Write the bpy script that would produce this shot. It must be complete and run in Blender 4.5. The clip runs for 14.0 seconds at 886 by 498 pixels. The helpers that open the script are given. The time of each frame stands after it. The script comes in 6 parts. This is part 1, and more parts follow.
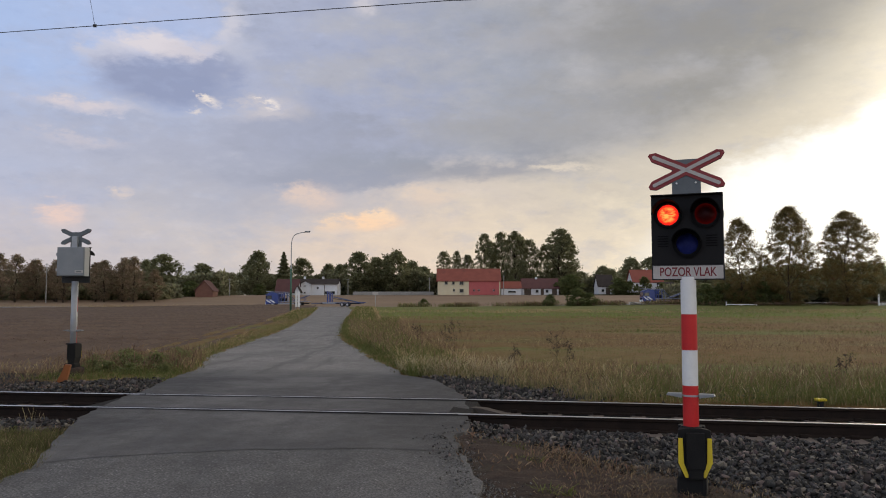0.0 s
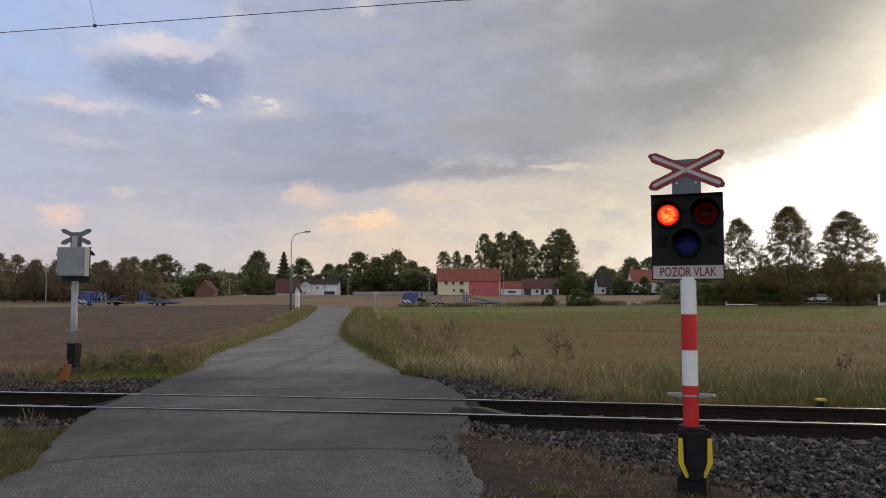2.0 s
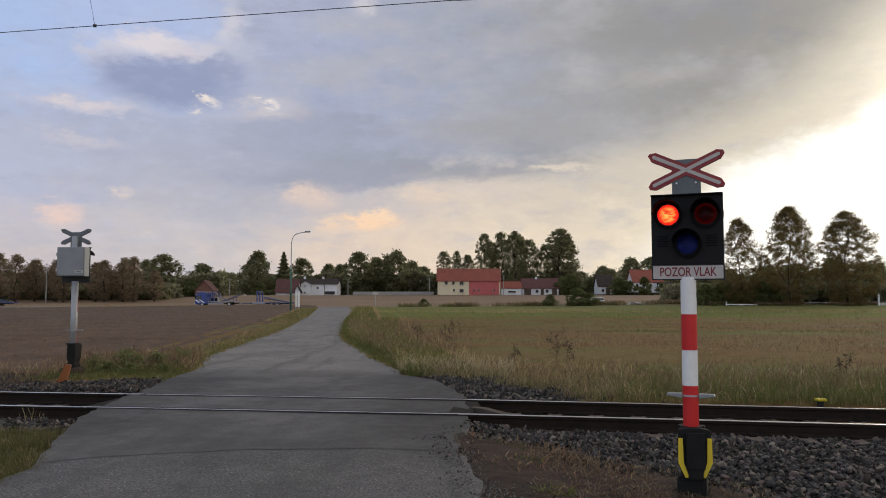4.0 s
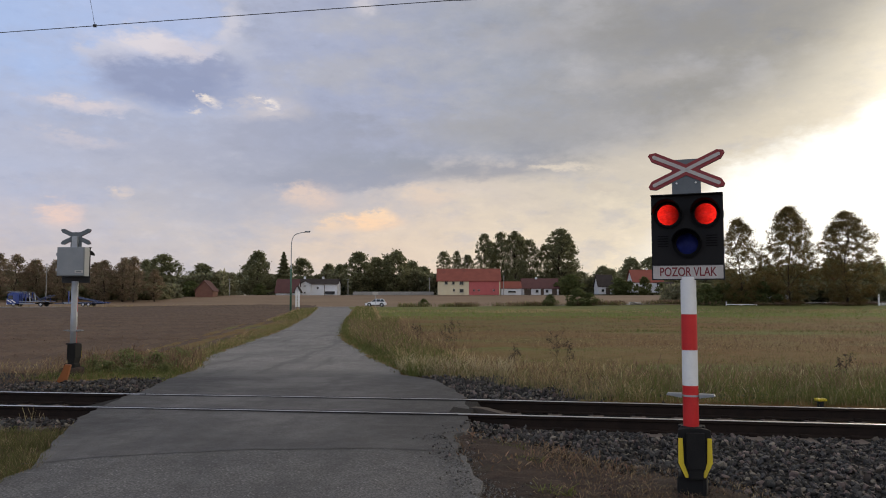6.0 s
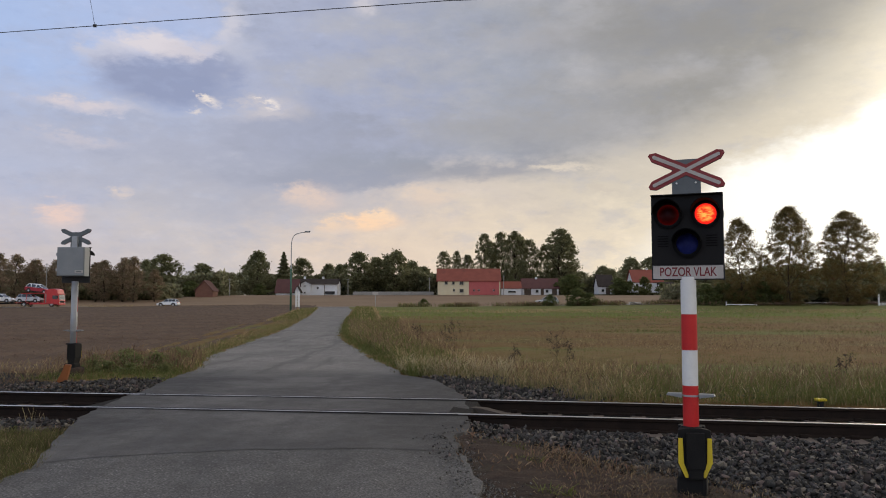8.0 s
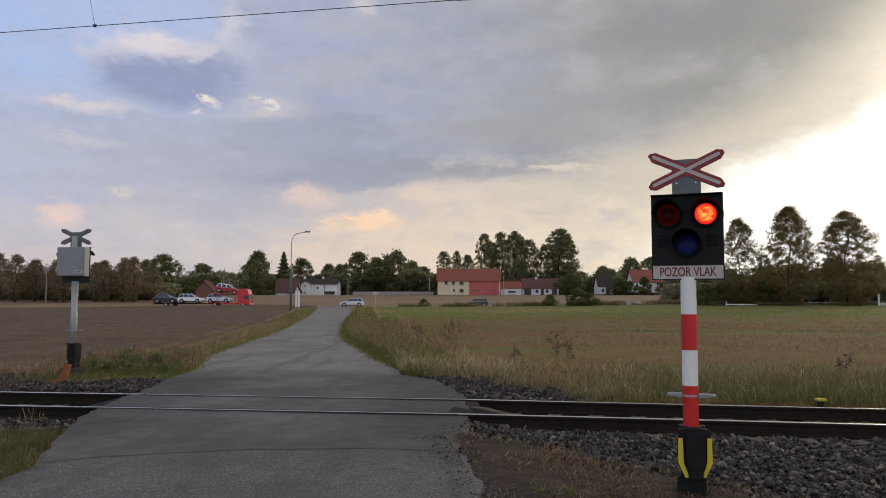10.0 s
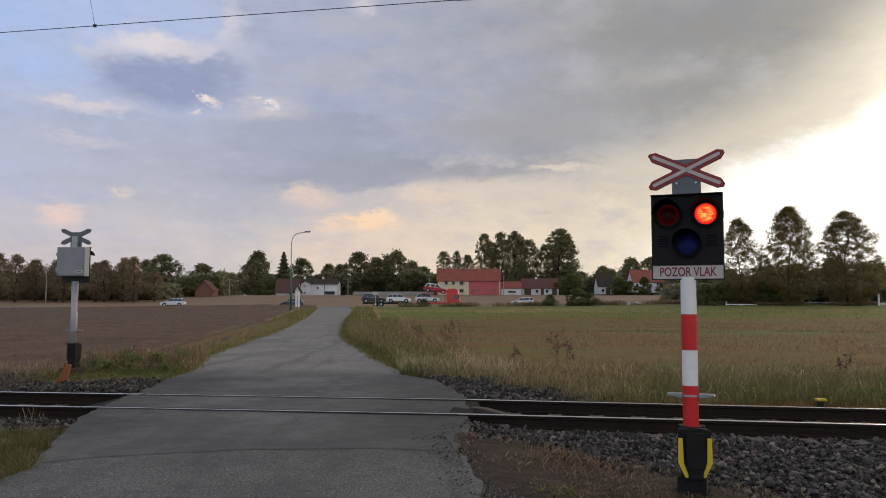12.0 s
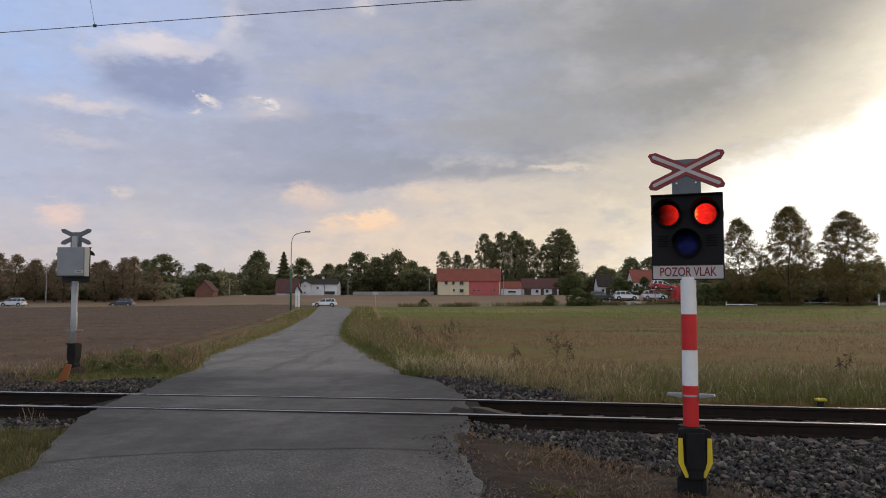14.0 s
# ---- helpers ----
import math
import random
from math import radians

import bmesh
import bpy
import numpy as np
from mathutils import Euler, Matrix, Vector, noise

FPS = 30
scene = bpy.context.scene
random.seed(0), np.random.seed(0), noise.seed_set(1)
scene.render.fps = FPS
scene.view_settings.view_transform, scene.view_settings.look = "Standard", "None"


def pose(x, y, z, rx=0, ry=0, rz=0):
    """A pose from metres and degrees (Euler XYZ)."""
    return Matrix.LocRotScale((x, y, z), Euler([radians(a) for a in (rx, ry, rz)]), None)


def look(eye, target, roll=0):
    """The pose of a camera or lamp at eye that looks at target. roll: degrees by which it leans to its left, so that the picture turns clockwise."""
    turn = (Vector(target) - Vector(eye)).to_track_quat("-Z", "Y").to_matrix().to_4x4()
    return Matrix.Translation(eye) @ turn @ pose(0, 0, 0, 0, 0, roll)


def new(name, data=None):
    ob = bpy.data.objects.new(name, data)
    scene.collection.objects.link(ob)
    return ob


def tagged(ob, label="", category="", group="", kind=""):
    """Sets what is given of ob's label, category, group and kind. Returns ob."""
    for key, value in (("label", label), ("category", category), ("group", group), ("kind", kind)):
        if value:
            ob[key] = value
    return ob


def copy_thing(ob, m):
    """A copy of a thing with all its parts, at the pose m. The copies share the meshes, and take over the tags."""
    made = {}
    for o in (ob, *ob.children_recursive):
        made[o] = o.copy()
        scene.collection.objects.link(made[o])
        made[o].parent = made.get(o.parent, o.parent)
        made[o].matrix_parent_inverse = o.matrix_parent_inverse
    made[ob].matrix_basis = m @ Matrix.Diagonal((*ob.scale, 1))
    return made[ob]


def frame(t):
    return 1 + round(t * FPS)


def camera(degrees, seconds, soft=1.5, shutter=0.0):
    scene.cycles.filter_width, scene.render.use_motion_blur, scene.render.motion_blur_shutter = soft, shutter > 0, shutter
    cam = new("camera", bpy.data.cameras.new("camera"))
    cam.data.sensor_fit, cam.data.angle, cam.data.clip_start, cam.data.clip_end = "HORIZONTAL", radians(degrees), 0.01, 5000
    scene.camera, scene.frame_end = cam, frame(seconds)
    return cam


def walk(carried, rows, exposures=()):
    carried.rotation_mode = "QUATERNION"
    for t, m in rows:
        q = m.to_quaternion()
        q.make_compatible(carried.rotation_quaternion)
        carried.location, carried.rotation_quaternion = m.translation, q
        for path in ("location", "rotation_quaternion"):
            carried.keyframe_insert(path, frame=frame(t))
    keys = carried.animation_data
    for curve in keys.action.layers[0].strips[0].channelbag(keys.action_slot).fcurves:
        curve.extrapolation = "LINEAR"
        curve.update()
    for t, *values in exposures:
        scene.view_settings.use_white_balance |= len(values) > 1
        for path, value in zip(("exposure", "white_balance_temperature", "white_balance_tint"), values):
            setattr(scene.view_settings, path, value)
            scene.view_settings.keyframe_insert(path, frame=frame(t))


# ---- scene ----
# Camera on a tripod at the roadside, standing still.
cam = camera(60, 14.0, soft=1.0)
walk(cam, [(0, pose(0, 0, 1.54, 93.708)), (14.0, pose(0, 0, 1.54, 93.708))], [(0, 0.0), (14.0, 0.0)])


# ---- sky and sun ----
def lin(r, g, b):
    """Linear colour from eight-bit sRGB."""
    return tuple((c / 255 / 12.92) if c <= 10 else (((c / 255) + 0.055) / 1.055) ** 2.4 for c in (r, g, b))


class Nodes:
    """Short spelling for node trees."""

    def __init__(self, tree):
        self.tree = tree

    def add(self, kind):
        return self.tree.nodes.new(kind)

    def link(self, a, b):
        self.tree.links.new(a, b)

    def put(self, socket, v):
        if isinstance(v, bpy.types.NodeSocket):
            self.link(v, socket)
        else:
            socket.default_value = v

    def math(self, op, a, b=None, clamp=False):
        n = self.add("ShaderNodeMath")
        n.operation, n.use_clamp = op, clamp
        self.put(n.inputs[0], a)
        if b is not None:
            self.put(n.inputs[1], b)
        return n.outputs[0]

    def step(self, v, lo, hi, a=0.0, b=1.0, kind="SMOOTHSTEP"):
        n = self.add("ShaderNodeMapRange")
        n.interpolation_type = kind
        for s, x in zip(n.inputs, (v, lo, hi, a, b)):
            self.put(s, x)
        return n.outputs[0]

    def mix(self, fac, a, b, mode="MIX"):
        n = self.add("ShaderNodeMix")
        n.data_type, n.blend_type = "RGBA", mode
        self.put(n.inputs[0], fac)
        self.put(n.inputs[6], a if isinstance(a, bpy.types.NodeSocket) else (*a[:3], 1))
        self.put(n.inputs[7], b if isinstance(b, bpy.types.NodeSocket) else (*b[:3], 1))
        return n.outputs[2]

    def noise(self, vec, scale, detail=4.0, rough=0.55, out=0):
        n = self.add("ShaderNodeTexNoise")
        if vec is not None:
            self.link(vec, n.inputs["Vector"])
        n.inputs["Scale"].default_value = scale
        n.inputs["Detail"].default_value = detail
        n.inputs["Roughness"].default_value = rough
        return n.outputs[out]

    def ramp(self, v, stops):
        n = self.add("ShaderNodeValToRGB")
        e = n.color_ramp.elements
        while len(e) < len(stops):
            e.new(0.5)
        for el, (p, c) in zip(e, stops):
            el.position, el.color = p, (*c[:3], 1)
        self.put(n.inputs[0], v)
        return n.outputs[0]


SUN_AZ, SUN_EL = radians(37), radians(11)

world = bpy.data.worlds.new("evening_sky")
scene.world = world
world.use_nodes = True


def build_sky(tree):
    tree.nodes.clear()
    k = Nodes(tree)
    way = k.add("ShaderNodeTexCoord").outputs["Generated"]
    split = k.add("ShaderNodeSeparateXYZ")
    k.link(way, split.inputs[0])
    X, Y, Z = split.outputs
    az = k.math("MULTIPLY", k.math("ARCTAN2", X, Y), 57.2958)
    el = k.math("MULTIPLY", k.math("ARCSINE", Z), 57.2958)
    # slow warp that makes every cloud edge uneven
    stretch = k.add("ShaderNodeMapping")
    k.link(way, stretch.inputs[0])
    stretch.inputs["Scale"].default_value = (1, 1, 2.2)
    flat = stretch.outputs[0]
    w1 = k.math("SUBTRACT", k.noise(flat, 9, 6, 0.6), 0.5)
    w2 = k.math("SUBTRACT", k.noise(flat, 34, 5, 0.6), 0.5)
    w3 = k.math("SUBTRACT", k.noise(flat, 75, 6, 0.65), 0.5)
    warp = k.math("ADD", k.math("ADD", k.math("MULTIPLY", w1, 9.0), k.math("MULTIPLY", w2, 4.0)), k.math("MULTIPLY", w3, 2.2))
    waz = k.math("ADD", az, k.math("MULTIPLY", warp, 1.6))
    wel = k.math("ADD", el, k.math("MULTIPLY", warp, -0.7))
    # the open sky and the thin veil under the clouds
    across = k.step(waz, -90, 110, 0, 1, "LINEAR")

    def at(a):
        return (a + 90) / 200

    low = k.ramp(across, [(at(-60), lin(190, 188, 200)), (at(-30), lin(202, 194, 199)), (at(-18), lin(204, 197, 199)),
                          (at(-5), lin(228, 209, 193)), (at(8), lin(236, 220, 199)), (at(16), lin(243, 229, 206)),
                          (at(28), lin(252, 242, 222)), (at(55), lin(244, 230, 208)), (at(100), lin(198, 193, 196))])
    mid = k.ramp(across, [(at(-60), lin(170, 182, 210)), (at(-29), lin(184, 191, 216)), (at(-20), lin(188, 191, 208)),
                          (at(-10), lin(200, 195, 200)), (at(0), lin(214, 203, 196)), (at(12), lin(212, 203, 191)),
                          (at(24), lin(224, 214, 197)), (at(55), lin(230, 221, 206)), (at(100), lin(186, 188, 198))])
    high = k.ramp(across, [(at(-60), lin(150, 175, 222)), (at(-29), lin(173, 193, 234)), (at(-21), lin(178, 192, 228)),
                           (at(-14), lin(180, 187, 212)), (at(-2), lin(180, 182, 194)), (at(14), lin(190, 187, 182)),
                           (at(32), lin(216, 208, 192)), (at(60), lin(206, 202, 196)), (at(100), lin(172, 178, 196))])
    sky = k.mix(k.step(wel, 2.0, 9.5), low, mid)
    sky = k.mix(k.step(wel, 10, 17), sky, high)
    sky = k.mix(k.step(el, 24, 50), sky, lin(186, 181, 175))
    air = k.add("ShaderNodeTexSky")
    air.sky_type = "NISHITA"
    air.sun_disc = False
    air.sun_elevation, air.sun_rotation = SUN_EL, SUN_AZ
    air.air_density, air.dust_density = 1.0, 2.0
    blue = k.mix(1.0, air.outputs[0], (0.1, 0.1, 0.1), "MULTIPLY")
    gap = k.math("MULTIPLY", k.step(k.noise(flat, 5, 5, 0.6), 0.5, 0.72), k.step(el, 14, 40))
    sky = k.mix(k.math("MULTIPLY", gap, 0.5), sky, blue)

    def cloud(sky, a, e, ra, re, colour, strength, soft=0.6, grain=0.5, bend=0.35):
        """A soft-edged patch of cloud at azimuth a, elevation e (degrees), broken up by the noise."""
        ca = k.math("ADD", az, k.math("MULTIPLY", warp, 1.6 * bend))
        ce = k.math("ADD", el, k.math("MULTIPLY", warp, -0.8 * bend))
        da = k.math("DIVIDE", k.math("SUBTRACT", ca, a), ra)
        de = k.math("DIVIDE", k.math("SUBTRACT", ce, e), re)
        d = k.math("SQRT", k.math("ADD", k.math("MULTIPLY", da, da), k.math("MULTIPLY", de, de)))
        m = k.step(d, 1 - soft, 1 + soft * 0.6, 1, 0)
        m = k.math("MULTIPLY", m, k.math("ADD", k.math("MULTIPLY", w2, grain * 2.4), 1.0), True)
        return k.mix(k.math("MULTIPLY", m, strength), sky, colour)

    def edge(stops):
        """An elevation that changes along the azimuth, from (azimuth, elevation) stops."""
        raz = k.step(az, -90, 110, 0, 1, "LINEAR")
        return k.math("MULTIPLY", k.ramp(raz, [(at(a), (e / 30, e / 30, e / 30)) for a, e in stops]), 30.0)

    # uneven paler and darker folds everywhere
    fold = k.noise(flat, 13, 6, 0.62)
    sky = k.mix(k.math("MULTIPLY", k.step(fold, 0.5, 0.72), 0.3), sky, lin(168, 174, 196))
    # blue-grey layers low at one side
    sky = cloud(sky, -21.5, 12.0, 9.0, 1.1, lin(170, 178, 204), 0.75, 0.9)
    sky = cloud(sky, -22.0, 10.0, 12, 1.5, lin(184, 188, 208), 0.6, 0.9)
    sky = cloud(sky, -24.0, 8.2, 5, 0.8, lin(180, 183, 202), 0.6, 0.9)
    sky = cloud(sky, -17.0, 6.6, 6, 0.9, lin(186, 186, 198), 0.6, 0.9)
    sky = cloud(sky, -19.5, 10.6, 9.5, 1.5, lin(176, 181, 203), 0.75, 0.9, 1.0)
    sky = cloud(sky, -13.0, 9.0, 6.0, 1.3, lin(172, 177, 197), 0.75, 0.9, 0.8)
    sky = cloud(sky, -25.5, 10.8, 2.6, 0.4, lin(206, 201, 212), 0.6, 0.9, 1.4)
    sky = cloud(sky, -27.0, 7.0, 3.0, 0.5, lin(180, 184, 206), 0.5, 0.9, 1.2)
    # the great grey bank: everything above its ragged lower edge
    under = edge([(-22, 9.5), (-14.7, 8.6), (-7, 8.2), (0.7, 9.0), (9.1, 9.0), (15.2, 9.5), (21.1, 10.8), (24.7, 12.6), (28.3, 15.2), (34, 18.6), (70, 25)])
    be = k.math("ADD", el, k.math("MULTIPLY", warp, 0.45))
    bank = k.step(k.math("SUBTRACT", be, under), -0.7, k.step(az, 6, 24, 2.2, 5.4))
    bank = k.math("MULTIPLY", bank, k.step(waz, -20, -9))
    tone = k.ramp(across, [(at(-60), lin(168, 178, 206)), (at(-12), lin(169, 177, 205)), (at(-4), lin(164, 171, 196)), (at(4), lin(163, 168, 183)), (at(12), lin(160, 161, 167)),
                           (at(20), lin(154, 153, 153)), (at(30), lin(164, 161, 156)), (at(100), lin(170, 174, 186))])
    body = k.noise(flat, 7, 7, 0.6)
    tone = k.mix(k.math("MULTIPLY", k.step(body, 0.48, 0.68), 0.6), tone, lin(183, 183, 190))
    tone = k.mix(k.math("MULTIPLY", k.step(body, 0.5, 0.34), 0.55), tone, lin(143, 148, 164))
    sky = k.mix(k.math("MULTIPLY", bank, 0.93), sky, tone)
    # torn streaks and lumps all over the cloud
    shred = k.noise(flat, 24, 9, 0.68)
    sky = k.mix(k.math("MULTIPLY", k.step(shred, 0.5, 0.74), 0.34), sky, k.mix(1.0, sky, (1.24, 1.22, 1.19), "MULTIPLY"))
    sky = k.mix(k.math("MULTIPLY", k.step(shred, 0.5, 0.28), 0.34), sky, k.mix(1.0, sky, (0.8, 0.815, 0.85), "MULTIPLY"))
    sky = cloud(sky, -4.5, 9.9, 8.5, 1.1, lin(151, 157, 172), 0.8, 0.9)
    sky = cloud(sky, -8.0, 8.9, 7.5, 0.8, lin(153, 158, 176), 0.85, 0.6, 0.8)
    sky = cloud(sky, 2.5, 9.6, 6.0, 0.7, lin(156, 158, 170), 0.7, 0.7, 0.8)
    sky = cloud(sky, 6, 12.6, 10, 1.5, lin(166, 165, 168), 0.5, 0.9)
    sky = cloud(sky, 15.6, 15.6, 4.5, 0.7, lin(178, 175, 175), 0.6, 0.9)
    sky = cloud(sky, 6.5, 19.0, 4.5, 0.9, lin(178, 177, 184), 0.55, 0.9)
    sky = cloud(sky, 17, 19.0, 9, 1.8, lin(149, 148, 149), 0.6, 0.9)
    # the small dark cloud and its sunlit rims
    sky = cloud(sky, -20.8, 17.4, 3.4, 1.1, lin(222, 216, 224), 0.95, 0.8, 1.2)
    sky = cloud(sky, -23.4, 16.2, 1.9, 0.9, lin(200, 202, 220), 0.85, 0.8, 1.0)
    sky = cloud(sky, -18.2, 17.3, 1.8, 0.8, lin(208, 204, 216), 0.85, 0.8, 1.0)
    sky = cloud(sky, -16.0, 19.2, 1.2, 1.9, lin(208, 207, 220), 0.8, 0.9, 1.2)
    sky = cloud(sky, -14.6, 17.6, 1.6, 0.9, lin(188, 192, 211), 0.8, 0.9, 1.0)
    sky = cloud(sky, -6.2, 21.4, 1.3, 0.6, lin(208, 205, 214), 0.8, 0.9, 1.0)
    sky = cloud(sky, -11.8, 12.2, 5.0, 1.9, lin(165, 171, 194), 0.75, 0.9, 0.8)
    sky = cloud(sky, -20.0, 15.0, 5.0, 1.7, lin(147, 157, 190), 0.92, 0.55, 0.4, 0.26)
    sky = cloud(sky, -16.4, 16.2, 2.2, 0.9, lin(150, 159, 191), 0.8, 0.7, 0.4, 0.45)
    sky = cloud(sky, -13.2, 13.7, 2.6, 0.95, lin(200, 197, 207), 0.95, 0.9, 1.6)
    sky = cloud(sky, -13.2, 14.2, 0.5, 0.4, lin(240, 230, 226), 0.9, 0.9, 1.4)
    sky = cloud(sky, -17.3, 14.1, 0.45, 0.3, lin(236, 226, 222), 0.95, 0.9, 1.4)
    sky = cloud(sky, -18.6, 13.5, 0.6, 0.2, lin(224, 216, 216), 0.9, 0.9, 1.4)
    sky = cloud(sky, -10.6, 13.4, 1.4, 0.6, lin(184, 183, 194), 0.6, 0.9, 1.0)
    sky = cloud(sky, -13.0, 9.0, 10.0, 3.4, lin(170, 174, 193), 0.5, 0.9, 0.8)
    # sunlit wisps and puffs lower down
    sky = cloud(sky, -25.0, 12.9, 3.0, 0.4, lin(214, 207, 216), 0.95, 0.9, 1.2)
    sky = cloud(sky, -26.4, 5.6, 1.4, 0.9, lin(232, 207, 200), 0.95, 0.9, 1.4)
    sky = cloud(sky, -22.7, 7.2, 0.9, 0.4, lin(222, 208, 203), 0.8, 0.9, 1.4)
    sky = cloud(sky, -5.3, 5.6, 2.0, 0.75, lin(252, 217, 186), 1.0, 0.8, 1.4)
    sky = cloud(sky, -4.9, 6.3, 0.9, 0.5, lin(250, 219, 190), 1.0, 0.8, 1.4)
    sky = cloud(sky, -8.2, 5.3, 1.3, 0.5, lin(240, 213, 190), 0.85, 0.9, 1.4)
    sky = cloud(sky, -9.9, 7.5, 1.8, 1.0, lin(228, 206, 195), 0.8, 0.9, 1.4)
    sky = cloud(sky, -0.8, 7.6, 2.4, 0.6, lin(232, 211, 194), 0.6, 0.9, 1.4)
    sky = cloud(sky, 12.0, 7.9, 0.9, 0.28, lin(208, 198, 187), 0.7, 0.9, 0.8)
    sky = cloud(sky, 9.0, 9.6, 2.6, 0.25, lin(238, 224, 206), 0.6, 0.9, 0.8)
    # white glare where the sun stands behind thin cloud
    rim = edge([(10, 1.0), (15.1, 3.6), (20.6, 8.6), (24.6, 9.8), (28.1, 10.8), (30.3, 11.9), (34.5, 14), (48, 16), (60, 8), (70, 1)])
    glare = k.step(k.math("SUBTRACT", rim, be), -2.0, 0.8)
    glare = k.math("MULTIPLY", glare, k.step(az, 11, 22))
    sky = k.mix(k.math("MULTIPLY", glare, 0.97), sky, (1.16, 1.13, 1.06))
    # unseen sky behind, facing the low sun, raised as fill on camera-facing surfaces
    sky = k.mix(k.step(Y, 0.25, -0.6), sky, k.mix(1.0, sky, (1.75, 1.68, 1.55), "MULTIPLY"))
    sky = k.mix(1.0, sky, (1.0, 0.99, 0.962), "MULTIPLY")
    # brightness round the hidden sun
    s = Vector((math.sin(SUN_AZ) * math.cos(SUN_EL), math.cos(SUN_AZ) * math.cos(SUN_EL), math.sin(SUN_EL)))
    dot = k.add("ShaderNodeVectorMath")
    dot.operation = "DOT_PRODUCT"
    k.link(way, dot.inputs[0])
    dot.inputs[1].default_value = s
    near = k.math("POWER", k.math("MAXIMUM", dot.outputs["Value"], 0.0), 160.0)
    sky = k.mix(near, sky, (1.2, 1.05, 0.8), "ADD")
    # below the horizon: dull ground tone
    sky = k.mix(k.step(el, -3, -0.5, 1, 0), sky, (0.08, 0.075, 0.06))
    bg = k.add("ShaderNodeBackground")
    k.link(sky, bg.inputs[0])
    bg.inputs[1].default_value = 1.0
    k.link(bg.outputs[0], k.add("ShaderNodeOutputWorld").inputs[0])


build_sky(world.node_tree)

sun_data = bpy.data.lights.new("sun", "SUN")
sun_data.energy, sun_data.angle, sun_data.color = 0.9, radians(14), (1.0, 0.86, 0.68)
sun = new("sun", sun_data)
sun.matrix_world = look((60, 80, 30), (60 - math.sin(SUN_AZ) * math.cos(SUN_EL), 80 - math.cos(SUN_AZ) * math.cos(SUN_EL), 30 - math.sin(SUN_EL)))


# ---- materials ----
def surface(name, c1, c2, scale=6.0, fine=60.0, rough=0.8, metal=0.0, bump=0.2, spread=0.0, island=0.0, dirt=None, spec=0.4, depth=0.01, thin=0.0, alt=None):
    """Two-scale noise between two base colours, with relief; spread / island vary it from object to object or clump to clump."""
    m = bpy.data.materials.new(name)
    m.use_nodes = True
    k = Nodes(m.node_tree)
    bsdf = m.node_tree.nodes["Principled BSDF"]
    vec = k.add("ShaderNodeTexCoord").outputs["Object"]
    big = k.noise(vec, scale, 5, 0.6)
    small = k.noise(vec, fine, 3, 0.6)
    fac = k.math("ADD", k.math("MULTIPLY", k.step(big, 0.3, 0.7), 0.65), k.math("MULTIPLY", k.step(small, 0.3, 0.7), 0.35))
    col = k.mix(fac, c1, c2)
    if dirt:
        col = k.mix(k.math("MULTIPLY", k.step(k.noise(vec, scale * 0.45, 6, 0.7), 0.52, 0.72), 0.7), col, dirt)
    if spread or island:
        if spread:
            r = k.add("ShaderNodeObjectInfo").outputs["Random"]
        else:
            r = k.add("ShaderNodeNewGeometry").outputs["Random Per Island"]
        amount = spread or island
        if alt:
            col = k.mix(k.math("MULTIPLY", k.step(k.math("FRACT", k.math("MULTIPLY", r, 13.7)), 0.62, 0.8), 0.8), col, alt)
        hsv = k.add("ShaderNodeHueSaturation")
        k.link(k.step(r, 0, 1, 1 - amount, 1 + amount, "LINEAR"), hsv.inputs["Value"])
        k.link(k.step(k.math("FRACT", k.math("MULTIPLY", r, 7.31)), 0, 1, 0.5 - amount * 0.06, 0.5 + amount * 0.06, "LINEAR"), hsv.inputs["Hue"])
        k.link(col, hsv.inputs["Color"])
        col = hsv.outputs[0]
    k.link(col, bsdf.inputs["Base Color"])
    k.link(k.step(big, 0.2, 0.8, max(rough - 0.1, 0.02), min(rough + 0.1, 1), "LINEAR"), bsdf.inputs["Roughness"])
    bsdf.inputs["Metallic"].default_value = metal
    bsdf.inputs["Specular IOR Level"].default_value = spec
    if bump:
        b = k.add("ShaderNodeBump")
        b.inputs["Strength"].default_value = bump
        b.inputs["Distance"].default_value = depth
        k.link(k.math("ADD", k.math("MULTIPLY", big, 0.6), k.math("MULTIPLY", small, 0.4)), b.inputs["Height"])
        k.link(b.outputs[0], bsdf.inputs["Normal"])
    if thin:
        t = k.add("ShaderNodeBsdfTranslucent")
        k.link(col, t.inputs[0])
        mixer = k.add("ShaderNodeMixShader")
        mixer.inputs[0].default_value = thin
        k.link(bsdf.outputs[0], mixer.inputs[1])
        k.link(t.outputs[0], mixer.inputs[2])
        k.link(mixer.outputs[0], m.node_tree.nodes["Material Output"].inputs[0])
    return m


def glass_dark(name, colour=(0.02, 0.025, 0.03), rough=0.05):
    return surface(name, colour, tuple(c * 1.6 for c in colour), 2, 20, rough + 0.1, bump=0.0, spec=0.8)


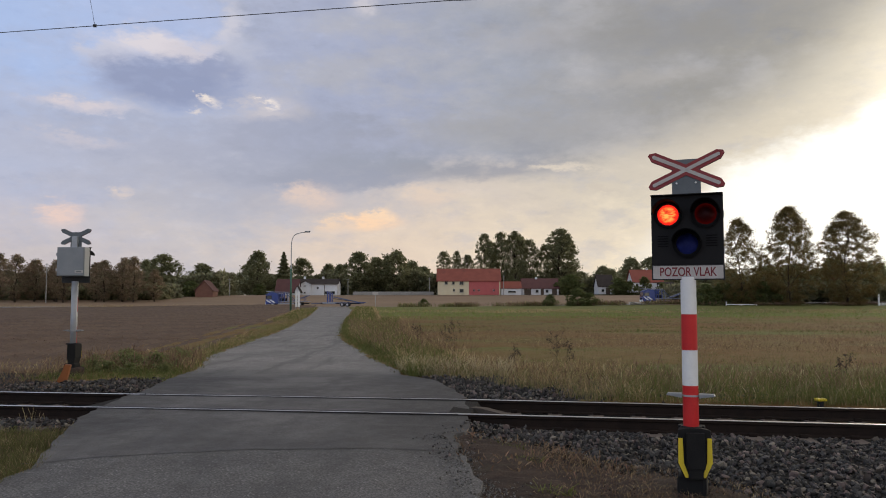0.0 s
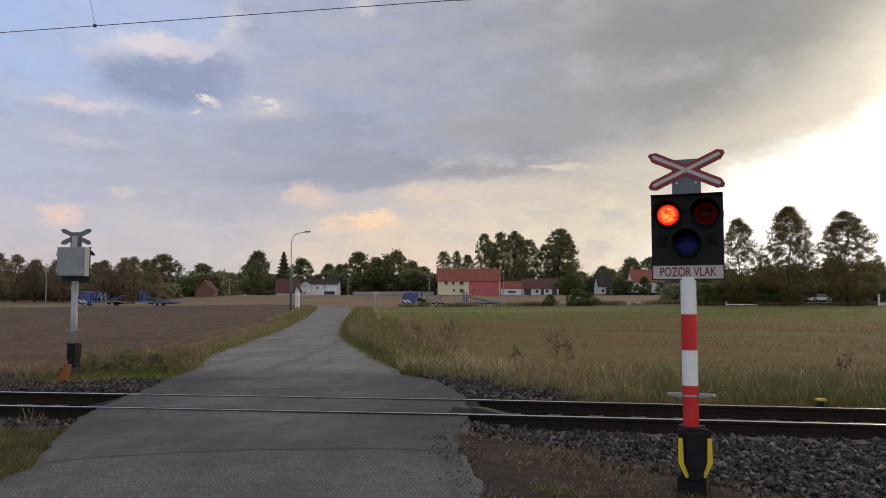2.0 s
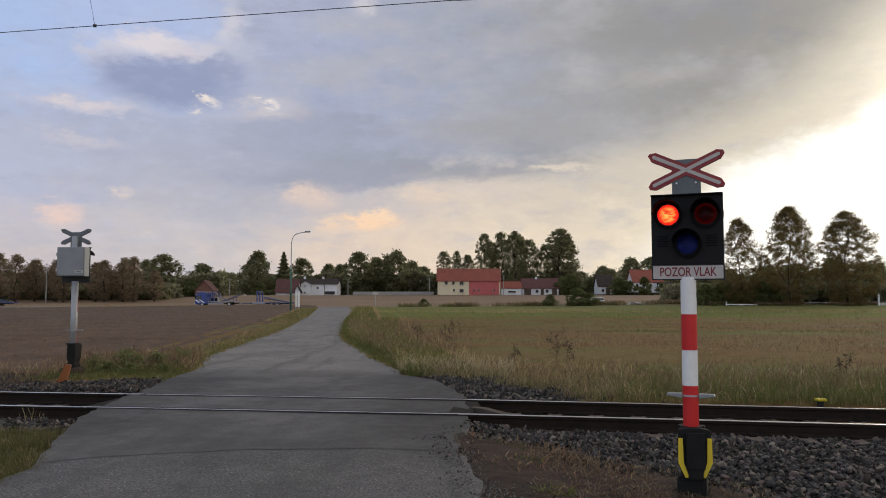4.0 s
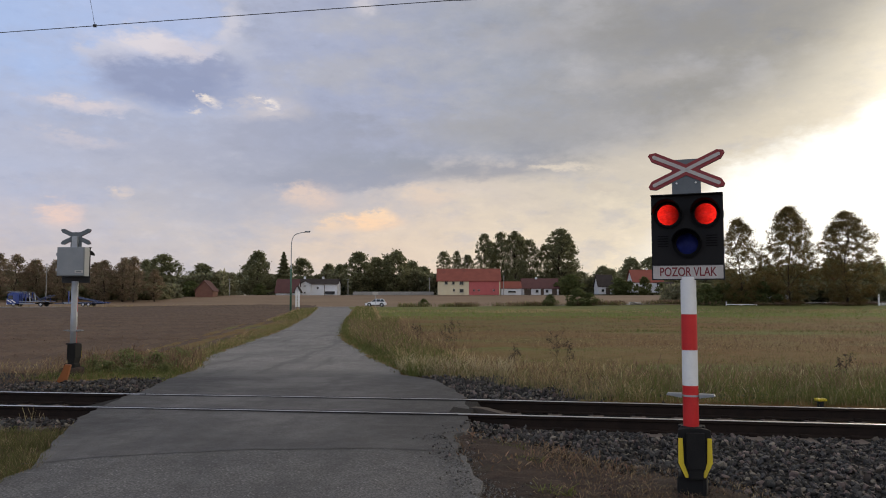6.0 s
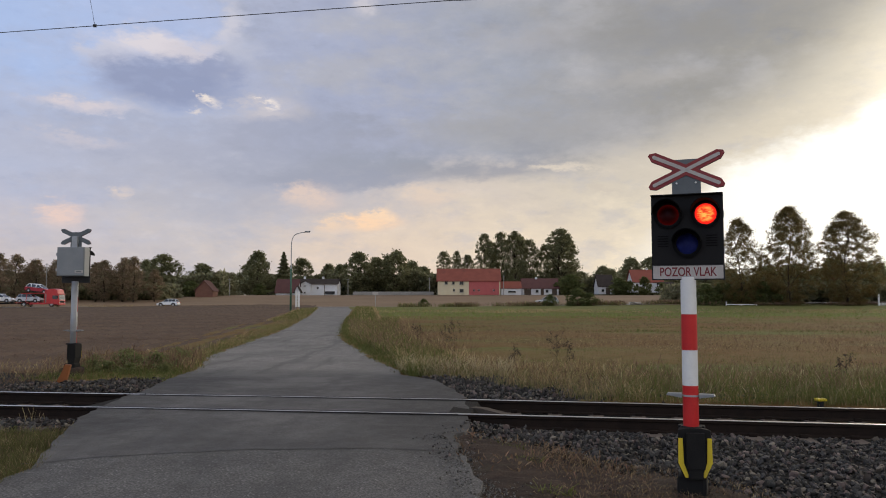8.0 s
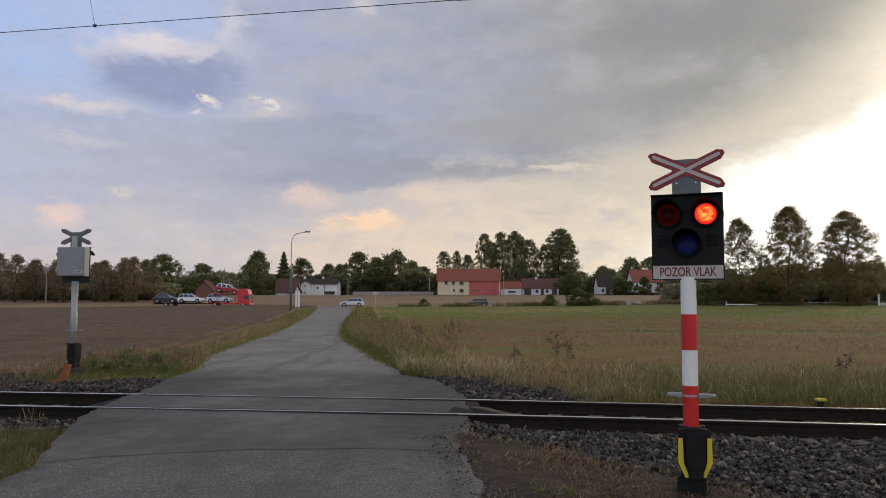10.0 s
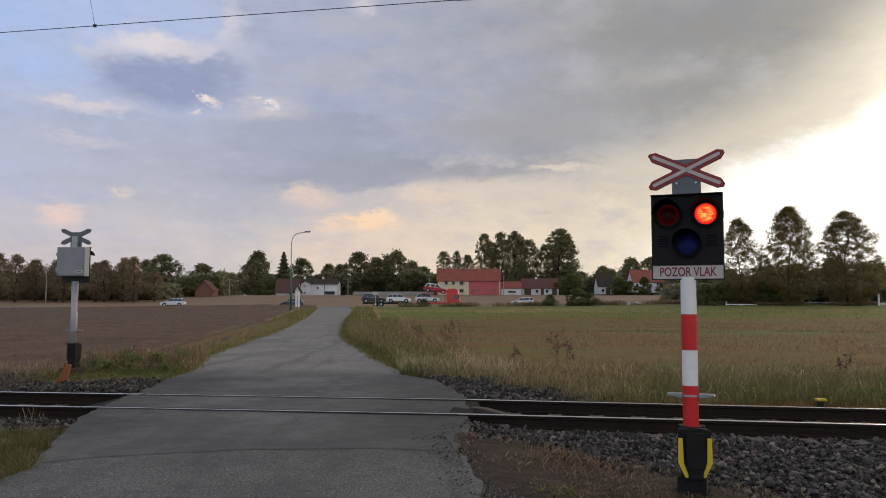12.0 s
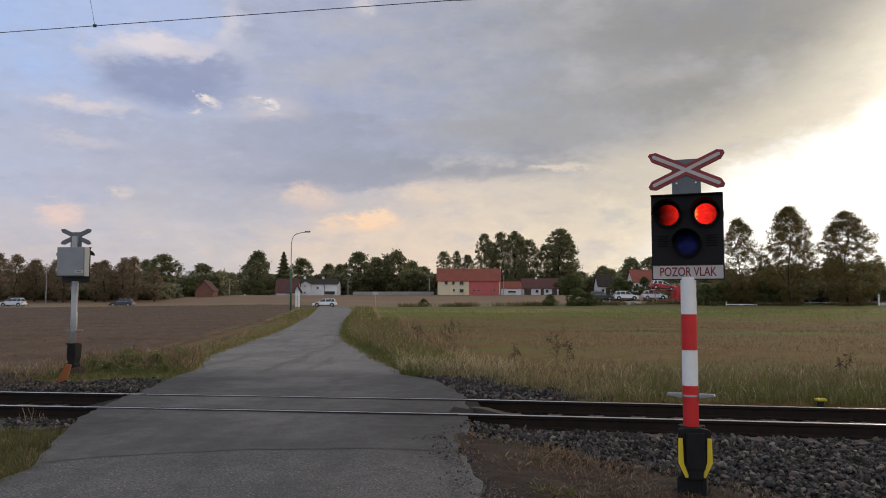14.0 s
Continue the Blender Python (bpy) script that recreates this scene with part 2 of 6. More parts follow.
SOIL = surface("ploughed_soil", (0.09, 0.062, 0.045), (0.16, 0.112, 0.08), 0.35, 7, 0.95, bump=1.0, dirt=(0.16, 0.115, 0.08), spec=0.1, depth=0.14)
CLOD = surface("soil_clod", (0.125, 0.088, 0.066), (0.24, 0.175, 0.13), 2, 20, 0.95, bump=0.5, island=0.4, spec=0.1)
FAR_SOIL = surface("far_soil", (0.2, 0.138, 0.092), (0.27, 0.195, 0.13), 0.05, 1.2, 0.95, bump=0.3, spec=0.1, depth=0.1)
EARTH = surface("trackside_earth", (0.03, 0.022, 0.018), (0.08, 0.056, 0.044), 2.4, 34, 0.95, bump=1.0, dirt=(0.085, 0.07, 0.05), spec=0.1, depth=0.04)
DRY_BLADE = surface("dry_grass_blade", (0.29, 0.22, 0.11), (0.46, 0.36, 0.2), 3, 30, 0.9, bump=0, island=0.35, spec=0.15, thin=0.4)
GREEN_BLADE = surface("green_grass_blade", (0.1, 0.115, 0.036), (0.18, 0.195, 0.066), 3, 30, 0.85, bump=0, island=0.35, spec=0.15, thin=0.4)
RUST_WEED = surface("rusty_weed_leaf", (0.14, 0.092, 0.06), (0.27, 0.185, 0.12), 3, 30, 0.9, bump=0, island=0.35, spec=0.1, thin=0.3)
BALLAST = surface("ballast_stone", (0.015, 0.0145, 0.0142), (0.08, 0.074, 0.069), 9, 90, 0.8, bump=0.5, island=0.8, spec=0.3, depth=0.004, alt=(0.15, 0.12, 0.1))
BALLAST_PIECE = surface("ballast_stone_single", (0.018, 0.0175, 0.017), (0.085, 0.08, 0.075), 9, 90, 0.8, bump=0.5, spread=0.75, spec=0.3, depth=0.004, alt=(0.17, 0.135, 0.115))
CLOD_DARK = surface("dark_earth_crumb", (0.028, 0.021, 0.017), (0.1, 0.075, 0.06), 9, 60, 0.95, bump=0.3, island=0.6, spec=0.1, depth=0.003)
BALLAST_PALE = surface("pale_gravel", (0.07, 0.066, 0.062), (0.2, 0.19, 0.175), 30, 90, 0.85, bump=0.3, island=0.6, spec=0.2, depth=0.002)
BALLAST_BED = surface("ballast_bed", (0.015, 0.014, 0.013), (0.04, 0.037, 0.034), 14, 60, 0.95, bump=0.9, spec=0.1, depth=0.03)
RAIL_RUST = surface("rusty_rail_side", (0.012, 0.0085, 0.007), (0.027, 0.018, 0.014), 5, 80, 0.85, 0.0, 0.3, spec=0.15, depth=0.002)
RAIL_TOP = surface("worn_rail_head", (0.5, 0.48, 0.46), (0.62, 0.6, 0.58), 3, 60, 0.32, 1.0, 0.05, depth=0.001)
SLEEPER = surface("stained_concrete_sleeper", (0.1, 0.08, 0.068), (0.2, 0.16, 0.135), 5, 70, 0.9, bump=0.3, depth=0.004)
ZINC = surface("galvanised_steel", (0.3, 0.31, 0.32), (0.4, 0.41, 0.42), 8, 90, 0.55, 0.35, 0.1, depth=0.001)
GREY_PAINT = surface("grey_cabinet_paint", (0.2, 0.215, 0.225), (0.26, 0.275, 0.285), 3, 50, 0.55, 0.0, 0.08, dirt=(0.22, 0.23, 0.235), depth=0.001)
DARK_GREY = surface("dark_grey_plate", (0.1, 0.115, 0.125), (0.13, 0.145, 0.155), 4, 60, 0.6, bump=0.08, depth=0.001)
BLACK = surface("matt_black_paint", (0.009, 0.0088, 0.0095), (0.014, 0.0135, 0.0145), 4, 70, 0.7, bump=0.1, spec=0.2, depth=0.001)
HOOD_BLACK = surface("dull_black_hood", (0.005, 0.005, 0.0055), (0.009, 0.009, 0.0095), 4, 70, 0.9, bump=0.1, spec=0.1, depth=0.001)
SHROUD = surface("dull_black_shroud", (0.008, 0.008, 0.0085), (0.018, 0.0175, 0.017), 6, 80, 0.85, bump=0.2, spec=0.2, depth=0.002)
RUBBER = surface("black_rubber", (0.015, 0.015, 0.016), (0.035, 0.034, 0.033), 6, 80, 0.7, bump=0.2, depth=0.002)
YELLOW = surface("yellow_reflective", (0.62, 0.46, 0.02), (0.72, 0.55, 0.04), 9, 80, 0.5, bump=0.1, dirt=(0.4, 0.3, 0.04), depth=0.001)
SIGN_RED = surface("red_reflective", (0.5, 0.012, 0.014), (0.6, 0.022, 0.02), 9, 80, 0.45, bump=0.06, dirt=(0.36, 0.02, 0.02), depth=0.001)
SIGN_DARK_RED = surface("weathered_dark_red", (0.2, 0.022, 0.026), (0.27, 0.035, 0.035), 9, 80, 0.5, bump=0.06, depth=0.001)
LETTER_RED = surface("dark_red_lettering", (0.14, 0.014, 0.018), (0.18, 0.02, 0.024), 9, 80, 0.5, bump=0)
SIGN_WHITE = surface("white_reflective", (0.72, 0.72, 0.7), (0.8, 0.8, 0.78), 7, 70, 0.5, bump=0.06, dirt=(0.6, 0.59, 0.56), depth=0.001)
SIGN_PALE = surface("weathered_white_sheet", (0.4, 0.37, 0.345), (0.5, 0.47, 0.44), 7, 70, 0.55, bump=0.06, dirt=(0.42, 0.38, 0.36), depth=0.001)
ORANGE = surface("faded_orange_plastic", (0.2, 0.062, 0.014), (0.27, 0.09, 0.022), 9, 60, 0.7, bump=0.2, dirt=(0.2, 0.09, 0.04), depth=0.003)
CONCRETE = surface("weathered_concrete", (0.25, 0.24, 0.22), (0.36, 0.35, 0.33), 3, 50, 0.9, bump=0.25, dirt=(0.18, 0.17, 0.15), depth=0.003)
BARK = surface("tree_bark", (0.045, 0.035, 0.027), (0.085, 0.068, 0.05), 5, 40, 0.95, bump=0.8, depth=0.03, spec=0.1)
WORN_WOOD = surface("worn_grey_brown_plank", (0.06, 0.047, 0.038), (0.11, 0.088, 0.07), 6, 60, 0.85, bump=0.3, spec=0.2, depth=0.003)
WIRE = surface("copper_wire_dark", (0.03, 0.03, 0.032), (0.05, 0.05, 0.05), 20, 90, 0.6, 0.3, 0)


def turf(name, bias):
    """Grassland seen low: straw, russet and green patches drawn out across the view, with coarse grain."""
    m = bpy.data.materials.new(name)
    m.use_nodes = True
    k = Nodes(m.node_tree)
    bsdf = m.node_tree.nodes["Principled BSDF"]
    vec = k.add("ShaderNodeTexCoord").outputs["Object"]
    wide = k.add("ShaderNodeMapping")
    k.link(vec, wide.inputs[0])
    wide.inputs["Scale"].default_value = (0.3, 1.0, 1)
    broad = k.noise(wide.outputs[0], 0.16, 6, 0.65)
    other = k.noise(wide.outputs[0], 0.33, 5, 0.65)
    fine = k.noise(vec, 2.6, 6, 0.75)
    grain = k.noise(vec, 11, 4, 0.7)
    col = k.mix(k.step(other, 0.38, 0.62), (0.19, 0.112, 0.047), (0.2, 0.14, 0.06))
    col = k.mix(k.math("MULTIPLY", k.step(k.math("ADD", broad, bias), 0.46, 0.62), 0.85), col, (0.145, 0.165, 0.052))
    col = k.mix(k.math("MULTIPLY", k.step(fine, 0.5, 0.72), 0.5), col, (0.26, 0.2, 0.105))
    col = k.mix(k.math("MULTIPLY", k.step(fine, 0.48, 0.3), 0.6), col, (0.075, 0.076, 0.03))
    col = k.mix(k.math("MULTIPLY", k.step(grain, 0.45, 0.3), 0.6), col, (0.06, 0.052, 0.026))
    k.link(col, bsdf.inputs["Base Color"])
    bsdf.inputs["Roughness"].default_value = 0.95
    bsdf.inputs["Specular IOR Level"].default_value = 0.1
    b = k.add("ShaderNodeBump")
    b.inputs["Strength"].default_value, b.inputs["Distance"].default_value = 0.8, 0.08
    k.link(k.math("ADD", fine, grain), b.inputs["Height"])
    k.link(b.outputs[0], bsdf.inputs["Normal"])
    return m


MEADOW = turf("meadow_ground", -0.02)
GREEN_STRIP = turf("mown_green", 0.22)
CORNER_BLADE = surface("dull_grass_blade", (0.092, 0.1, 0.035), (0.19, 0.18, 0.075), 3, 30, 0.85, bump=0, island=0.35, spec=0.1, thin=0.4)
STRIP_BLADE = surface("fresh_grass_blade", (0.15, 0.2, 0.05), (0.26, 0.32, 0.09), 3, 30, 0.85, bump=0, island=0.3, spec=0.1, thin=0.4)
PALE_BLADE = surface("bleached_grass_blade", (0.36, 0.3, 0.18), (0.52, 0.44, 0.28), 3, 30, 0.9, bump=0, island=0.3, spec=0.1, thin=0.4)


# ---- mesh helpers ----
def mesh_of(name, bm, material, smooth=False):
    me = bpy.data.meshes.new(name)
    bm.normal_update()
    bm.to_mesh(me)
    bm.free()
    me.materials.append(material)
    if smooth:
        me.polygons.foreach_set("use_smooth", [True] * len(me.polygons))
    return me


def part(name, bm, material, parent, label="", smooth=False):
    """One mesh object under a thing or a part."""
    ob = new(name, mesh_of(name, bm, material, smooth))
    ob.parent = parent
    return tagged(ob, label)


def thing(name, label, category, m, group=""):
    ob = new(name)
    ob.empty_display_size = 0.2
    ob.matrix_basis = m
    return tagged(ob, label, category, group)


def solid(name, bm, material, label, category="", group="", kind="", m=None, smooth=False):
    ob = new(name, mesh_of(name, bm, material, smooth))
    if m is not None:
        ob.matrix_basis = m
    return tagged(ob, label, category, group, kind)


def box(bm, c, s, bevel=0.0, m=None):
    r = bmesh.ops.create_cube(bm, size=1.0, matrix=Matrix.Translation(c) @ Matrix.Diagonal((*s, 1)))
    vs = r["verts"]
    if bevel:
        es = list({e for v in vs for e in v.link_edges})
        out = bmesh.ops.bevel(bm, geom=es, offset=bevel, segments=2, affect="EDGES", profile=0.6)
        vs = list({v for f in out["faces"] for v in f.verts} | {v for v in vs if v.is_valid})
    if m is not None:
        bmesh.ops.transform(bm, matrix=m, verts=vs)
    return bm


def tube(bm, p0, p1, r0, r1=None, n=10, cap=True):
    p0, p1 = Vector(p0), Vector(p1)
    r1 = r0 if r1 is None else r1
    d = p1 - p0
    q = Vector((0, 0, 1)).rotation_difference(d.normalized()).to_matrix().to_4x4()
    bmesh.ops.create_cone(bm, cap_ends=cap, segments=n, radius1=r0, radius2=r1, depth=d.length, matrix=Matrix.Translation((p0 + p1) / 2) @ q)
    return bm


def prism(bm, outline, y0, y1, bevel=0.0):
    """A closed x-z outline drawn out along y."""
    a = [bm.verts.new((x, y0, z)) for x, z in outline]
    b = [bm.verts.new((x, y1, z)) for x, z in outline]
    n = len(outline)
    fs = [bm.faces.new(a), bm.faces.new(list(reversed(b)))]
    for i in range(n):
        fs.append(bm.faces.new((a[i], b[i], b[(i + 1) % n], a[(i + 1) % n])))
    bmesh.ops.recalc_face_normals(bm, faces=fs)
    if bevel:
        es = list({e for f in fs[:2] for e in f.edges})
        bmesh.ops.bevel(bm, geom=es, offset=bevel, segments=2, affect="EDGES", profile=0.6)
    return bm


def nb():
    return bmesh.new()


def raw_mesh(name, verts, faces, material):
    me = bpy.data.meshes.new(name)
    me.from_pydata(verts, [], faces)
    me.materials.append(material)
    return me


# ---- plan: the track crosses the lane nearly square ----
TRACK = Vector((1.0, -0.125, 0)).normalized()
RAIL_N, RAIL_F = 10.43, 11.93


def rail_y(x, y0):
    return y0 - 0.125 * x


def rise(y):
    """Height of the open land: level to the main road, then climbing gently to the village."""
    t = min(max((y - 152) / 95, 0), 1)
    z = 2.8 * t * t * (3 - 2 * t)
    return z - 0.12 + min(max((y - 250) / 1500, 0), 1) * 6


def grid_mesh(name, x0, x1, nx, ys, height, material, skew=0.0):
    verts, faces = [], []
    for y in ys:
        for i in range(nx + 1):
            x = x0 + (x1 - x0) * i / nx
            yy = y + skew * x
            verts.append((x, yy, height(x, yy)))
    for j in range(len(ys) - 1):
        for i in range(nx):
            a = j * (nx + 1) + i
            faces.append((a, a + 1, a + nx + 2, a + nx + 1))
    return raw_mesh(name, verts, faces, material)


def fbm(x, y, s, octaves=3):
    return noise.fractal(Vector((x * s, y * s, 3.1)), 1.0, 2.0, octaves)


def ground_z(x, y):
    z = rise(y)
    across = y + 0.125 * x
    if across < 16:
        z -= 0.12
    return z


ys = [-60, -20, 0, 5, 8, 10, 12, 14, 16, 20, 30, 50, 75, 100, 130, 150, 165, 180, 195, 210, 225, 240, 260, 300, 400, 700, 1200, 2500, 4600]
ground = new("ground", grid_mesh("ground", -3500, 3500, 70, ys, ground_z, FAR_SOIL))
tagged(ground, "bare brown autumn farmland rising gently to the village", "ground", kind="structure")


def lane_x(y):
    return -0.42 - 0.139 * y


# ---- ploughed field beside the lane ----
def field_z(x, y):
    furrow = 0.035 * math.sin((x * 0.99 + y * 0.14) * 2 * math.pi / 0.9)
    edge = min(max((y - 120) / 18, 0), 1) * max(0.0, 1 - abs(x + 32) / 40) * 0.55
    return -0.05 + furrow + 0.05 * fbm(x, y, 1.4) + 0.08 * fbm(x, y, 0.08) + edge


verts, faces = [], []
rows = [13.6 * (139 / 13.6) ** (i / 150) for i in range(151)]
for y in rows:
    right = lane_x(y) - 3.1 - (0.6 if y < 30 else 0)
    for i in range(161):
        u = i / 160
        x = right - (u ** 1.7) * (14 + y * 0.72)
        yy = max(y, rail_y(x, 13.4 + 1.0)) if y < 17 else y
        verts.append((x, yy, field_z(x, yy)))
for j in range(150):
    for i in range(160):
        a = j * 161 + i
        faces.append((a, a + 161, a + 162, a + 1))
field = new("ploughed_field", raw_mesh("ploughed_field", verts, faces, SOIL))
tagged(field, "freshly ploughed dark brown field with crumbled furrows", "field", kind="structure")

def behind(x, y):
    """Meadow growth starts here behind the far rail (track frame)."""
    return y > max(1.15, 3.75 - 1.1 * (x + 0.1)) + 0.25 * fbm(x, y, 2.0)


BACK = Matrix.Rotation(math.atan2(0.125, 1.0), 4, "Z") @ Matrix.Translation((0, -(RAIL_N + RAIL_F) / 2, 0))   # world to track frame

# ---- meadow on the other side ----
verts, faces = [], []
rows = [11.6 * (70 / 11.6) ** (i / 90) for i in range(91)]
for y in rows:
    left = lane_x(y) + 2.2
    for i in range(81):
        x = left + (i / 80) ** 1.3 * (16 + y * 0.75)
        yy = y - 0.125 * max(x, 0) * max(0, 1 - (y - 11.6) / 25)
        q = BACK @ Vector((x, yy, 0))
        verts.append((x, yy, (-0.05 if behind(q.x, q.y) else -0.4) + 0.06 * fbm(x, yy, 0.3) + 0.03 * fbm(x, yy, 1.7)))
for j in range(90):
    for i in range(80):
        a = j * 81 + i
        faces.append((a, a + 1, a + 82, a + 81))
tagged(new("meadow", raw_mesh("meadow", verts, faces, MEADOW)), "dry straw-coloured meadow with patches of green", "meadow", kind="structure")

verts, faces = [], []
rows = [60 + 78.5 * i / 20 for i in range(21)]
for y in rows:
    left = lane_x(y) + 2.6
    for i in range(61):
        x = left + i / 60 * (30 + y * 0.75)
        yy = y + (6.0 * fbm(x, 1.0, 0.12, 5) if y < 61 else 0)
        verts.append((x, yy, -0.07 + (0.18 + 0.35 * min(max(x / 40, 0), 1)) * max(0, (y - 112) / 26) + 0.06 * fbm(x, y, 0.25)))
for j in range(20):
    for i in range(60):
        a = j * 61 + i
        faces.append((a, a + 1, a + 62, a + 61))
tagged(new("mown_strip", raw_mesh("mown_strip", verts, faces, GREEN_STRIP)), "strip of short green grass along the main road", "grass", kind="structure")


# grassy banks that run beside the lane
def bank(side, name):
    verts, faces = [], []
    ys = [13.8 * (138.4 / 13.8) ** (i / 110) for i in range(111)]
    for y in ys:
        l, r = edge_at(y)
        for j in range(7):
            off = -0.12 + (3.4 if side < 0 else 2.6) * j / 6
            x = l - off if side < 0 else r + off
            q = BACK @ Vector((x, y, 0))
            low = -0.4 if side > 0 and not behind(q.x, q.y) else 0.0
            verts.append((x, y, -0.075 + low + 0.05 * math.sin(min(j / 5, 1) * math.pi) + 0.03 * fbm(x, y, 1.1)))
    for i in range(110):
        for j in range(6):
            a = i * 7 + j
            faces.append((a, a + 1, a + 8, a + 7) if side > 0 else (a, a + 7, a + 8, a + 1))
    tagged(new(name, raw_mesh(name, verts, faces, MEADOW)), "low grassy bank beside the lane", "verge", kind="structure")


# ---- asphalt ----
def asphalt():
    m = bpy.data.materials.new("worn_asphalt")
    m.use_nodes = True
    k = Nodes(m.node_tree)
    bsdf = m.node_tree.nodes["Principled BSDF"]
    vec = k.add("ShaderNodeTexCoord").outputs["Object"]
    split = k.add("ShaderNodeSeparateXYZ")
    k.link(vec, split.inputs[0])
    big = k.noise(vec, 0.55, 6, 0.62)
    mid = k.noise(vec, 4.0, 5, 0.6)
    v = k.add("ShaderNodeTexVoronoi")
    k.link(vec, v.inputs["Vector"])
    v.inputs["Scale"].default_value = 46
    grit = k.noise(vec, 55, 3, 0.7)
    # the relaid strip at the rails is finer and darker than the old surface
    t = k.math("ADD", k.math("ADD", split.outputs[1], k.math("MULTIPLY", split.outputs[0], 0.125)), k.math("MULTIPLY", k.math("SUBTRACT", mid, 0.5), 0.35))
    bow = k.math("ADD", split.outputs[0], 1.3)
    seam = k.math("ADD", k.math("ADD", split.outputs[1], k.math("MULTIPLY", k.math("MULTIPLY", bow, bow), 0.1)), k.math("MULTIPLY", k.math("SUBTRACT", mid, 0.5), 0.12))
    new_top = k.math("MULTIPLY", k.step(seam, 8.06, 8.14), k.step(t, 15.2, 16.4, 1, 0))
    old = k.mix(k.step(big, 0.3, 0.7), (0.11, 0.105, 0.102), (0.165, 0.158, 0.152))
    old = k.mix(k.math("MULTIPLY", k.step(v.outputs["Distance"], 0.42, 0.6), 0.6), old, (0.045, 0.044, 0.043))
    spot = k.math("MULTIPLY", k.step(v.outputs["Color"], 0.72, 0.9), k.step(v.outputs["Distance"], 0.45, 0.25))
    old = k.mix(k.math("MULTIPLY", spot, 0.7), old, (0.36, 0.35, 0.335))
    fresh = k.mix(k.step(big, 0.36, 0.64), (0.086, 0.082, 0.08), (0.158, 0.151, 0.146))
    fresh = k.mix(k.math("MULTIPLY", spot, 0.4), fresh, (0.24, 0.23, 0.22))
    fresh = k.mix(k.math("MULTIPLY", k.step(grit, 0.55, 0.4), 0.5), fresh, (0.045, 0.044, 0.044))
    # past the crossing the old surface is paled to paint in grazing-view sheen
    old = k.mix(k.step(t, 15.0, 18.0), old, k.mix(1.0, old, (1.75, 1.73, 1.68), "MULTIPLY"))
    streak = k.add("ShaderNodeMapping")
    k.link(vec, streak.inputs[0])
    streak.inputs["Scale"].default_value = (2.2, 0.22, 1)
    track = k.noise(streak.outputs[0], 1.0, 4, 0.6)
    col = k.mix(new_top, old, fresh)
    col = k.mix(k.math("MULTIPLY", k.step(track, 0.5, 0.68), 0.42), col, (0.062, 0.06, 0.059))
    # grime trodden in along the broken edges of the crossing, and pale scuffs
    edge_r = k.step(k.math("ADD", split.outputs[0], k.math("MULTIPLY", k.math("SUBTRACT", big, 0.5), 2.0)), -2.0, 0.1)
    edge_l = k.step(k.math("ADD", split.outputs[0], k.math("MULTIPLY", k.math("SUBTRACT", big, 0.5), 2.0)), -3.4, -4.8)
    grime = k.math("MULTIPLY", k.math("MAXIMUM", edge_r, edge_l), k.math("MULTIPLY", k.step(t, 7.4, 8.8), k.step(t, 16.0, 13.6)))
    col = k.mix(k.math("MULTIPLY", grime, 0.62), col, (0.036, 0.034, 0.033))
    scuff = k.add("ShaderNodeMapping")
    k.link(vec, scuff.inputs[0])
    scuff.inputs["Scale"].default_value = (1.6, 5.0, 1)
    col = k.mix(k.math("MULTIPLY", k.step(k.noise(scuff.outputs[0], 1.9, 6, 0.7), 0.63, 0.73), 0.6), col, (0.3, 0.285, 0.265))
    col = k.mix(k.math("MULTIPLY", k.step(k.noise(vec, 9.0, 5, 0.7), 0.56, 0.7), 0.3), col, (0.055, 0.053, 0.052))
    k.link(k.mix(k.math("MULTIPLY", k.step(mid, 0.62, 0.8), 0.35), col, (0.19, 0.175, 0.155)), bsdf.inputs["Base Color"])
    k.link(k.step(mid, 0.2, 0.8, 0.62, 0.85), bsdf.inputs["Roughness"])
    bsdf.inputs["Specular IOR Level"].default_value = 0.2
    b = k.add("ShaderNodeBump")
    b.inputs["Strength"].default_value, b.inputs["Distance"].default_value = 0.7, 0.008
    k.link(k.math("ADD", grit, k.math("MULTIPLY", mid, 0.8)), b.inputs["Height"])
    k.link(b.outputs[0], bsdf.inputs["Normal"])
    return m


ASPHALT = asphalt()

# the lane: left and right edge at a few distances, roughened between
EDGE = [(-8, -3.0, 1.2), (4.0, -3.5, 0.6), (6.25, -3.85, 0.33), (7.0, -3.9, 0.31), (7.25, -3.84, 0.28), (8.0, -4.1, 0.2), (8.85, -4.36, 0.08), (9.1, -4.45, 0.3),
        (10.1, -4.76, 0.36), (12.2, -5.08, 0.36), (12.8, -5.04, 0.28), (13.4, -5.1, 0.16), (15.0, -5.35, -0.15), (15.7, -5.4, -0.6), (16.0, -5.43, -0.84), (17.3, -5.55, -0.98),
        (18.5, -5.85, -1.3), (21.2, -6.48, -1.95), (24.5, -6.87, -2.65), (30.2, -7.39, -3.85), (33, -7.6, -4.4), (40.3, -8.38, -5.3), (47, -9.2, -6.17), (55.7, -10.38, -7.1),
        (70, -12.3, -8.69), (80, -13.7, -9.7), (128, -20.8, -14.91), (136, -22.1, -15.5), (139, -24.0, -14.8)]


def edge_at(y):
    for (a, l0, r0), (b, l1, r1) in zip(EDGE, EDGE[1:]):
        if y <= b:
            t = (y - a) / (b - a)
            return l0 + (l1 - l0) * t, r0 + (r1 - r0) * t
    return EDGE[-1][1:]


bank(-1, "lane_verge_west")
bank(1, "lane_verge_east")


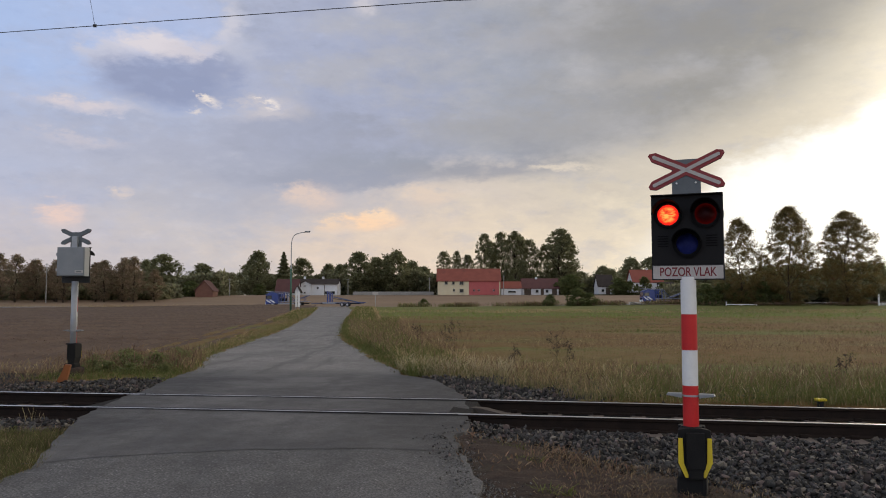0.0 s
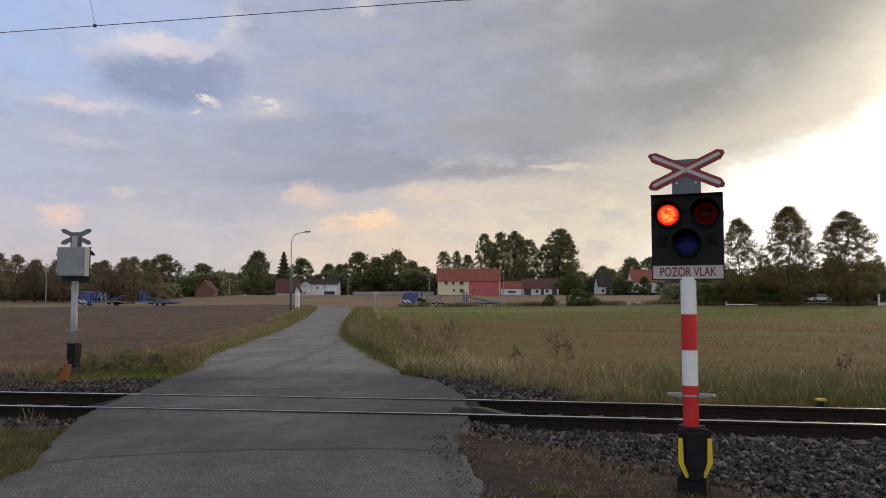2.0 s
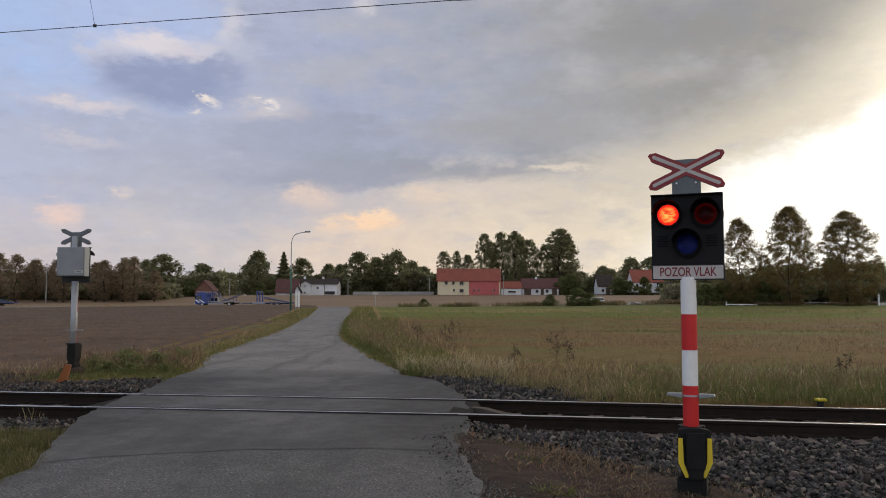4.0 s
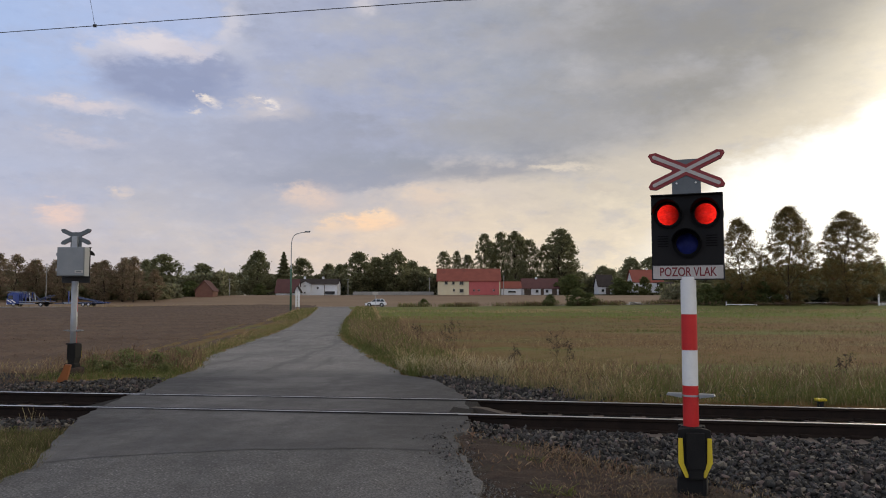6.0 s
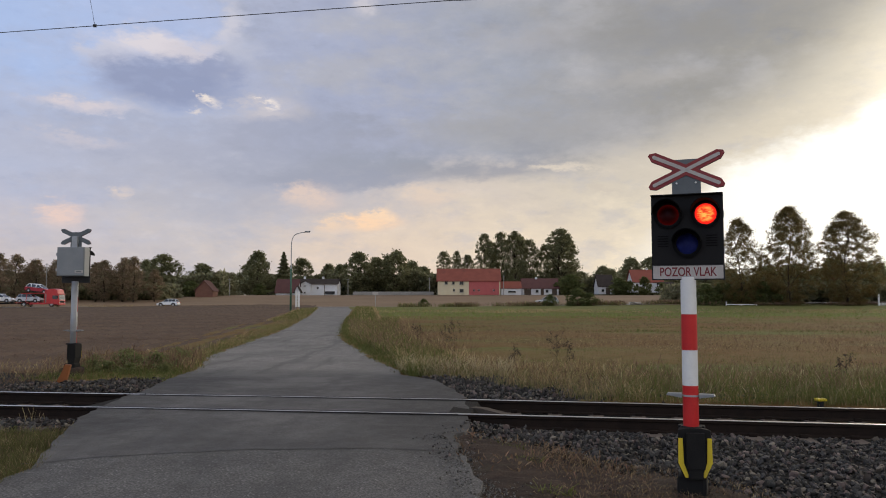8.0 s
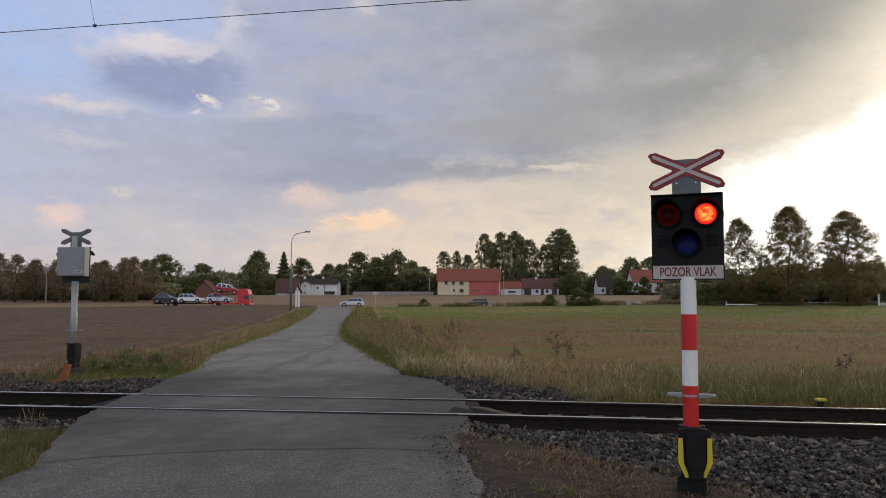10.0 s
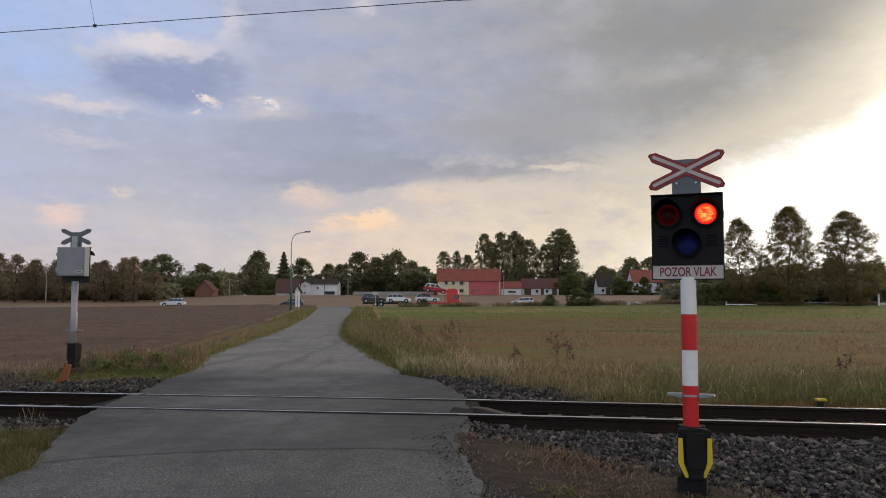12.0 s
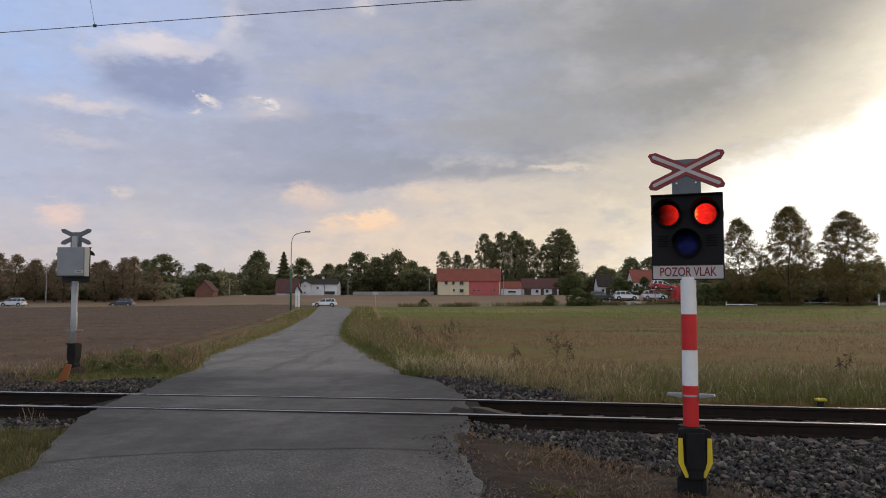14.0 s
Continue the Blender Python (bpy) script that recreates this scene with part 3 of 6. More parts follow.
def lane_z(x, y):
    """Level over the rails, falling a little on both sides."""
    a = y + 0.125 * x
    z = -0.008 - 0.06 * min(max((abs(a - 11.2) - 2.2) / 6, 0), 1)
    return z + 0.012 * fbm(x, y, 0.35)


verts, faces = [], []
rows = [-8, -4, 0, 3] + [4 * (139 / 4) ** (i / 260) for i in range(261)]
NX = 36
for y in rows:
    l, r = edge_at(y)
    rag = 0.09 if y < 9 else 0.05 if y < 15 else min(0.24, 0.05 + 0.012 * (y - 15))
    l += rag * fbm(3.0, y, 2.3, 6)
    r += rag * fbm(40.0, y, 2.3, 6)
    for i in range(NX + 1):
        u = (0.0, 0.004)[i] if i < 2 else (0.996, 1.0)[i - NX + 1] if i > NX - 2 else i / NX
        x = l + (r - l) * u
        drop = -0.07 if i in (0, NX) else 0.0
        verts.append((x, y, lane_z(x, y) + drop))
for j in range(len(rows) - 1):
    for i in range(NX):
        a = j * (NX + 1) + i
        faces.append((a, a + 1, a + NX + 2, a + NX + 1))
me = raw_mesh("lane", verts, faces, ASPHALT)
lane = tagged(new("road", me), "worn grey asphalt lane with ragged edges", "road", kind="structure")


def crack(path, width, depth_name):
    """A jagged open crack, lying as a dark ribbon in the asphalt."""
    verts, faces = [], []
    for i, (x, y) in enumerate(path):
        w = width * (0.4 + random.random())
        z = lane_z(x, y) + 0.005
        verts += [(x, y - w / 2, z), (x, y + w / 2, z)]
        if i:
            a = 2 * i
            faces.append((a - 2, a, a + 1, a - 1))
    ob = new(depth_name, raw_mesh(depth_name, verts, faces, RUBBER))
    tagged(ob, "dark jagged crack across the asphalt", "crack", kind="structure")


def jag(x0, y0, x1, y1, n, amp):
    out = []
    for i in range(n + 1):
        t = i / n
        x = x0 + (x1 - x0) * t
        out.append((x, y0 + (y1 - y0) * t + amp * fbm(x, 7.7, 1.1, 4)))
    return out


crack([(x, y - 0.1 * (x + 1.3) ** 2) for x, y in jag(-4.0, 8.1, 0.12, 8.1, 160, 0.07)], 0.022, "road_crack")
crack(jag(-5.3, 17.9, -4.55, 18.0, 24, 0.08), 0.05, "road_crack")
crack(jag(-6.2, 22.5, -5.3, 22.3, 24, 0.1), 0.05, "road_crack")
crack(jag(-0.4, 6.2, 0.1, 7.6, 50, 0.14), 0.012, "road_crack")


def road_z(x):
    return 0.04 + 0.6 * min(max(x / 40, 0), 1) + 0.3 * min(max((x - 50) / 25, 0), 1)


# main road through the fields, beyond the lane's end
verts, faces = [], []
for i in range(121):
    x = -160 + 360 * i / 120
    for y, z in ((138.6, -0.12), (139.4, 0.0), (143, 0.04), (146.6, 0.0), (147.6, -0.12)):
        verts.append((x, y, z + road_z(x)))
for i in range(120):
    for q in range(4):
        a = i * 5 + q
        faces.append((a, a + 5, a + 6, a + 1))
tagged(new("main_road", raw_mesh("main_road", verts, faces, ASPHALT)), "grey asphalt main road running across the fields", "road", kind="structure")


# ---- track ----
def rail_profile():
    return [(-0.075, -0.172), (0.075, -0.172), (0.075, -0.16), (0.012, -0.142), (0.009, -0.05), (0.034, -0.036), (0.036, -0.004),
            (-0.036, -0.004), (-0.034, -0.036), (-0.009, -0.05), (-0.012, -0.142), (-0.075, -0.16)]


def drop(x):
    """The track falls gently away from the crossing."""
    return 0.0068 * min(max(x - 0.5, 0.0), 12.0)


def sag(bm):
    for x in (0.5, 12.5):
        bmesh.ops.bisect_plane(bm, geom=bm.verts[:] + bm.edges[:] + bm.faces[:], plane_co=(x, 0, 0), plane_no=(1, 0, 0))
    for v in bm.verts:
        v.co.z -= drop(v.co.x)
    return bm


def rail(y0):
    ang = math.degrees(math.atan2(TRACK.y, TRACK.x))
    t = thing("rail", "rust-brown steel rail with a bright worn head", "rail", pose(0, y0, 0, 0, 0, ang), "running rails")
    bm = nb()
    prism(bm, rail_profile(), -60, 60)
    bmesh.ops.rotate(bm, verts=bm.verts, matrix=Matrix.Rotation(radians(90), 3, "Z"))
    part("rail_body", sag(bm), RAIL_RUST, t)
    bm = nb()
    box(bm, (0, 0, -0.001), (120, 0.058, 0.008), 0.002)
    part("rail_head", sag(bm), RAIL_TOP, t, "bright worn rail head")
    return t


rail(RAIL_N)
rail(RAIL_F)
ANG = math.atan2(TRACK.y, TRACK.x)
TR = pose(0, (RAIL_N + RAIL_F) / 2, 0, 0, 0, math.degrees(ANG))   # track frame: x along, y across


def in_track(x, y, z=0.0):
    return TR @ Vector((x, y, z))


# groove beside each rail where it lies in the asphalt
for name, off in (("flange_groove", -0.675), ("flange_groove", 0.675), ("flange_groove", -0.797), ("flange_groove", 0.797)):
    bm = nb()
    w = 0.05 if abs(off) < 0.7 else 0.016
    box(bm, (0, 0, 0), (5.3, w, 0.012))
    solid(name, bm, RUBBER, "dark groove between rail and asphalt", "groove", kind="structure", m=TR @ pose(-2.35, off, 0.0))

# ballast bed: shoulder profile drawn along the track
prof = [(-5.6, -0.15), (-3.0, -0.14), (-1.6, -0.15), (-1.2, -0.17), (-0.8, -0.2), (0.8, -0.21), (1.3, -0.12), (2.2, -0.05), (4.2, -0.05)]
for name, x0, x1 in (("ballast_bed", -45, -5.2), ("ballast_bed", -0.9, 45)):
    verts, faces = [], []
    n = 160
    for i in range(n + 1):
        x = x0 + (x1 - x0) * i / n
        for y, z in prof:
            verts.append(tuple(in_track(x, y, z - drop(x) + 0.02 * fbm(x, y, 2.0))))
    for i in range(n):
        for q in range(len(prof) - 1):
            a = i * len(prof) + q
            faces.append((a, a + len(prof), a + len(prof) + 1, a + 1))
    tagged(new(name, raw_mesh(name, verts, faces, BALLAST_BED)), "dark crushed-stone track bed", "ballast", kind="structure")



def stony(x, y):
    """Where crushed stone covers the ground on the near side (track frame)."""
    edge = float(np.interp(x, (0.45, 0.7, 1.5, 1.9, 2.4, 3.1, 5.0), (-1.5, -2.35, -2.6, -3.25, -3.6, -4.25, -6.2)))
    return x > 0.45 and y > edge + 0.22 * fbm(x, y, 1.6)


# trackside earth in front of the ballast
verts, faces = [], []
for j in range(111):
    for i in range(281):
        x = -14 + 28 * i / 280
        y = -10.0 + 10.0 * j / 110
        w = in_track(x, y)
        z = -0.3 if (stony(x, y) or y > -1.2) else -0.1
        if x < -3:
            z -= 0.05
        l, r = edge_at(w.y)
        if z > -0.2 and x > 0:
            z += 0.06 * max(0.0, 1 - abs(w.x - r - 0.25) / 0.8)
        verts.append((w.x, w.y, z + 0.03 * fbm(w.x, w.y, 0.9) + 0.02 * fbm(w.x, w.y, 5)))
for j in range(110):
    for i in range(280):
        a = j * 281 + i
        faces.append((a, a + 1, a + 282, a + 281))
tagged(new("trackside_ground", raw_mesh("trackside_ground", verts, faces, EARTH)), "bare trampled earth with dry weeds beside the track", "ground", kind="structure")


# ---- warning signals at the crossing ----
def lamp_material(name, rim, heart, dull):
    """Coloured lens drum: one half glows, the other is plain dark glass."""
    m = bpy.data.materials.new(name)
    m.use_nodes = True
    k = Nodes(m.node_tree)
    bsdf = m.node_tree.nodes["Principled BSDF"]
    vec = k.add("ShaderNodeTexCoord").outputs["Object"]
    split = k.add("ShaderNodeSeparateXYZ")
    k.link(vec, split.inputs[0])
    d = k.math("DIVIDE", split.outputs[1], -0.13)
    streak = k.add("ShaderNodeMapping")
    k.link(vec, streak.inputs[0])
    streak.inputs["Scale"].default_value = (0.5, 1, 1.6)
    n = k.noise(streak.outputs[0], 42, 3, 0.6)
    glow = k.step(d, -0.95, 0.9)
    core = k.math("MULTIPLY", k.step(d, 0.78, 0.98), k.step(n, 0.36, 0.6, 0.12, 1.0))
    k.link(k.mix(core, rim, heart), bsdf.inputs["Emission Color"])
    k.link(k.math("MULTIPLY", glow, k.step(n, 0.3, 0.7, 0.8, 1.25)), bsdf.inputs["Emission Strength"])
    bsdf.inputs["Base Color"].default_value = (*dull, 1)
    bsdf.inputs["Roughness"].default_value = 0.4
    bsdf.inputs["Specular IOR Level"].default_value = 0.12
    b = k.add("ShaderNodeBump")
    b.inputs["Strength"].default_value, b.inputs["Distance"].default_value = 0.4, 0.004
    k.link(n, b.inputs["Height"])
    k.link(b.outputs[0], bsdf.inputs["Normal"])
    return m


RED_LENS = lamp_material("red_signal_lens", (1.0, 0.02, 0.012), (1.35, 0.45, 0.09), (0.04, 0.002, 0.003))
BLUE_LENS = surface("blue_tinted_lens", (0.014, 0.02, 0.11), (0.02, 0.03, 0.16), 14, 60, 0.42, bump=0.3, spec=0.12, depth=0.003)


def ring(bm, c, r0, r1, y0, y1, n=28, a0=0.0, a1=360.0, skew=0.0):
    """A tube wall round an axis along y; skew makes its lower side shorter."""
    full = a1 - a0 >= 359
    steps = n if full else n + 1
    loops = []
    for i in range(steps):
        a = radians(a0 + (a1 - a0) * i / n)
        s, co = math.sin(a), math.cos(a)
        front = y0 + skew * (1 - s) / 2
        loops.append([bm.verts.new((c[0] + r * co, y, c[2] + r * s)) for r, y in ((r0, front), (r1, front), (r1, y1), (r0, y1))])
    for i in range(n if full else n):
        a, b = loops[i], loops[(i + 1) % steps]
        for q in range(4):
            bm.faces.new((a[q], b[q], b[(q + 1) % 4], a[(q + 1) % 4]))
    if not full:
        bm.faces.new(loops[0])
        bm.faces.new(list(reversed(loops[-1])))
    bmesh.ops.recalc_face_normals(bm, faces=bm.faces)
    return bm


def half_shell(bm, r, z0, z1, n=28, a0=192, a1=348):
    """The front part of a sleeve round an upright pole."""
    cols = []
    for i in range(n + 1):
        a = radians(a0 + (a1 - a0) * i / n)
        cols.append([bm.verts.new((q * math.cos(a), q * math.sin(a), z)) for q, z in ((r, z0), (r, z1), (r - 0.004, z1), (r - 0.004, z0))])
    for i in range(n):
        for q in range(4):
            bm.faces.new((cols[i][q], cols[i + 1][q], cols[i + 1][(q + 1) % 4], cols[i][(q + 1) % 4]))
    bm.faces.new(cols[0])
    bm.faces.new(list(reversed(cols[-1])))
    bmesh.ops.recalc_face_normals(bm, faces=bm.faces)
    return bm


def letters(text, size, extrude, material, name, parent, m, label):
    cu = bpy.data.curves.new(name, "FONT")
    cu.body, cu.size, cu.extrude, cu.offset = text, size, extrude, 0.0014
    cu.align_x, cu.align_y = "CENTER", "CENTER"
    tmp = bpy.data.objects.new(name, cu)
    me = bpy.data.meshes.new_from_object(tmp)
    bpy.data.objects.remove(tmp)
    me.materials.clear()
    me.materials.append(material)
    ob = new(name, me)
    ob.parent = parent
    ob.matrix_basis = m
    return tagged(ob, label)


def arm_outline(half, w, tip=0.045):
    return [(-half, 0.3 * w), (-half + tip, w), (half - tip, w), (half, 0.3 * w), (half, -0.3 * w), (half - tip, -w), (-half + tip, -w), (-half, -0.3 * w)]


def warning_signal(m, label):
    t = thing("crossing_signal", label, "crossing signal", m, "level crossing signals")
    # pole with half sleeves of red and white sheet on its front
    bm = nb()
    tube(bm, (0, 0, 0.1), (0, 0, 1.72), 0.062, n=24)
    part("pole", bm, ZINC, t, "grey galvanised steel pole", True)
    for z0, z1, c in ((0.43, 0.79, SIGN_RED), (0.79, 1.09, SIGN_WHITE), (1.09, 1.395, SIGN_RED), (1.395, 1.715, SIGN_WHITE)):
        part("band", half_shell(nb(), 0.0665, z0 + 0.001, z1 - 0.001), c, t, "red reflective band" if c is SIGN_RED else "white reflective band")
    # base: rubber shroud with yellow corner strips on a footing
    bm = nb()
    prism(bm, [(-0.13, 0.41), (-0.05, 0.425), (0.05, 0.425), (0.13, 0.41), (0.14, 0.33), (0.14, 0.14), (0.09, 0.0), (-0.09, 0.0), (-0.14, 0.14), (-0.14, 0.33)], -0.13, 0.13, 0.012)
    for v in bm.verts:
        v.co.x *= 1 - 0.45 * max(0.0, v.co.y) / 0.13
    base = part("base_shroud", bm, SHROUD, t, "black rubber base shroud")
    base.rotation_euler.z, base.location.z = radians(15), 0.022
    bm = nb()
    box(bm, (0, -0.15, 0.24), (0.15, 0.05, 0.3), 0.012)
    box(bm, (0, -0.14, 0.06), (0.12, 0.05, 0.1), 0.012)
    part("front_pad", bm, SHROUD, base)
    for s in (-1, 1):
        bm = nb()
        prism(bm, [(s * 0.136, 0.345), (s * 0.1, 0.345), (s * 0.094, 0.14), (s * 0.05, 0.02), (s * 0.082, 0.02), (s * 0.139, 0.14)], -0.14, -0.131, 0.002)
        part("yellow_strip", bm, YELLOW, base, "scuffed yellow corner strip")
    bm = nb()
    box(bm, (0, 0.02, -0.05), (0.24, 0.22, 0.18), 0.03)
    part("footing", bm, SHROUD, t, "low black footing flange")
    bm = nb()
    tube(bm, (0, 0, 0.41), (0, 0, 0.45), 0.1, 0.085, 20)
    part("collar", bm, BLACK, t)
    for s in (-1, 1):
        bm = nb()
        box(bm, (s * 0.085, 0.04, 0.435), (0.05, 0.1, 0.03), 0.012)
        part("clamp", bm, SHROUD, t)
    # small step plates half-way down
    for s in (-1, 1):
        bm = nb()
        prism(bm, [(s * 0.07, 0.685), (s * 0.2, 0.705), (s * 0.19, 0.72), (s * 0.07, 0.722)], -0.04, 0.04, 0.003)
        part("foot_plate", bm, GREY_PAINT, t, "folded zinc foot plate")
    bm = nb()
    ring(bm, (0, 0, 0), 0.062, 0.071, -0.008, 0.008)
    bmesh.ops.rotate(bm, verts=bm.verts, matrix=Matrix.Rotation(radians(90), 3, "X"))
    bmesh.ops.translate(bm, verts=bm.verts, vec=(0, 0, 0.705))
    part("clamp_ring", bm, ZINC, t)
    # head: grey cabinet behind a black board
    bm = nb()
    box(bm, (0, 0.09, 2.12), (0.588, 0.2, 0.6), 0.012)
    cab = part("cabinet", bm, GREY_PAINT, t, "grey sheet-steel cabinet")
    bm = nb()
    box(bm, (0, 0.197, 2.12), (0.55, 0.014, 0.565), 0.005)
    door = part("cabinet_door", bm, GREY_PAINT, cab)
    bm = nb()
    box(bm, (-0.19, 0.207, 1.91), (0.17, 0.006, 0.06), 0.001)
    part("number_plate", bm, SIGN_PALE, cab, "small pale plate with unreadable mark")
    bm = nb()
    box(bm, (-0.19, 0.212, 1.91), (0.11, 0.004, 0.02))
    part("plate_mark", bm, DARK_GREY, cab)
    for z in (1.95, 2.27):
        part("hinge", box(nb(), (0.285, 0.2, z), (0.03, 0.03, 0.06), 0.004), ZINC, cab)
    bm = nb()
    box(bm, (0, -0.03, 2.12), (0.594, 0.03, 0.6), 0.006)
    board = part("backboard", bm, BLACK, t, "matt black signal board")
    bm = nb()
    prism(bm, [(-0.297, 2.42), (0.297, 2.42), (0.297, 2.427), (-0.297, 2.427)], -0.1, -0.02)
    part("board_lip", bm, BLACK, board)
    for s in (-1, 1):
        bm = nb()
        for i in range(5):
            box(bm, (s * 0.2, -0.047, 1.98 + 0.022 * i), (0.09, 0.006, 0.008), 0.001)
        part("vent_slots", bm, HOOD_BLACK, board)
    lenses = []
    for name, x, z, mat in (("red_lens", -0.155, 2.253, RED_LENS), ("red_lens", 0.155, 2.253, RED_LENS), ("blue_lens", 0.0, 2.0, BLUE_LENS)):
        bm = nb()
        bmesh.ops.create_uvsphere(bm, u_segments=36, v_segments=24, radius=0.13)
        lens = part(name, bm, mat, t, "round blue signal lens" if name[0] == "b" else "round red signal lens", True)
        lens.location = (x, 0.049, z)
        lenses.append(lens)
        bm = nb()
        ring(bm, (x, 0, z), 0.1, 0.121, -0.072, -0.03)
        ring(bm, (x, 0, z), 0.114, 0.119, -0.26, -0.06, 24, 5, 175, 0.0)
        part("hood", bm, HOOD_BLACK, board, "black lamp hood")
    # neck plate and saltire
    bm = nb()
    box(bm, (0, 0.0, 2.575), (0.24, 0.012, 0.33), 0.003)
    part("neck_plate", bm, DARK_GREY, t, "dark grey neck plate")
    bm = nb()
    box(bm, (0, 0.04, 2.5), (0.12, 0.06, 0.3), 0.006)
    part("neck_bracket", bm, ZINC, t)
    for s in (-1, 1):
        part("bolt", tube(nb(), (s * 0.08, -0.03, 2.53), (s * 0.08, 0.005, 2.53), 0.008, n=8), SIGN_WHITE, t)
    for s in (-1, 1):
        cross = nb()
        prism(cross, arm_outline(0.345, 0.043), -0.012 - 0.004 * (s > 0), -0.006 - 0.004 * (s > 0), 0.001)
        spin = pose(0, 0, 2.645, 0, s * 25, 0)
        bmesh.ops.transform(cross, matrix=spin, verts=cross.verts)
        arm = part("cross_arm", cross, SIGN_DARK_RED, t, "red-bordered saltire arm")
        bm = nb()
        prism(bm, arm_outline(0.31, 0.015, 0.01), -0.0195, -0.0165, 0.0005)
        bmesh.ops.transform(bm, matrix=spin, verts=bm.verts)
        part("white_stripe", bm, SIGN_PALE, arm, "dull white centre stripe")
        bm = nb()
        prism(bm, arm_outline(0.345, 0.043), -0.004 + 0.003 * (s > 0), 0.018 + 0.003 * (s > 0), 0.001)
        bmesh.ops.transform(bm, matrix=spin, verts=bm.verts)
        bmesh.ops.translate(bm, verts=bm.verts, vec=(0, 0.008, 0))
        part("arm_backing", bm, DARK_GREY, arm, "grey sheet backing")
    # text plate
    bm = nb()
    box(bm, (0, -0.03, 1.755), (0.6, 0.02, 0.132), 0.004)
    plate = part("text_plate", bm, RUBBER, t)
    bm = nb()
    box(bm, (0, -0.0415, 1.755), (0.575, 0.004, 0.112), 0.001)
    part("text_field", bm, SIGN_PALE, plate, "white plate with red words")
    letters("POZOR VLAK", 0.098, 0.0012, LETTER_RED, "lettering", plate, pose(0, -0.0447, 1.755, 90) @ Matrix.Diagonal((0.78, 1.1, 1, 1)), "narrow dark red capitals")
    return t, lenses


signal, lenses = warning_signal(pose(2.115, 6.62, 0.012, 0, 0, -21), "red and white striped pole with black two-lamp signal and saltire")
far_signal = copy_thing(signal, pose(-7.62, 15.9, 0.18, 0, 0, 176))
tagged(far_signal, "grey back of a crossing signal with saltire on a steel pole")
bm = nb()
box(bm, (0, 0, 0.0), (0.4, 0.38, 0.24), 0.06)
solid("signal_footing", bm, EARTH, "low earth-covered footing under the signal", "footing", m=pose(-7.62, 15.9, 0.02, 0, 0, 8))

# ---- overhead wire ----
def wire(name, pts, r, label):
    cu = bpy.data.curves.new(name, "CURVE")
    cu.dimensions, cu.bevel_depth, cu.bevel_resolution = "3D", r, 2
    sp = cu.splines.new("POLY")
    sp.points.add(len(pts) - 1)
    for p, q in zip(sp.points, pts):
        p.co = (*q, 1)
    tmp = bpy.data.objects.new(name, cu)
    me = bpy.data.meshes.new_from_object(tmp)
    bpy.data.objects.remove(tmp)
    me.materials.clear()
    me.materials.append(WIRE)
    return tagged(new(name, me), label, "overhead wire")


wire("contact_wire", [tuple(in_track(-60 + 6 * i, 0.35, 6.113 + 0.0235 * (-60 + 6 * i) * (i < 10) - 0.012 * (-60 + 6 * i) * (i >= 10))) for i in range(21)], 0.0065, "dark copper contact wire over the track")
wire("messenger_wire", [tuple(in_track(-60 + 6 * i, 0.35, 7.3 + 0.002 * (i - 10) ** 2)) for i in range(21)], 0.006, "dark carrying wire above the contact wire")
p = in_track(-5.76, 0.35, 5.978)
q = in_track(-6.06, 0.35, 7.35)
wire("dropper_wire", [tuple(p), tuple(q)], 0.0035, "thin dropper wire between two overhead wires")
bm = nb()
box(bm, tuple(p), (0.05, 0.02, 0.05), 0.004)
solid("wire_clip", bm, WIRE, "small clamp on the contact wire", "clamp")

# ---- small things along the track ----
bm = nb()
prism(bm, [(-0.16, 0.0), (0.05, 0.0), (0.1, 0.3), (0.12, 0.42), (0.02, 0.43), (-0.06, 0.2)], -0.06, 0.06, 0.02)
solid("marker_stump", bm, ORANGE, "faded orange plastic marker leaning by the track", "marker", m=pose(-7.05, 14.35, -0.1, 0, 3, 10))
mk = thing("track_marker", "short black post with a yellow cap beside the rail", "marker", pose(5.72, 11.75, -0.25))
bm = nb()
tube(bm, (0, 0, 0), (0, 0, 0.24), 0.05, n=14)
part("post", bm, BLACK, mk, smooth=True)
bm = nb()
box(bm, (0, 0, 0.265), (0.15, 0.13, 0.04), 0.018)
part("cap", bm, YELLOW, mk, "yellow plastic cap")
# deflector plate at the end of the asphalt between the rails
bm = nb()
prism(bm, [(-0.42, -0.005), (-0.2, 0.005), (0.42, -0.04), (0.42, -0.09), (-0.42, -0.06)], -0.07, 0.07, 0.006)
solid("deflector_plate", bm, WORN_WOOD, "sloping worn deflector plate between the rails", "deflector", m=TR @ pose(0.75, -0.3, 0.0, 0, 0, -42))
bm = nb()
prism(bm, [(-0.2, -0.01), (0.1, -0.012), (0.22, -0.18), (-0.2, -0.2)], -0.62, 0.62, 0.01)
bmesh.ops.transform(bm, matrix=TR @ pose(0.35, 0, 0), verts=bm.verts)
solid("crossing_end", bm, BALLAST_BED, "broken asphalt end of the crossing between the rails", "road", kind="structure")
bm = nb()
prism(bm, [(0.25, -0.01), (-0.1, -0.012), (-0.5, -0.18), (0.25, -0.2)], -0.62, 0.62, 0.01)
bmesh.ops.transform(bm, matrix=TR @ pose(-5.05, 0, 0), verts=bm.verts)
solid("crossing_end", bm, BALLAST_BED, "broken asphalt end of the crossing between the rails", "road", kind="structure")


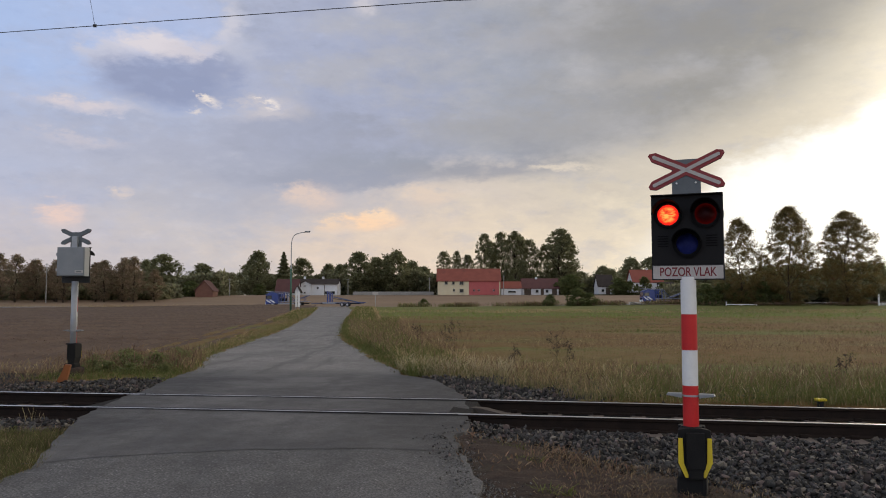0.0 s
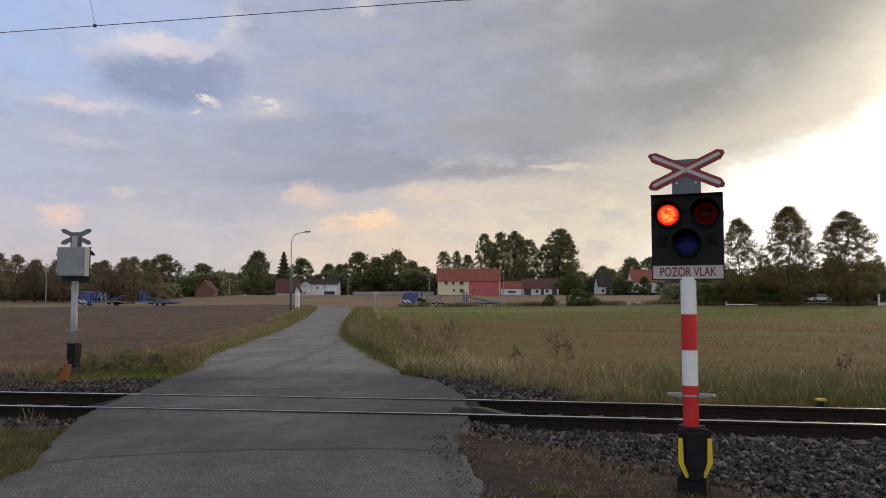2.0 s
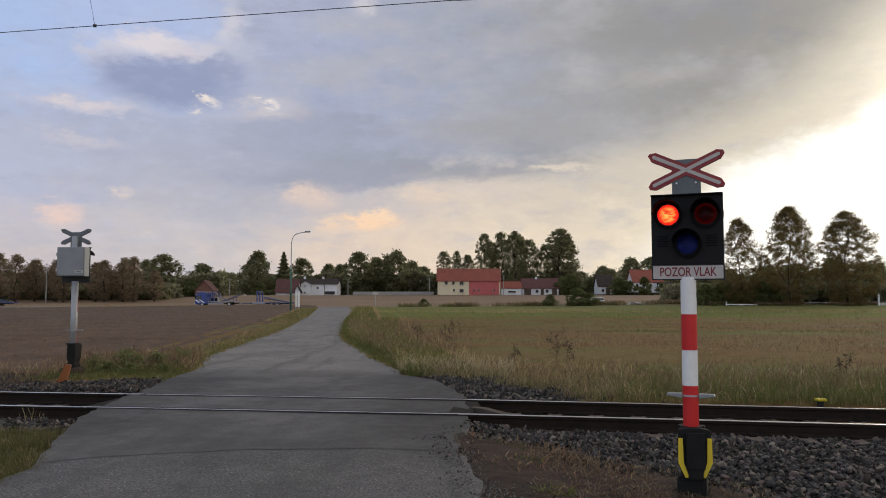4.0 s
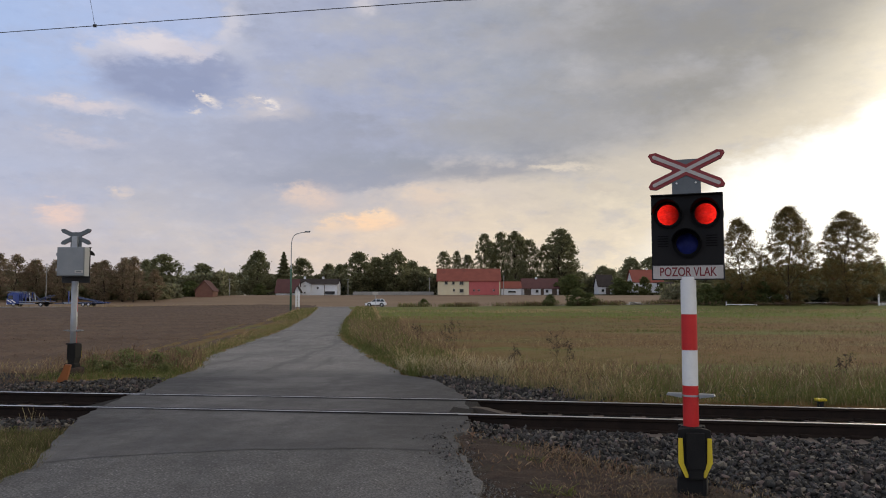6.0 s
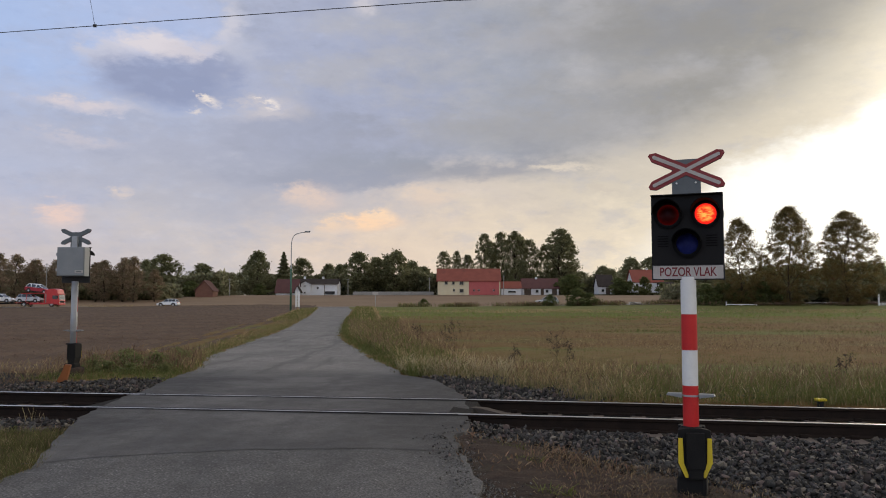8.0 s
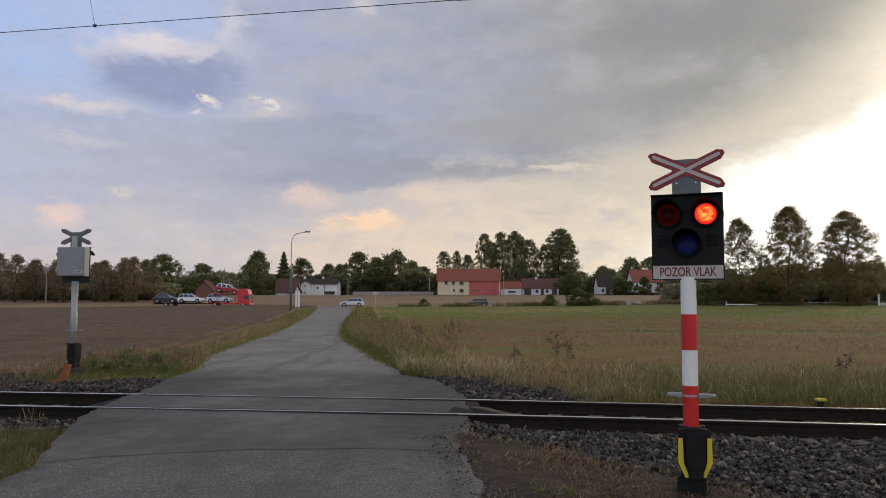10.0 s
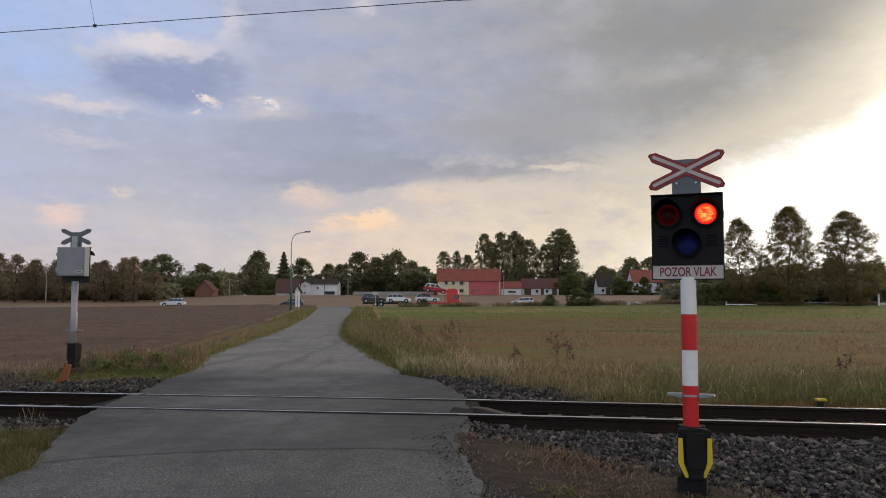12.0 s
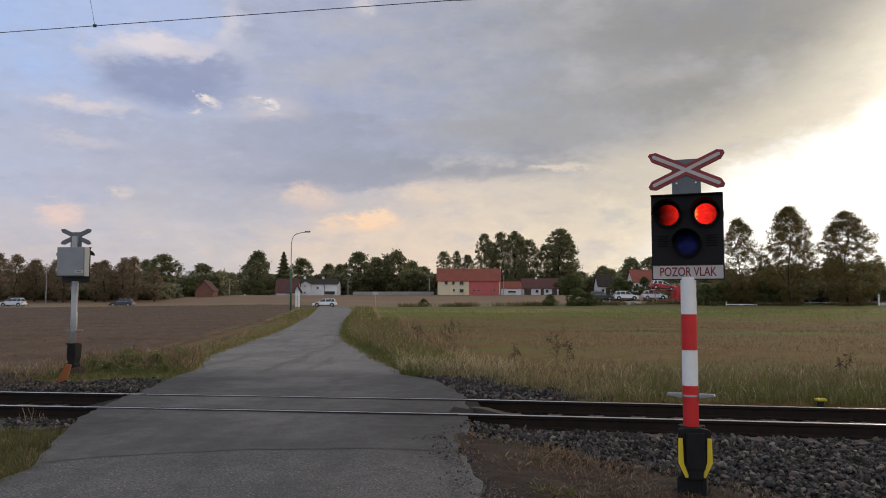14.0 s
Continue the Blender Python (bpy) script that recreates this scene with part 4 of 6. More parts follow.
# sleepers
def sleeper():
    t = thing("sleeper", "stained concrete railway sleeper half sunk in ballast", "sleeper", TR @ pose(1.0, 0, -0.25), "concrete sleepers")
    bm = nb()
    prism(bm, [(-0.14, -0.12), (0.14, -0.12), (0.1, 0.075), (-0.1, 0.075)], -1.28, 1.28, 0.012)
    part("sleeper_body", bm, SLEEPER, t)
    for y in (-0.75, 0.75):
        for s in (-1, 1):
            bm = nb()
            box(bm, (0, y + s * 0.12, 0.1), (0.1, 0.05, 0.045), 0.01)
            part("rail_clip", bm, RAIL_RUST, t)
    return t


first = sleeper()
for i in range(-45, 46):
    x = 1.0 + 0.61 * i
    if i and not -5.2 < x < 0.75 and abs(x) < 24:
        copy_thing(first, TR @ pose(x, 0, -0.25 - drop(x)))


# ---- ballast stones ----
rng = np.random.default_rng(7)
bmI = nb()
bmesh.ops.create_icosphere(bmI, subdivisions=1, radius=1.0)
ICO_V = np.array([v.co[:] for v in bmI.verts])
ICO_F = np.array([[v.index for v in f.verts] for f in bmI.faces])
bmI.free()


def stone_shapes(n):
    """Angular lumps: an icosahedron squashed, then cut by a few planes."""
    out = []
    for _ in range(n):
        v = ICO_V * (1 + rng.normal(0, 0.13, (len(ICO_V), 1)))
        for _ in range(6):
            d = rng.normal(size=3)
            d /= np.linalg.norm(d)
            h = v @ d
            lim = rng.uniform(0.3, 0.62)
            v = v - np.outer(np.maximum(h - lim, 0), d)
        out.append(v * rng.uniform((0.8, 0.6, 0.5), (1.25, 1.0, 0.85)))
    return out


SHAPES = stone_shapes(24)


def turn_matrix():
    q = rng.normal(size=4)
    q /= np.linalg.norm(q)
    w, x, y, z = q
    return np.array([[1 - 2 * (y * y + z * z), 2 * (x * y - z * w), 2 * (x * z + y * w)], [2 * (x * y + z * w), 1 - 2 * (x * x + z * z), 2 * (y * z - x * w)],
                     [2 * (x * z - y * w), 2 * (y * z + x * w), 1 - 2 * (x * x + y * y)]])


def bed_z(y):
    return float(np.interp(y, [p[0] for p in prof], [p[1] for p in prof]))


def scatter_stones(name, n, xr, yr, size, label, lift=0.0, near=False):
    V, F, base = [], [], 0
    for _ in range(n):
        x, y = rng.uniform(*xr), rng.uniform(*yr)
        if near and not stony(x, y):
            continue
        if not near and y > 0.8:
            w = in_track(x, y)
            l, r = edge_at(w.y)
            if l - 0.03 < w.x < r + 0.03 or (x < -5 and y > np.interp(x, (-9.5, -7.6, -5.9), (1.3, 2.2, 3.2)) + 0.3 * fbm(x, y, 1.5)):
                continue
        s = rng.uniform(*size) * (1.35 if rng.random() < 0.1 else 1)
        heap = 0.1 * max(0.0, 1 - (x - 0.45) / 0.8) if near else 0.0
        if near and y > -1.36 and abs((x - 1.0 + 0.305) % 0.61 - 0.305) < 0.11 and x > 2.5:
            continue
        p = in_track(x, y, bed_z(y) - drop(x) + rng.uniform(-0.4, 0.75) * s + lift + heap)
        V.append(SHAPES[rng.integers(len(SHAPES))] @ turn_matrix().T * s + np.array(p))
        F.append(ICO_F + base)
        base += len(ICO_V)
    ob = new(name, raw_mesh(name, np.concatenate(V).tolist(), np.concatenate(F).tolist(), BALLAST))
    return tagged(ob, label, "ballast", kind="stuff")


scatter_stones("ballast_stones", 17000, (0.45, 7.4), (-5.8, -0.84), (0.022, 0.046), "loose grey crushed stone beside the near rail", near=True)
scatter_stones("ballast_stones", 2600, (0.75, 10), (-0.66, 0.66), (0.02, 0.035), "dark crushed stone between the rails", lift=-0.02)
scatter_stones("ballast_stones", 5200, (-0.7, 10), (0.84, 3.6), (0.029, 0.054), "loose grey crushed stone behind the track")
scatter_stones("ballast_stones", 3600, (-1.3, 2.6), (0.84, 4.4), (0.024, 0.05), "loose grey crushed stone behind the track", lift=0.02)
scatter_stones("ballast_stones", 3000, (-14, -4.5), (0.84, 1.8), (0.024, 0.05), "loose grey crushed stone behind the track")
scatter_stones("ballast_stones", 2600, (-8.2, -5.2), (1.6, 3.4), (0.024, 0.05), "loose grey crushed stone behind the track", lift=0.03)
scatter_stones("ballast_stones", 3200, (-12, -4.75), (-2.1, -0.84), (0.029, 0.054), "loose grey crushed stone beside the near rail")
scatter_stones("ballast_stones", 1800, (-14, -5.3), (-0.66, 0.66), (0.02, 0.035), "dark crushed stone between the rails", lift=-0.02)
scatter_stones("loose_stones", 60, (0.2, 0.75), (-3.6, -1.4), (0.01, 0.026), "stray crushed stones on the broken asphalt edge", lift=0.13)
# grit spread on the broken edge of the lane
scatter_stones("loose_grit", 900, (0.1, 1.1), (-5.4, -2.3), (0.004, 0.011), "loose pale grit on the asphalt edge", lift=0.09)

# gravel and crumbs of asphalt along the broken near edge
V, F, base = [], [], 0
for _ in range(2600):
    y = rng.uniform(5.6, 9.1)
    r = edge_at(y)[1]
    x = r + rng.normal(0.02, 0.16)
    size = rng.uniform(0.004, 0.012) * (1.8 if rng.random() < 0.08 else 1)
    z = lane_z(x, y) if x < r - 0.06 else -0.05
    V.append(SHAPES[rng.integers(len(SHAPES))] @ turn_matrix().T * size + np.array((x, y, z + 0.3 * size)))
    F.append(ICO_F + base)
    base += len(ICO_V)
tagged(new("edge_gravel", raw_mesh("edge_gravel", np.concatenate(V).tolist(), np.concatenate(F).tolist(), BALLAST_PALE)), "fine gravel crumbled from the lane edge", "gravel", kind="stuff")

V, F, base = [], [], 0
for _ in range(2400):
    x, y = rng.uniform(0.4, 4.2), rng.uniform(-5.8, -2.0)
    if stony(x, y - 0.15):
        continue
    size = rng.uniform(0.005, 0.02)
    V.append(SHAPES[rng.integers(len(SHAPES))] @ turn_matrix().T * size + np.array(in_track(x, y, -0.085 + 0.03 * fbm(x, y, 0.9))))
    F.append(ICO_F + base)
    base += len(ICO_V)
tagged(new("earth_crumbs", raw_mesh("earth_crumbs", np.concatenate(V).tolist(), np.concatenate(F).tolist(), CLOD_DARK)), "dark crumbs of earth and small stones beside the track", "earth", kind="stuff")

stone_bed = thing("stone_bed", "grey crushed stones lying loose round the signal foot", "ballast", pose(0, 0, 0))
tagged(stone_bed, kind="structure")
stone_meshes = [raw_mesh("stone", v.tolist(), ICO_F.tolist(), BALLAST_PIECE) for v in SHAPES]
for i in range(360):
    x, y = rng.uniform(0.6, 5.4), rng.uniform(-4.6, -1.4)
    s = rng.uniform(0.032, 0.055)
    if not stony(x, y) or (in_track(x, y) - Vector((2.12, 6.62, 0))).to_2d().length < 0.32:
        continue
    ob = new("stone", stone_meshes[i % len(stone_meshes)])
    ob.parent = stone_bed
    ob.matrix_basis = Matrix.Translation(in_track(x, y, bed_z(y) - drop(x) + 0.5 * s + 0.01)) @ Matrix(turn_matrix().tolist()).to_4x4() @ Matrix.Scale(s, 4)


# ---- grass ----
def blades(name, pts, height, width, material, label, category="grass", lean=0.5, heads=0.0):
    """Many bent blades, each a short strip ending in a point; heads adds seed heads to a share of them."""
    pts = np.asarray(pts)
    n = len(pts)
    h = rng.uniform(*height, n) * (0.7 + 0.6 * rng.random(n))
    a = rng.uniform(0, 2 * np.pi, n)
    f = rng.uniform(0, 2 * np.pi, n)
    l = rng.uniform(0.1, lean, n) * h
    w = rng.uniform(*width, n)
    side = np.stack([np.cos(f), np.sin(f), np.zeros(n)], 1) * w[:, None] / 2
    out = np.stack([np.cos(a), np.sin(a), np.zeros(n)], 1) * l[:, None]
    up = np.array([[0, 0, 1.0]]) * h[:, None]
    m = pts + out * 0.3 + up * 0.55
    tip = pts + out + up
    fat = np.where(rng.random(n) < heads, 2.6, 0.8)[:, None]
    V = np.stack([pts - side, pts + side, m + side * 0.8, m - side * 0.8, m * 0.25 + tip * 0.75 + side * fat, m * 0.25 + tip * 0.75 - side * fat, tip], 1).reshape(-1, 3)
    b = np.arange(n)[:, None] * 7
    quads = np.concatenate([b + np.array([[0, 1, 2, 3]]), b + np.array([[3, 2, 4, 5]])])
    tris = b + np.array([[5, 4, 6]])
    ob = new(name, raw_mesh(name, V.tolist(), quads.tolist() + tris.tolist(), material))
    return tagged(ob, label, category, kind="stuff")


def track_patch(n, xr, yr, z=-0.07, clump=0.0, ok=None):
    """Points in the track's frame, gathered in clumps where the noise is high."""
    out = []
    while len(out) < n:
        x, y = rng.uniform(*xr), rng.uniform(*yr)
        if clump and fbm(x, y, 0.9, 3) * 0.5 + 0.5 < clump * rng.random() + 0.1:
            continue
        if ok and not ok(x, y):
            continue
        w = in_track(x, y, z)
        l, r = edge_at(w.y)
        if l + 0.02 < w.x < r - 0.02:
            continue
        out.append(w[:])
    return np.array(out)


def lane_verge(n, side, y0, y1, width, z=-0.08, clump=0.5):
    out = []
    while len(out) < n:
        y = y0 * (y1 / y0) ** rng.random()
        l, r = edge_at(y)
        off = width(y) * rng.random() ** 1.3
        x = l - off - 0.08 if side < 0 else r + off + (0.42 if y > 19 else 0.15)
        if fbm(x, y, 0.6, 3) * 0.5 + 0.5 < clump * rng.random():
            continue
        out.append((x, y, z))
    return np.array(out)


# growth behind the track, on the meadow side
blades("low_dry_grass", track_patch(7000, (1.6, 13), (1.2, 5.2), clump=1.2, ok=behind), (0.05, 0.2), (0.0025, 0.006), DRY_BLADE, "patchy dry grass behind the track", lean=1.0, heads=0.3)
blades("tall_dry_grass", track_patch(5000, (-1.6, 3.2), (1.2, 6.5), clump=1.1, ok=behind), (0.08, 0.3), (0.0025, 0.006), DRY_BLADE, "tall straw-coloured dry grass behind the track", lean=0.9, heads=0.3)
blades("green_tufts", track_patch(7000, (2.6, 13), (1.15, 3.4), clump=1.3, ok=behind), (0.1, 0.36), (0.003, 0.007), GREEN_BLADE, "dark green grass tufts beside the rail", lean=0.8)
blades("tall_green_grass", track_patch(30000, (-1.6, 13), (1.2, 5.6), clump=0.9, ok=behind), (0.05, 0.2), (0.003, 0.007), GREEN_BLADE, "tufts of green grass behind the track", lean=0.9)
blades("rusty_stalks", track_patch(5000, (-1.0, 13), (1.6, 6.0), clump=1.2, ok=behind), (0.12, 0.42), (0.002, 0.006), RUST_WEED, "thin rusty dead stalks behind the track", "weeds", lean=0.6, heads=0.7)
blades("bleached_grass", track_patch(1900, (-2.4, 0.9), (3.6, 6.2), clump=1.3, ok=behind), (0.12, 0.38), (0.0025, 0.006), PALE_BLADE, "bleached dry grass tufts beside the lane", lean=0.8, heads=0.4)
blades("bleached_grass", track_patch(1500, (0.6, 8), (1.3, 5.4), clump=1.3, ok=behind), (0.1, 0.34), (0.002, 0.005), PALE_BLADE, "bleached dry grass tufts behind the track", lean=0.8, heads=0.4)
# meadow, thinning with distance
def meadow_pts(n, y0, y1, gate=0):
    out = []
    while len(out) < n:
        y = y0 * (y1 / y0) ** rng.random()
        l, r = edge_at(y)
        x = rng.uniform(r + 1.2, y * 0.62)
        if y + 0.125 * x < 15.5:
            continue
        if gate and gate * fbm(x * 0.22, y * 0.5 + 0.1 * x, 0.22, 3) < -0.12 + 0.3 * rng.random():
            continue
        out.append((x, y, -0.12))
    return np.array(out)


blades("meadow_grass", meadow_pts(15000, 14, 40, -1), (0.04, 0.13), (0.004, 0.009), DRY_BLADE, "short dry meadow grass", lean=0.9, heads=0.25)
blades("meadow_grass", meadow_pts(30000, 14, 40, 1), (0.04, 0.13), (0.004, 0.009), GREEN_BLADE, "short green meadow grass", lean=0.9)
blades("meadow_stalks", meadow_pts(11000, 15, 50, -1), (0.06, 0.22), (0.004, 0.008), RUST_WEED, "thin brown stalks in the meadow", "weeds", lean=0.7, heads=0.7)
blades("meadow_grass", meadow_pts(12000, 36, 66, -1), (0.04, 0.12), (0.012, 0.024), RUST_WEED, "short browned meadow grass", heads=0.3)
blades("meadow_grass", meadow_pts(14000, 36, 66, 1), (0.05, 0.14), (0.012, 0.026), GREEN_BLADE, "short green meadow grass")
blades("strip_grass", meadow_pts(22000, 62, 136), (0.06, 0.2), (0.025, 0.05), STRIP_BLADE, "fresh green grass along the main road")
blades("strip_grass", meadow_pts(7000, 84, 112, 1), (0.1, 0.3), (0.02, 0.045), DRY_BLADE, "dry grass in the green strip", heads=0.4)
# verges of the lane
blades("verge_grass", lane_verge(6000, 1, 17.5, 62, lambda y: 0.9 + 0.06 * y), (0.1, 0.36), (0.004, 0.009), DRY_BLADE, "dry overhanging grass on the lane verge", lean=0.9, heads=0.3)
blades("verge_grass", lane_verge(26000, 1, 15.9, 62, lambda y: 0.4 + 0.055 * y), (0.06, 0.3), (0.005, 0.01), GREEN_BLADE, "green overhanging grass on the lane verge", lean=1.0)
blades("verge_grass", lane_verge(3600, 1, 21, 50, lambda y: 1.2 + 0.06 * y, clump=1.3), (0.12, 0.42), (0.004, 0.009), RUST_WEED, "rusty dead grass on the lane verge", lean=0.7, heads=0.6)
blades("verge_grass", lane_verge(2600, -1, 17, 70, lambda y: 0.4 + 0.016 * y), (0.05, 0.2), (0.005, 0.012), DRY_BLADE, "dry grass on the lane verge", lean=0.9, heads=0.3)
blades("verge_grass", lane_verge(8000, -1, 15, 70, lambda y: 0.5 + 0.018 * y), (0.04, 0.16), (0.005, 0.012), GREEN_BLADE, "green grass on the lane verge", lean=0.9)
for s, k in ((-1, 0.55), (1, 0.9)):
    blades("verge_grass", lane_verge(4200, s, 52, 134, lambda y: 1.2 + 0.012 * y), (0.15 * k, 0.5 * k), (0.02, 0.045), GREEN_BLADE, "green grass on the lane verge")
    blades("verge_grass", lane_verge(3600, s, 52, 134, lambda y: 1.4 + 0.015 * y), (0.12 * k, 0.4 * k), (0.02, 0.04), DRY_BLADE, "dry grass on the lane verge", heads=0.4)


def fringe(n, side, y0, y1):
    """Low creeping grass over the very edge of the asphalt."""
    out = []
    while len(out) < n:
        y = y0 * (y1 / y0) ** rng.random()
        l, r = edge_at(y)
        off = rng.normal(0.24, 0.16) + 0.25 * fbm(side * 9.0, y, 1.2, 3)
        out.append((l - off if side < 0 else r + off, y, -0.06))
    return np.array(out)


blades("fringe_grass", fringe(9000, 1, 15.9, 70), (0.02, 0.1), (0.006, 0.014), GREEN_BLADE, "low dark green grass creeping over the lane edge", lean=1.5)
blades("fringe_grass", fringe(6000, -1, 14.9, 70), (0.02, 0.09), (0.006, 0.014), GREEN_BLADE, "low dark green grass creeping over the lane edge", lean=1.5)
blades("fringe_grass", fringe(3000, -1, 14.9, 70), (0.02, 0.1), (0.005, 0.012), DRY_BLADE, "low dry grass creeping over the lane edge", lean=1.5)
# weeds at the foot of the far signal
blades("weeds", track_patch(3600, (-8.6, -5.4), (2.7, 7.5), clump=1.2), (0.04, 0.18), (0.006, 0.014), GREEN_BLADE, "green weeds along the field edge", "weeds", lean=0.9)
blades("weeds", track_patch(2200, (-9.5, -5.6), (4.6, 8.5), clump=1.2), (0.1, 0.4), (0.003, 0.008), RUST_WEED, "reddish dead stalks along the field edge", "weeds", lean=0.6, heads=0.7)
blades("weeds", track_patch(900, (-9.5, -5.6), (4.2, 8.5), clump=1.2), (0.1, 0.34), (0.003, 0.008), DRY_BLADE, "dry grass along the field edge", "weeds", lean=0.9, heads=0.4)
blades("weeds", track_patch(8000, (-15, -7.4), (1.7, 5.0), clump=0.9), (0.02, 0.09), (0.005, 0.012), RUST_WEED, "low withered reddish weeds along the field edge", "weeds", lean=1.3)
blades("weeds", track_patch(1200, (-15, -7.4), (2.4, 6.0), clump=1.2), (0.04, 0.2), (0.004, 0.009), DRY_BLADE, "dry weeds along the field edge", "weeds", lean=1.0, heads=0.3)
# near corner of the lane
def corner_pts(n):
    out = []
    while len(out) < n:
        y = rng.uniform(6.3, 9.5)
        l, r = edge_at(y)
        x = l + 0.08 - 1.5 * rng.random() ** 1.2
        if fbm(x, y, 1.6, 3) > -0.5 + rng.random():
            continue
        out.append((x, y, -0.13))
    return np.array(out)


blades("corner_grass", corner_pts(24000), (0.03, 0.13), (0.002, 0.0045), CORNER_BLADE, "thick green grass at the lane corner")
blades("corner_grass", corner_pts(1200), (0.04, 0.16), (0.002, 0.004), DRY_BLADE, "dry stalks in the grass at the lane corner", lean=0.9)
blades("corner_grass", corner_pts(4000), (0.03, 0.13), (0.002, 0.004), RUST_WEED, "browned grass at the lane corner", lean=0.9)
blades("corner_grass", track_patch(14, (-5.75, -5.5), (-1.2, -0.95), z=-0.2), (0.12, 0.26), (0.004, 0.008), DRY_BLADE, "dry tuft in the ballast")
# foreground on the signal's side
def earthy(x, y):
    return not stony(x, y - 0.25)


blades("withered_weeds", track_patch(900, (0.45, 2.4), (-4.0, -1.9), z=-0.12, clump=1.3, ok=earthy), (0.03, 0.13), (0.003, 0.009), RUST_WEED, "low withered rust-coloured weeds", "weeds", 1.2, 0.5)
blades("withered_weeds", track_patch(7000, (0.35, 5), (-6.2, -2.2), z=-0.09, clump=0.9, ok=earthy), (0.008, 0.035), (0.002, 0.006), RUST_WEED, "matted dead weeds on bare earth", "weeds", 2.2)
blades("withered_weeds", track_patch(2200, (0.3, 5), (-6.2, -2.4), z=-0.08, clump=1.0, ok=earthy), (0.008, 0.04), (0.002, 0.005), DRY_BLADE, "dry straw on bare earth", "weeds", 2.6)
for cx, cy in ((1.27, -3.3), (1.5, -4.5), (1.05, -2.7), (0.8, -2.5)):
    blades("withered_weeds", track_patch(150, (cx - 0.16, cx + 0.16), (cy - 0.12, cy + 0.12), z=-0.12, clump=0.6), (0.03, 0.1), (0.006, 0.014), GREEN_BLADE, "small green weed on bare earth", "weeds", 1.3)


def dock(x, y, h, seed):
    """A dead branching weed stalk with seed clusters."""
    r = np.random.default_rng(seed)
    t = thing("dry_weed", "tall dead brown weed stalk with seed heads", "weed", pose(x, y, -0.14, 0, 0, seed * 50), "dead weed stalks")
    bm = nb()
    ends = []
    tube(bm, (0, 0, 0), (0.03, 0, h), 0.006, 0.003, 5)
    for i in range(9):
        z = h * r.uniform(0.35, 0.95)
        a = r.uniform(0, 6.28)
        e = (0.03 * z / h + 0.22 * h * math.cos(a) * r.uniform(0.5, 1), 0.22 * h * math.sin(a), z + 0.16 * h)
        tube(bm, (0.03 * z / h, 0, z), e, 0.004, 0.002, 4)
        ends.append(e)
    part("stalk", bm, BARK, t)
    ends.append((0.03, 0, h))
    c = np.repeat(np.array(ends), 26, 0) + r.normal(0, 0.03, (260, 3)) * np.array((1, 1, 1.8))
    u = r.normal(size=(260, 3)) * 0.008
    w = r.normal(size=(260, 3)) * 0.008
    V = np.stack([c - u, c + w, c + u, c - w], 1).reshape(-1, 3)
    heads = part("seed_heads", nb(), BARK, t)
    heads.data = raw_mesh("seed_heads", V.tolist(), np.arange(1040).reshape(-1, 4).tolist(), BARK)
    tagged(heads, kind="stuff")


for i, (x, y, h) in enumerate(((0.35, 23.5, 0.9), (0.1, 24.2, 0.8), (2.45, 16.6, 0.85), (2.7, 16.9, 0.7), (1.55, 17.0, 0.6), (7.6, 14.6, 0.6), (8.9, 14.3, 0.65), (-0.8, 25, 0.7))):
    dock(x, y, h, i + 3)

# clods and small stones lying on the ploughed field
V, F, base = [], [], 0
for _ in range(5000):
    y = 15.5 * (60 / 15.5) ** rng.random()
    x = lane_x(y) - 4.0 - rng.random() * (6 + y * 0.45)
    s = rng.uniform(0.008, 0.022) * (1 + y / 60)
    V.append(SHAPES[rng.integers(len(SHAPES))] @ turn_matrix().T * s + np.array((x, y, field_z(x, y) + 0.3 * s)))
    F.append(ICO_F + base)
    base += len(ICO_V)
tagged(new("soil_clods", raw_mesh("soil_clods", np.concatenate(V).tolist(), np.concatenate(F).tolist(), CLOD)), "crumbled clods of ploughed brown soil", "soil", kind="stuff")


def roadside(n, x0, x1, y0, y1, clump):
    out = []
    while len(out) < n:
        x, y = rng.uniform(x0, x1), rng.uniform(y0, y1)
        if fbm(x, y, 0.13, 4) * 0.9 + 0.45 < clump * rng.random() + 0.15:
            continue
        out.append((x, y, 0.1 + 0.45 * min(max(x / 40, 0), 1)))
    return np.array(out)


# rank growth along the near edge of the main road
blades("roadside_weeds", roadside(4200, -8, 44, 135.4, 138.4, 0.9), (0.2, 0.65), (0.03, 0.08), GREEN_BLADE, "rank green weeds along the main road", "weeds", lean=0.7)
blades("roadside_weeds", roadside(3000, -8, 75, 135.4, 138.4, 1.0), (0.2, 0.75), (0.02, 0.05), DRY_BLADE, "dry weeds along the main road", "weeds", lean=0.6, heads=0.6)
blades("roadside_weeds", roadside(3600, 2, 44, 135.4, 138.4, 1.1), (0.2, 0.8), (0.02, 0.06), RUST_WEED, "reddish withered weeds along the main road", "weeds", lean=0.6, heads=0.8)
blades("roadside_weeds", roadside(1100, 44, 80, 130, 138, 1.2), (0.15, 0.6), (0.03, 0.06), RUST_WEED, "dry weeds under the limes", "weeds", lean=0.6, heads=0.6)
blades("roadside_weeds", roadside(2400, -130, -26, 138.2, 139.0, 0.6), (0.1, 0.4), (0.03, 0.06), DRY_BLADE, "dry grass along the main road", "weeds", lean=0.6)


# ---- trees ----
def leaf_material(name, c1, c2):
    return surface(name, c1, c2, 0.4, 4, 0.8, bump=0, island=0.4, spec=0.1, thin=0.58)


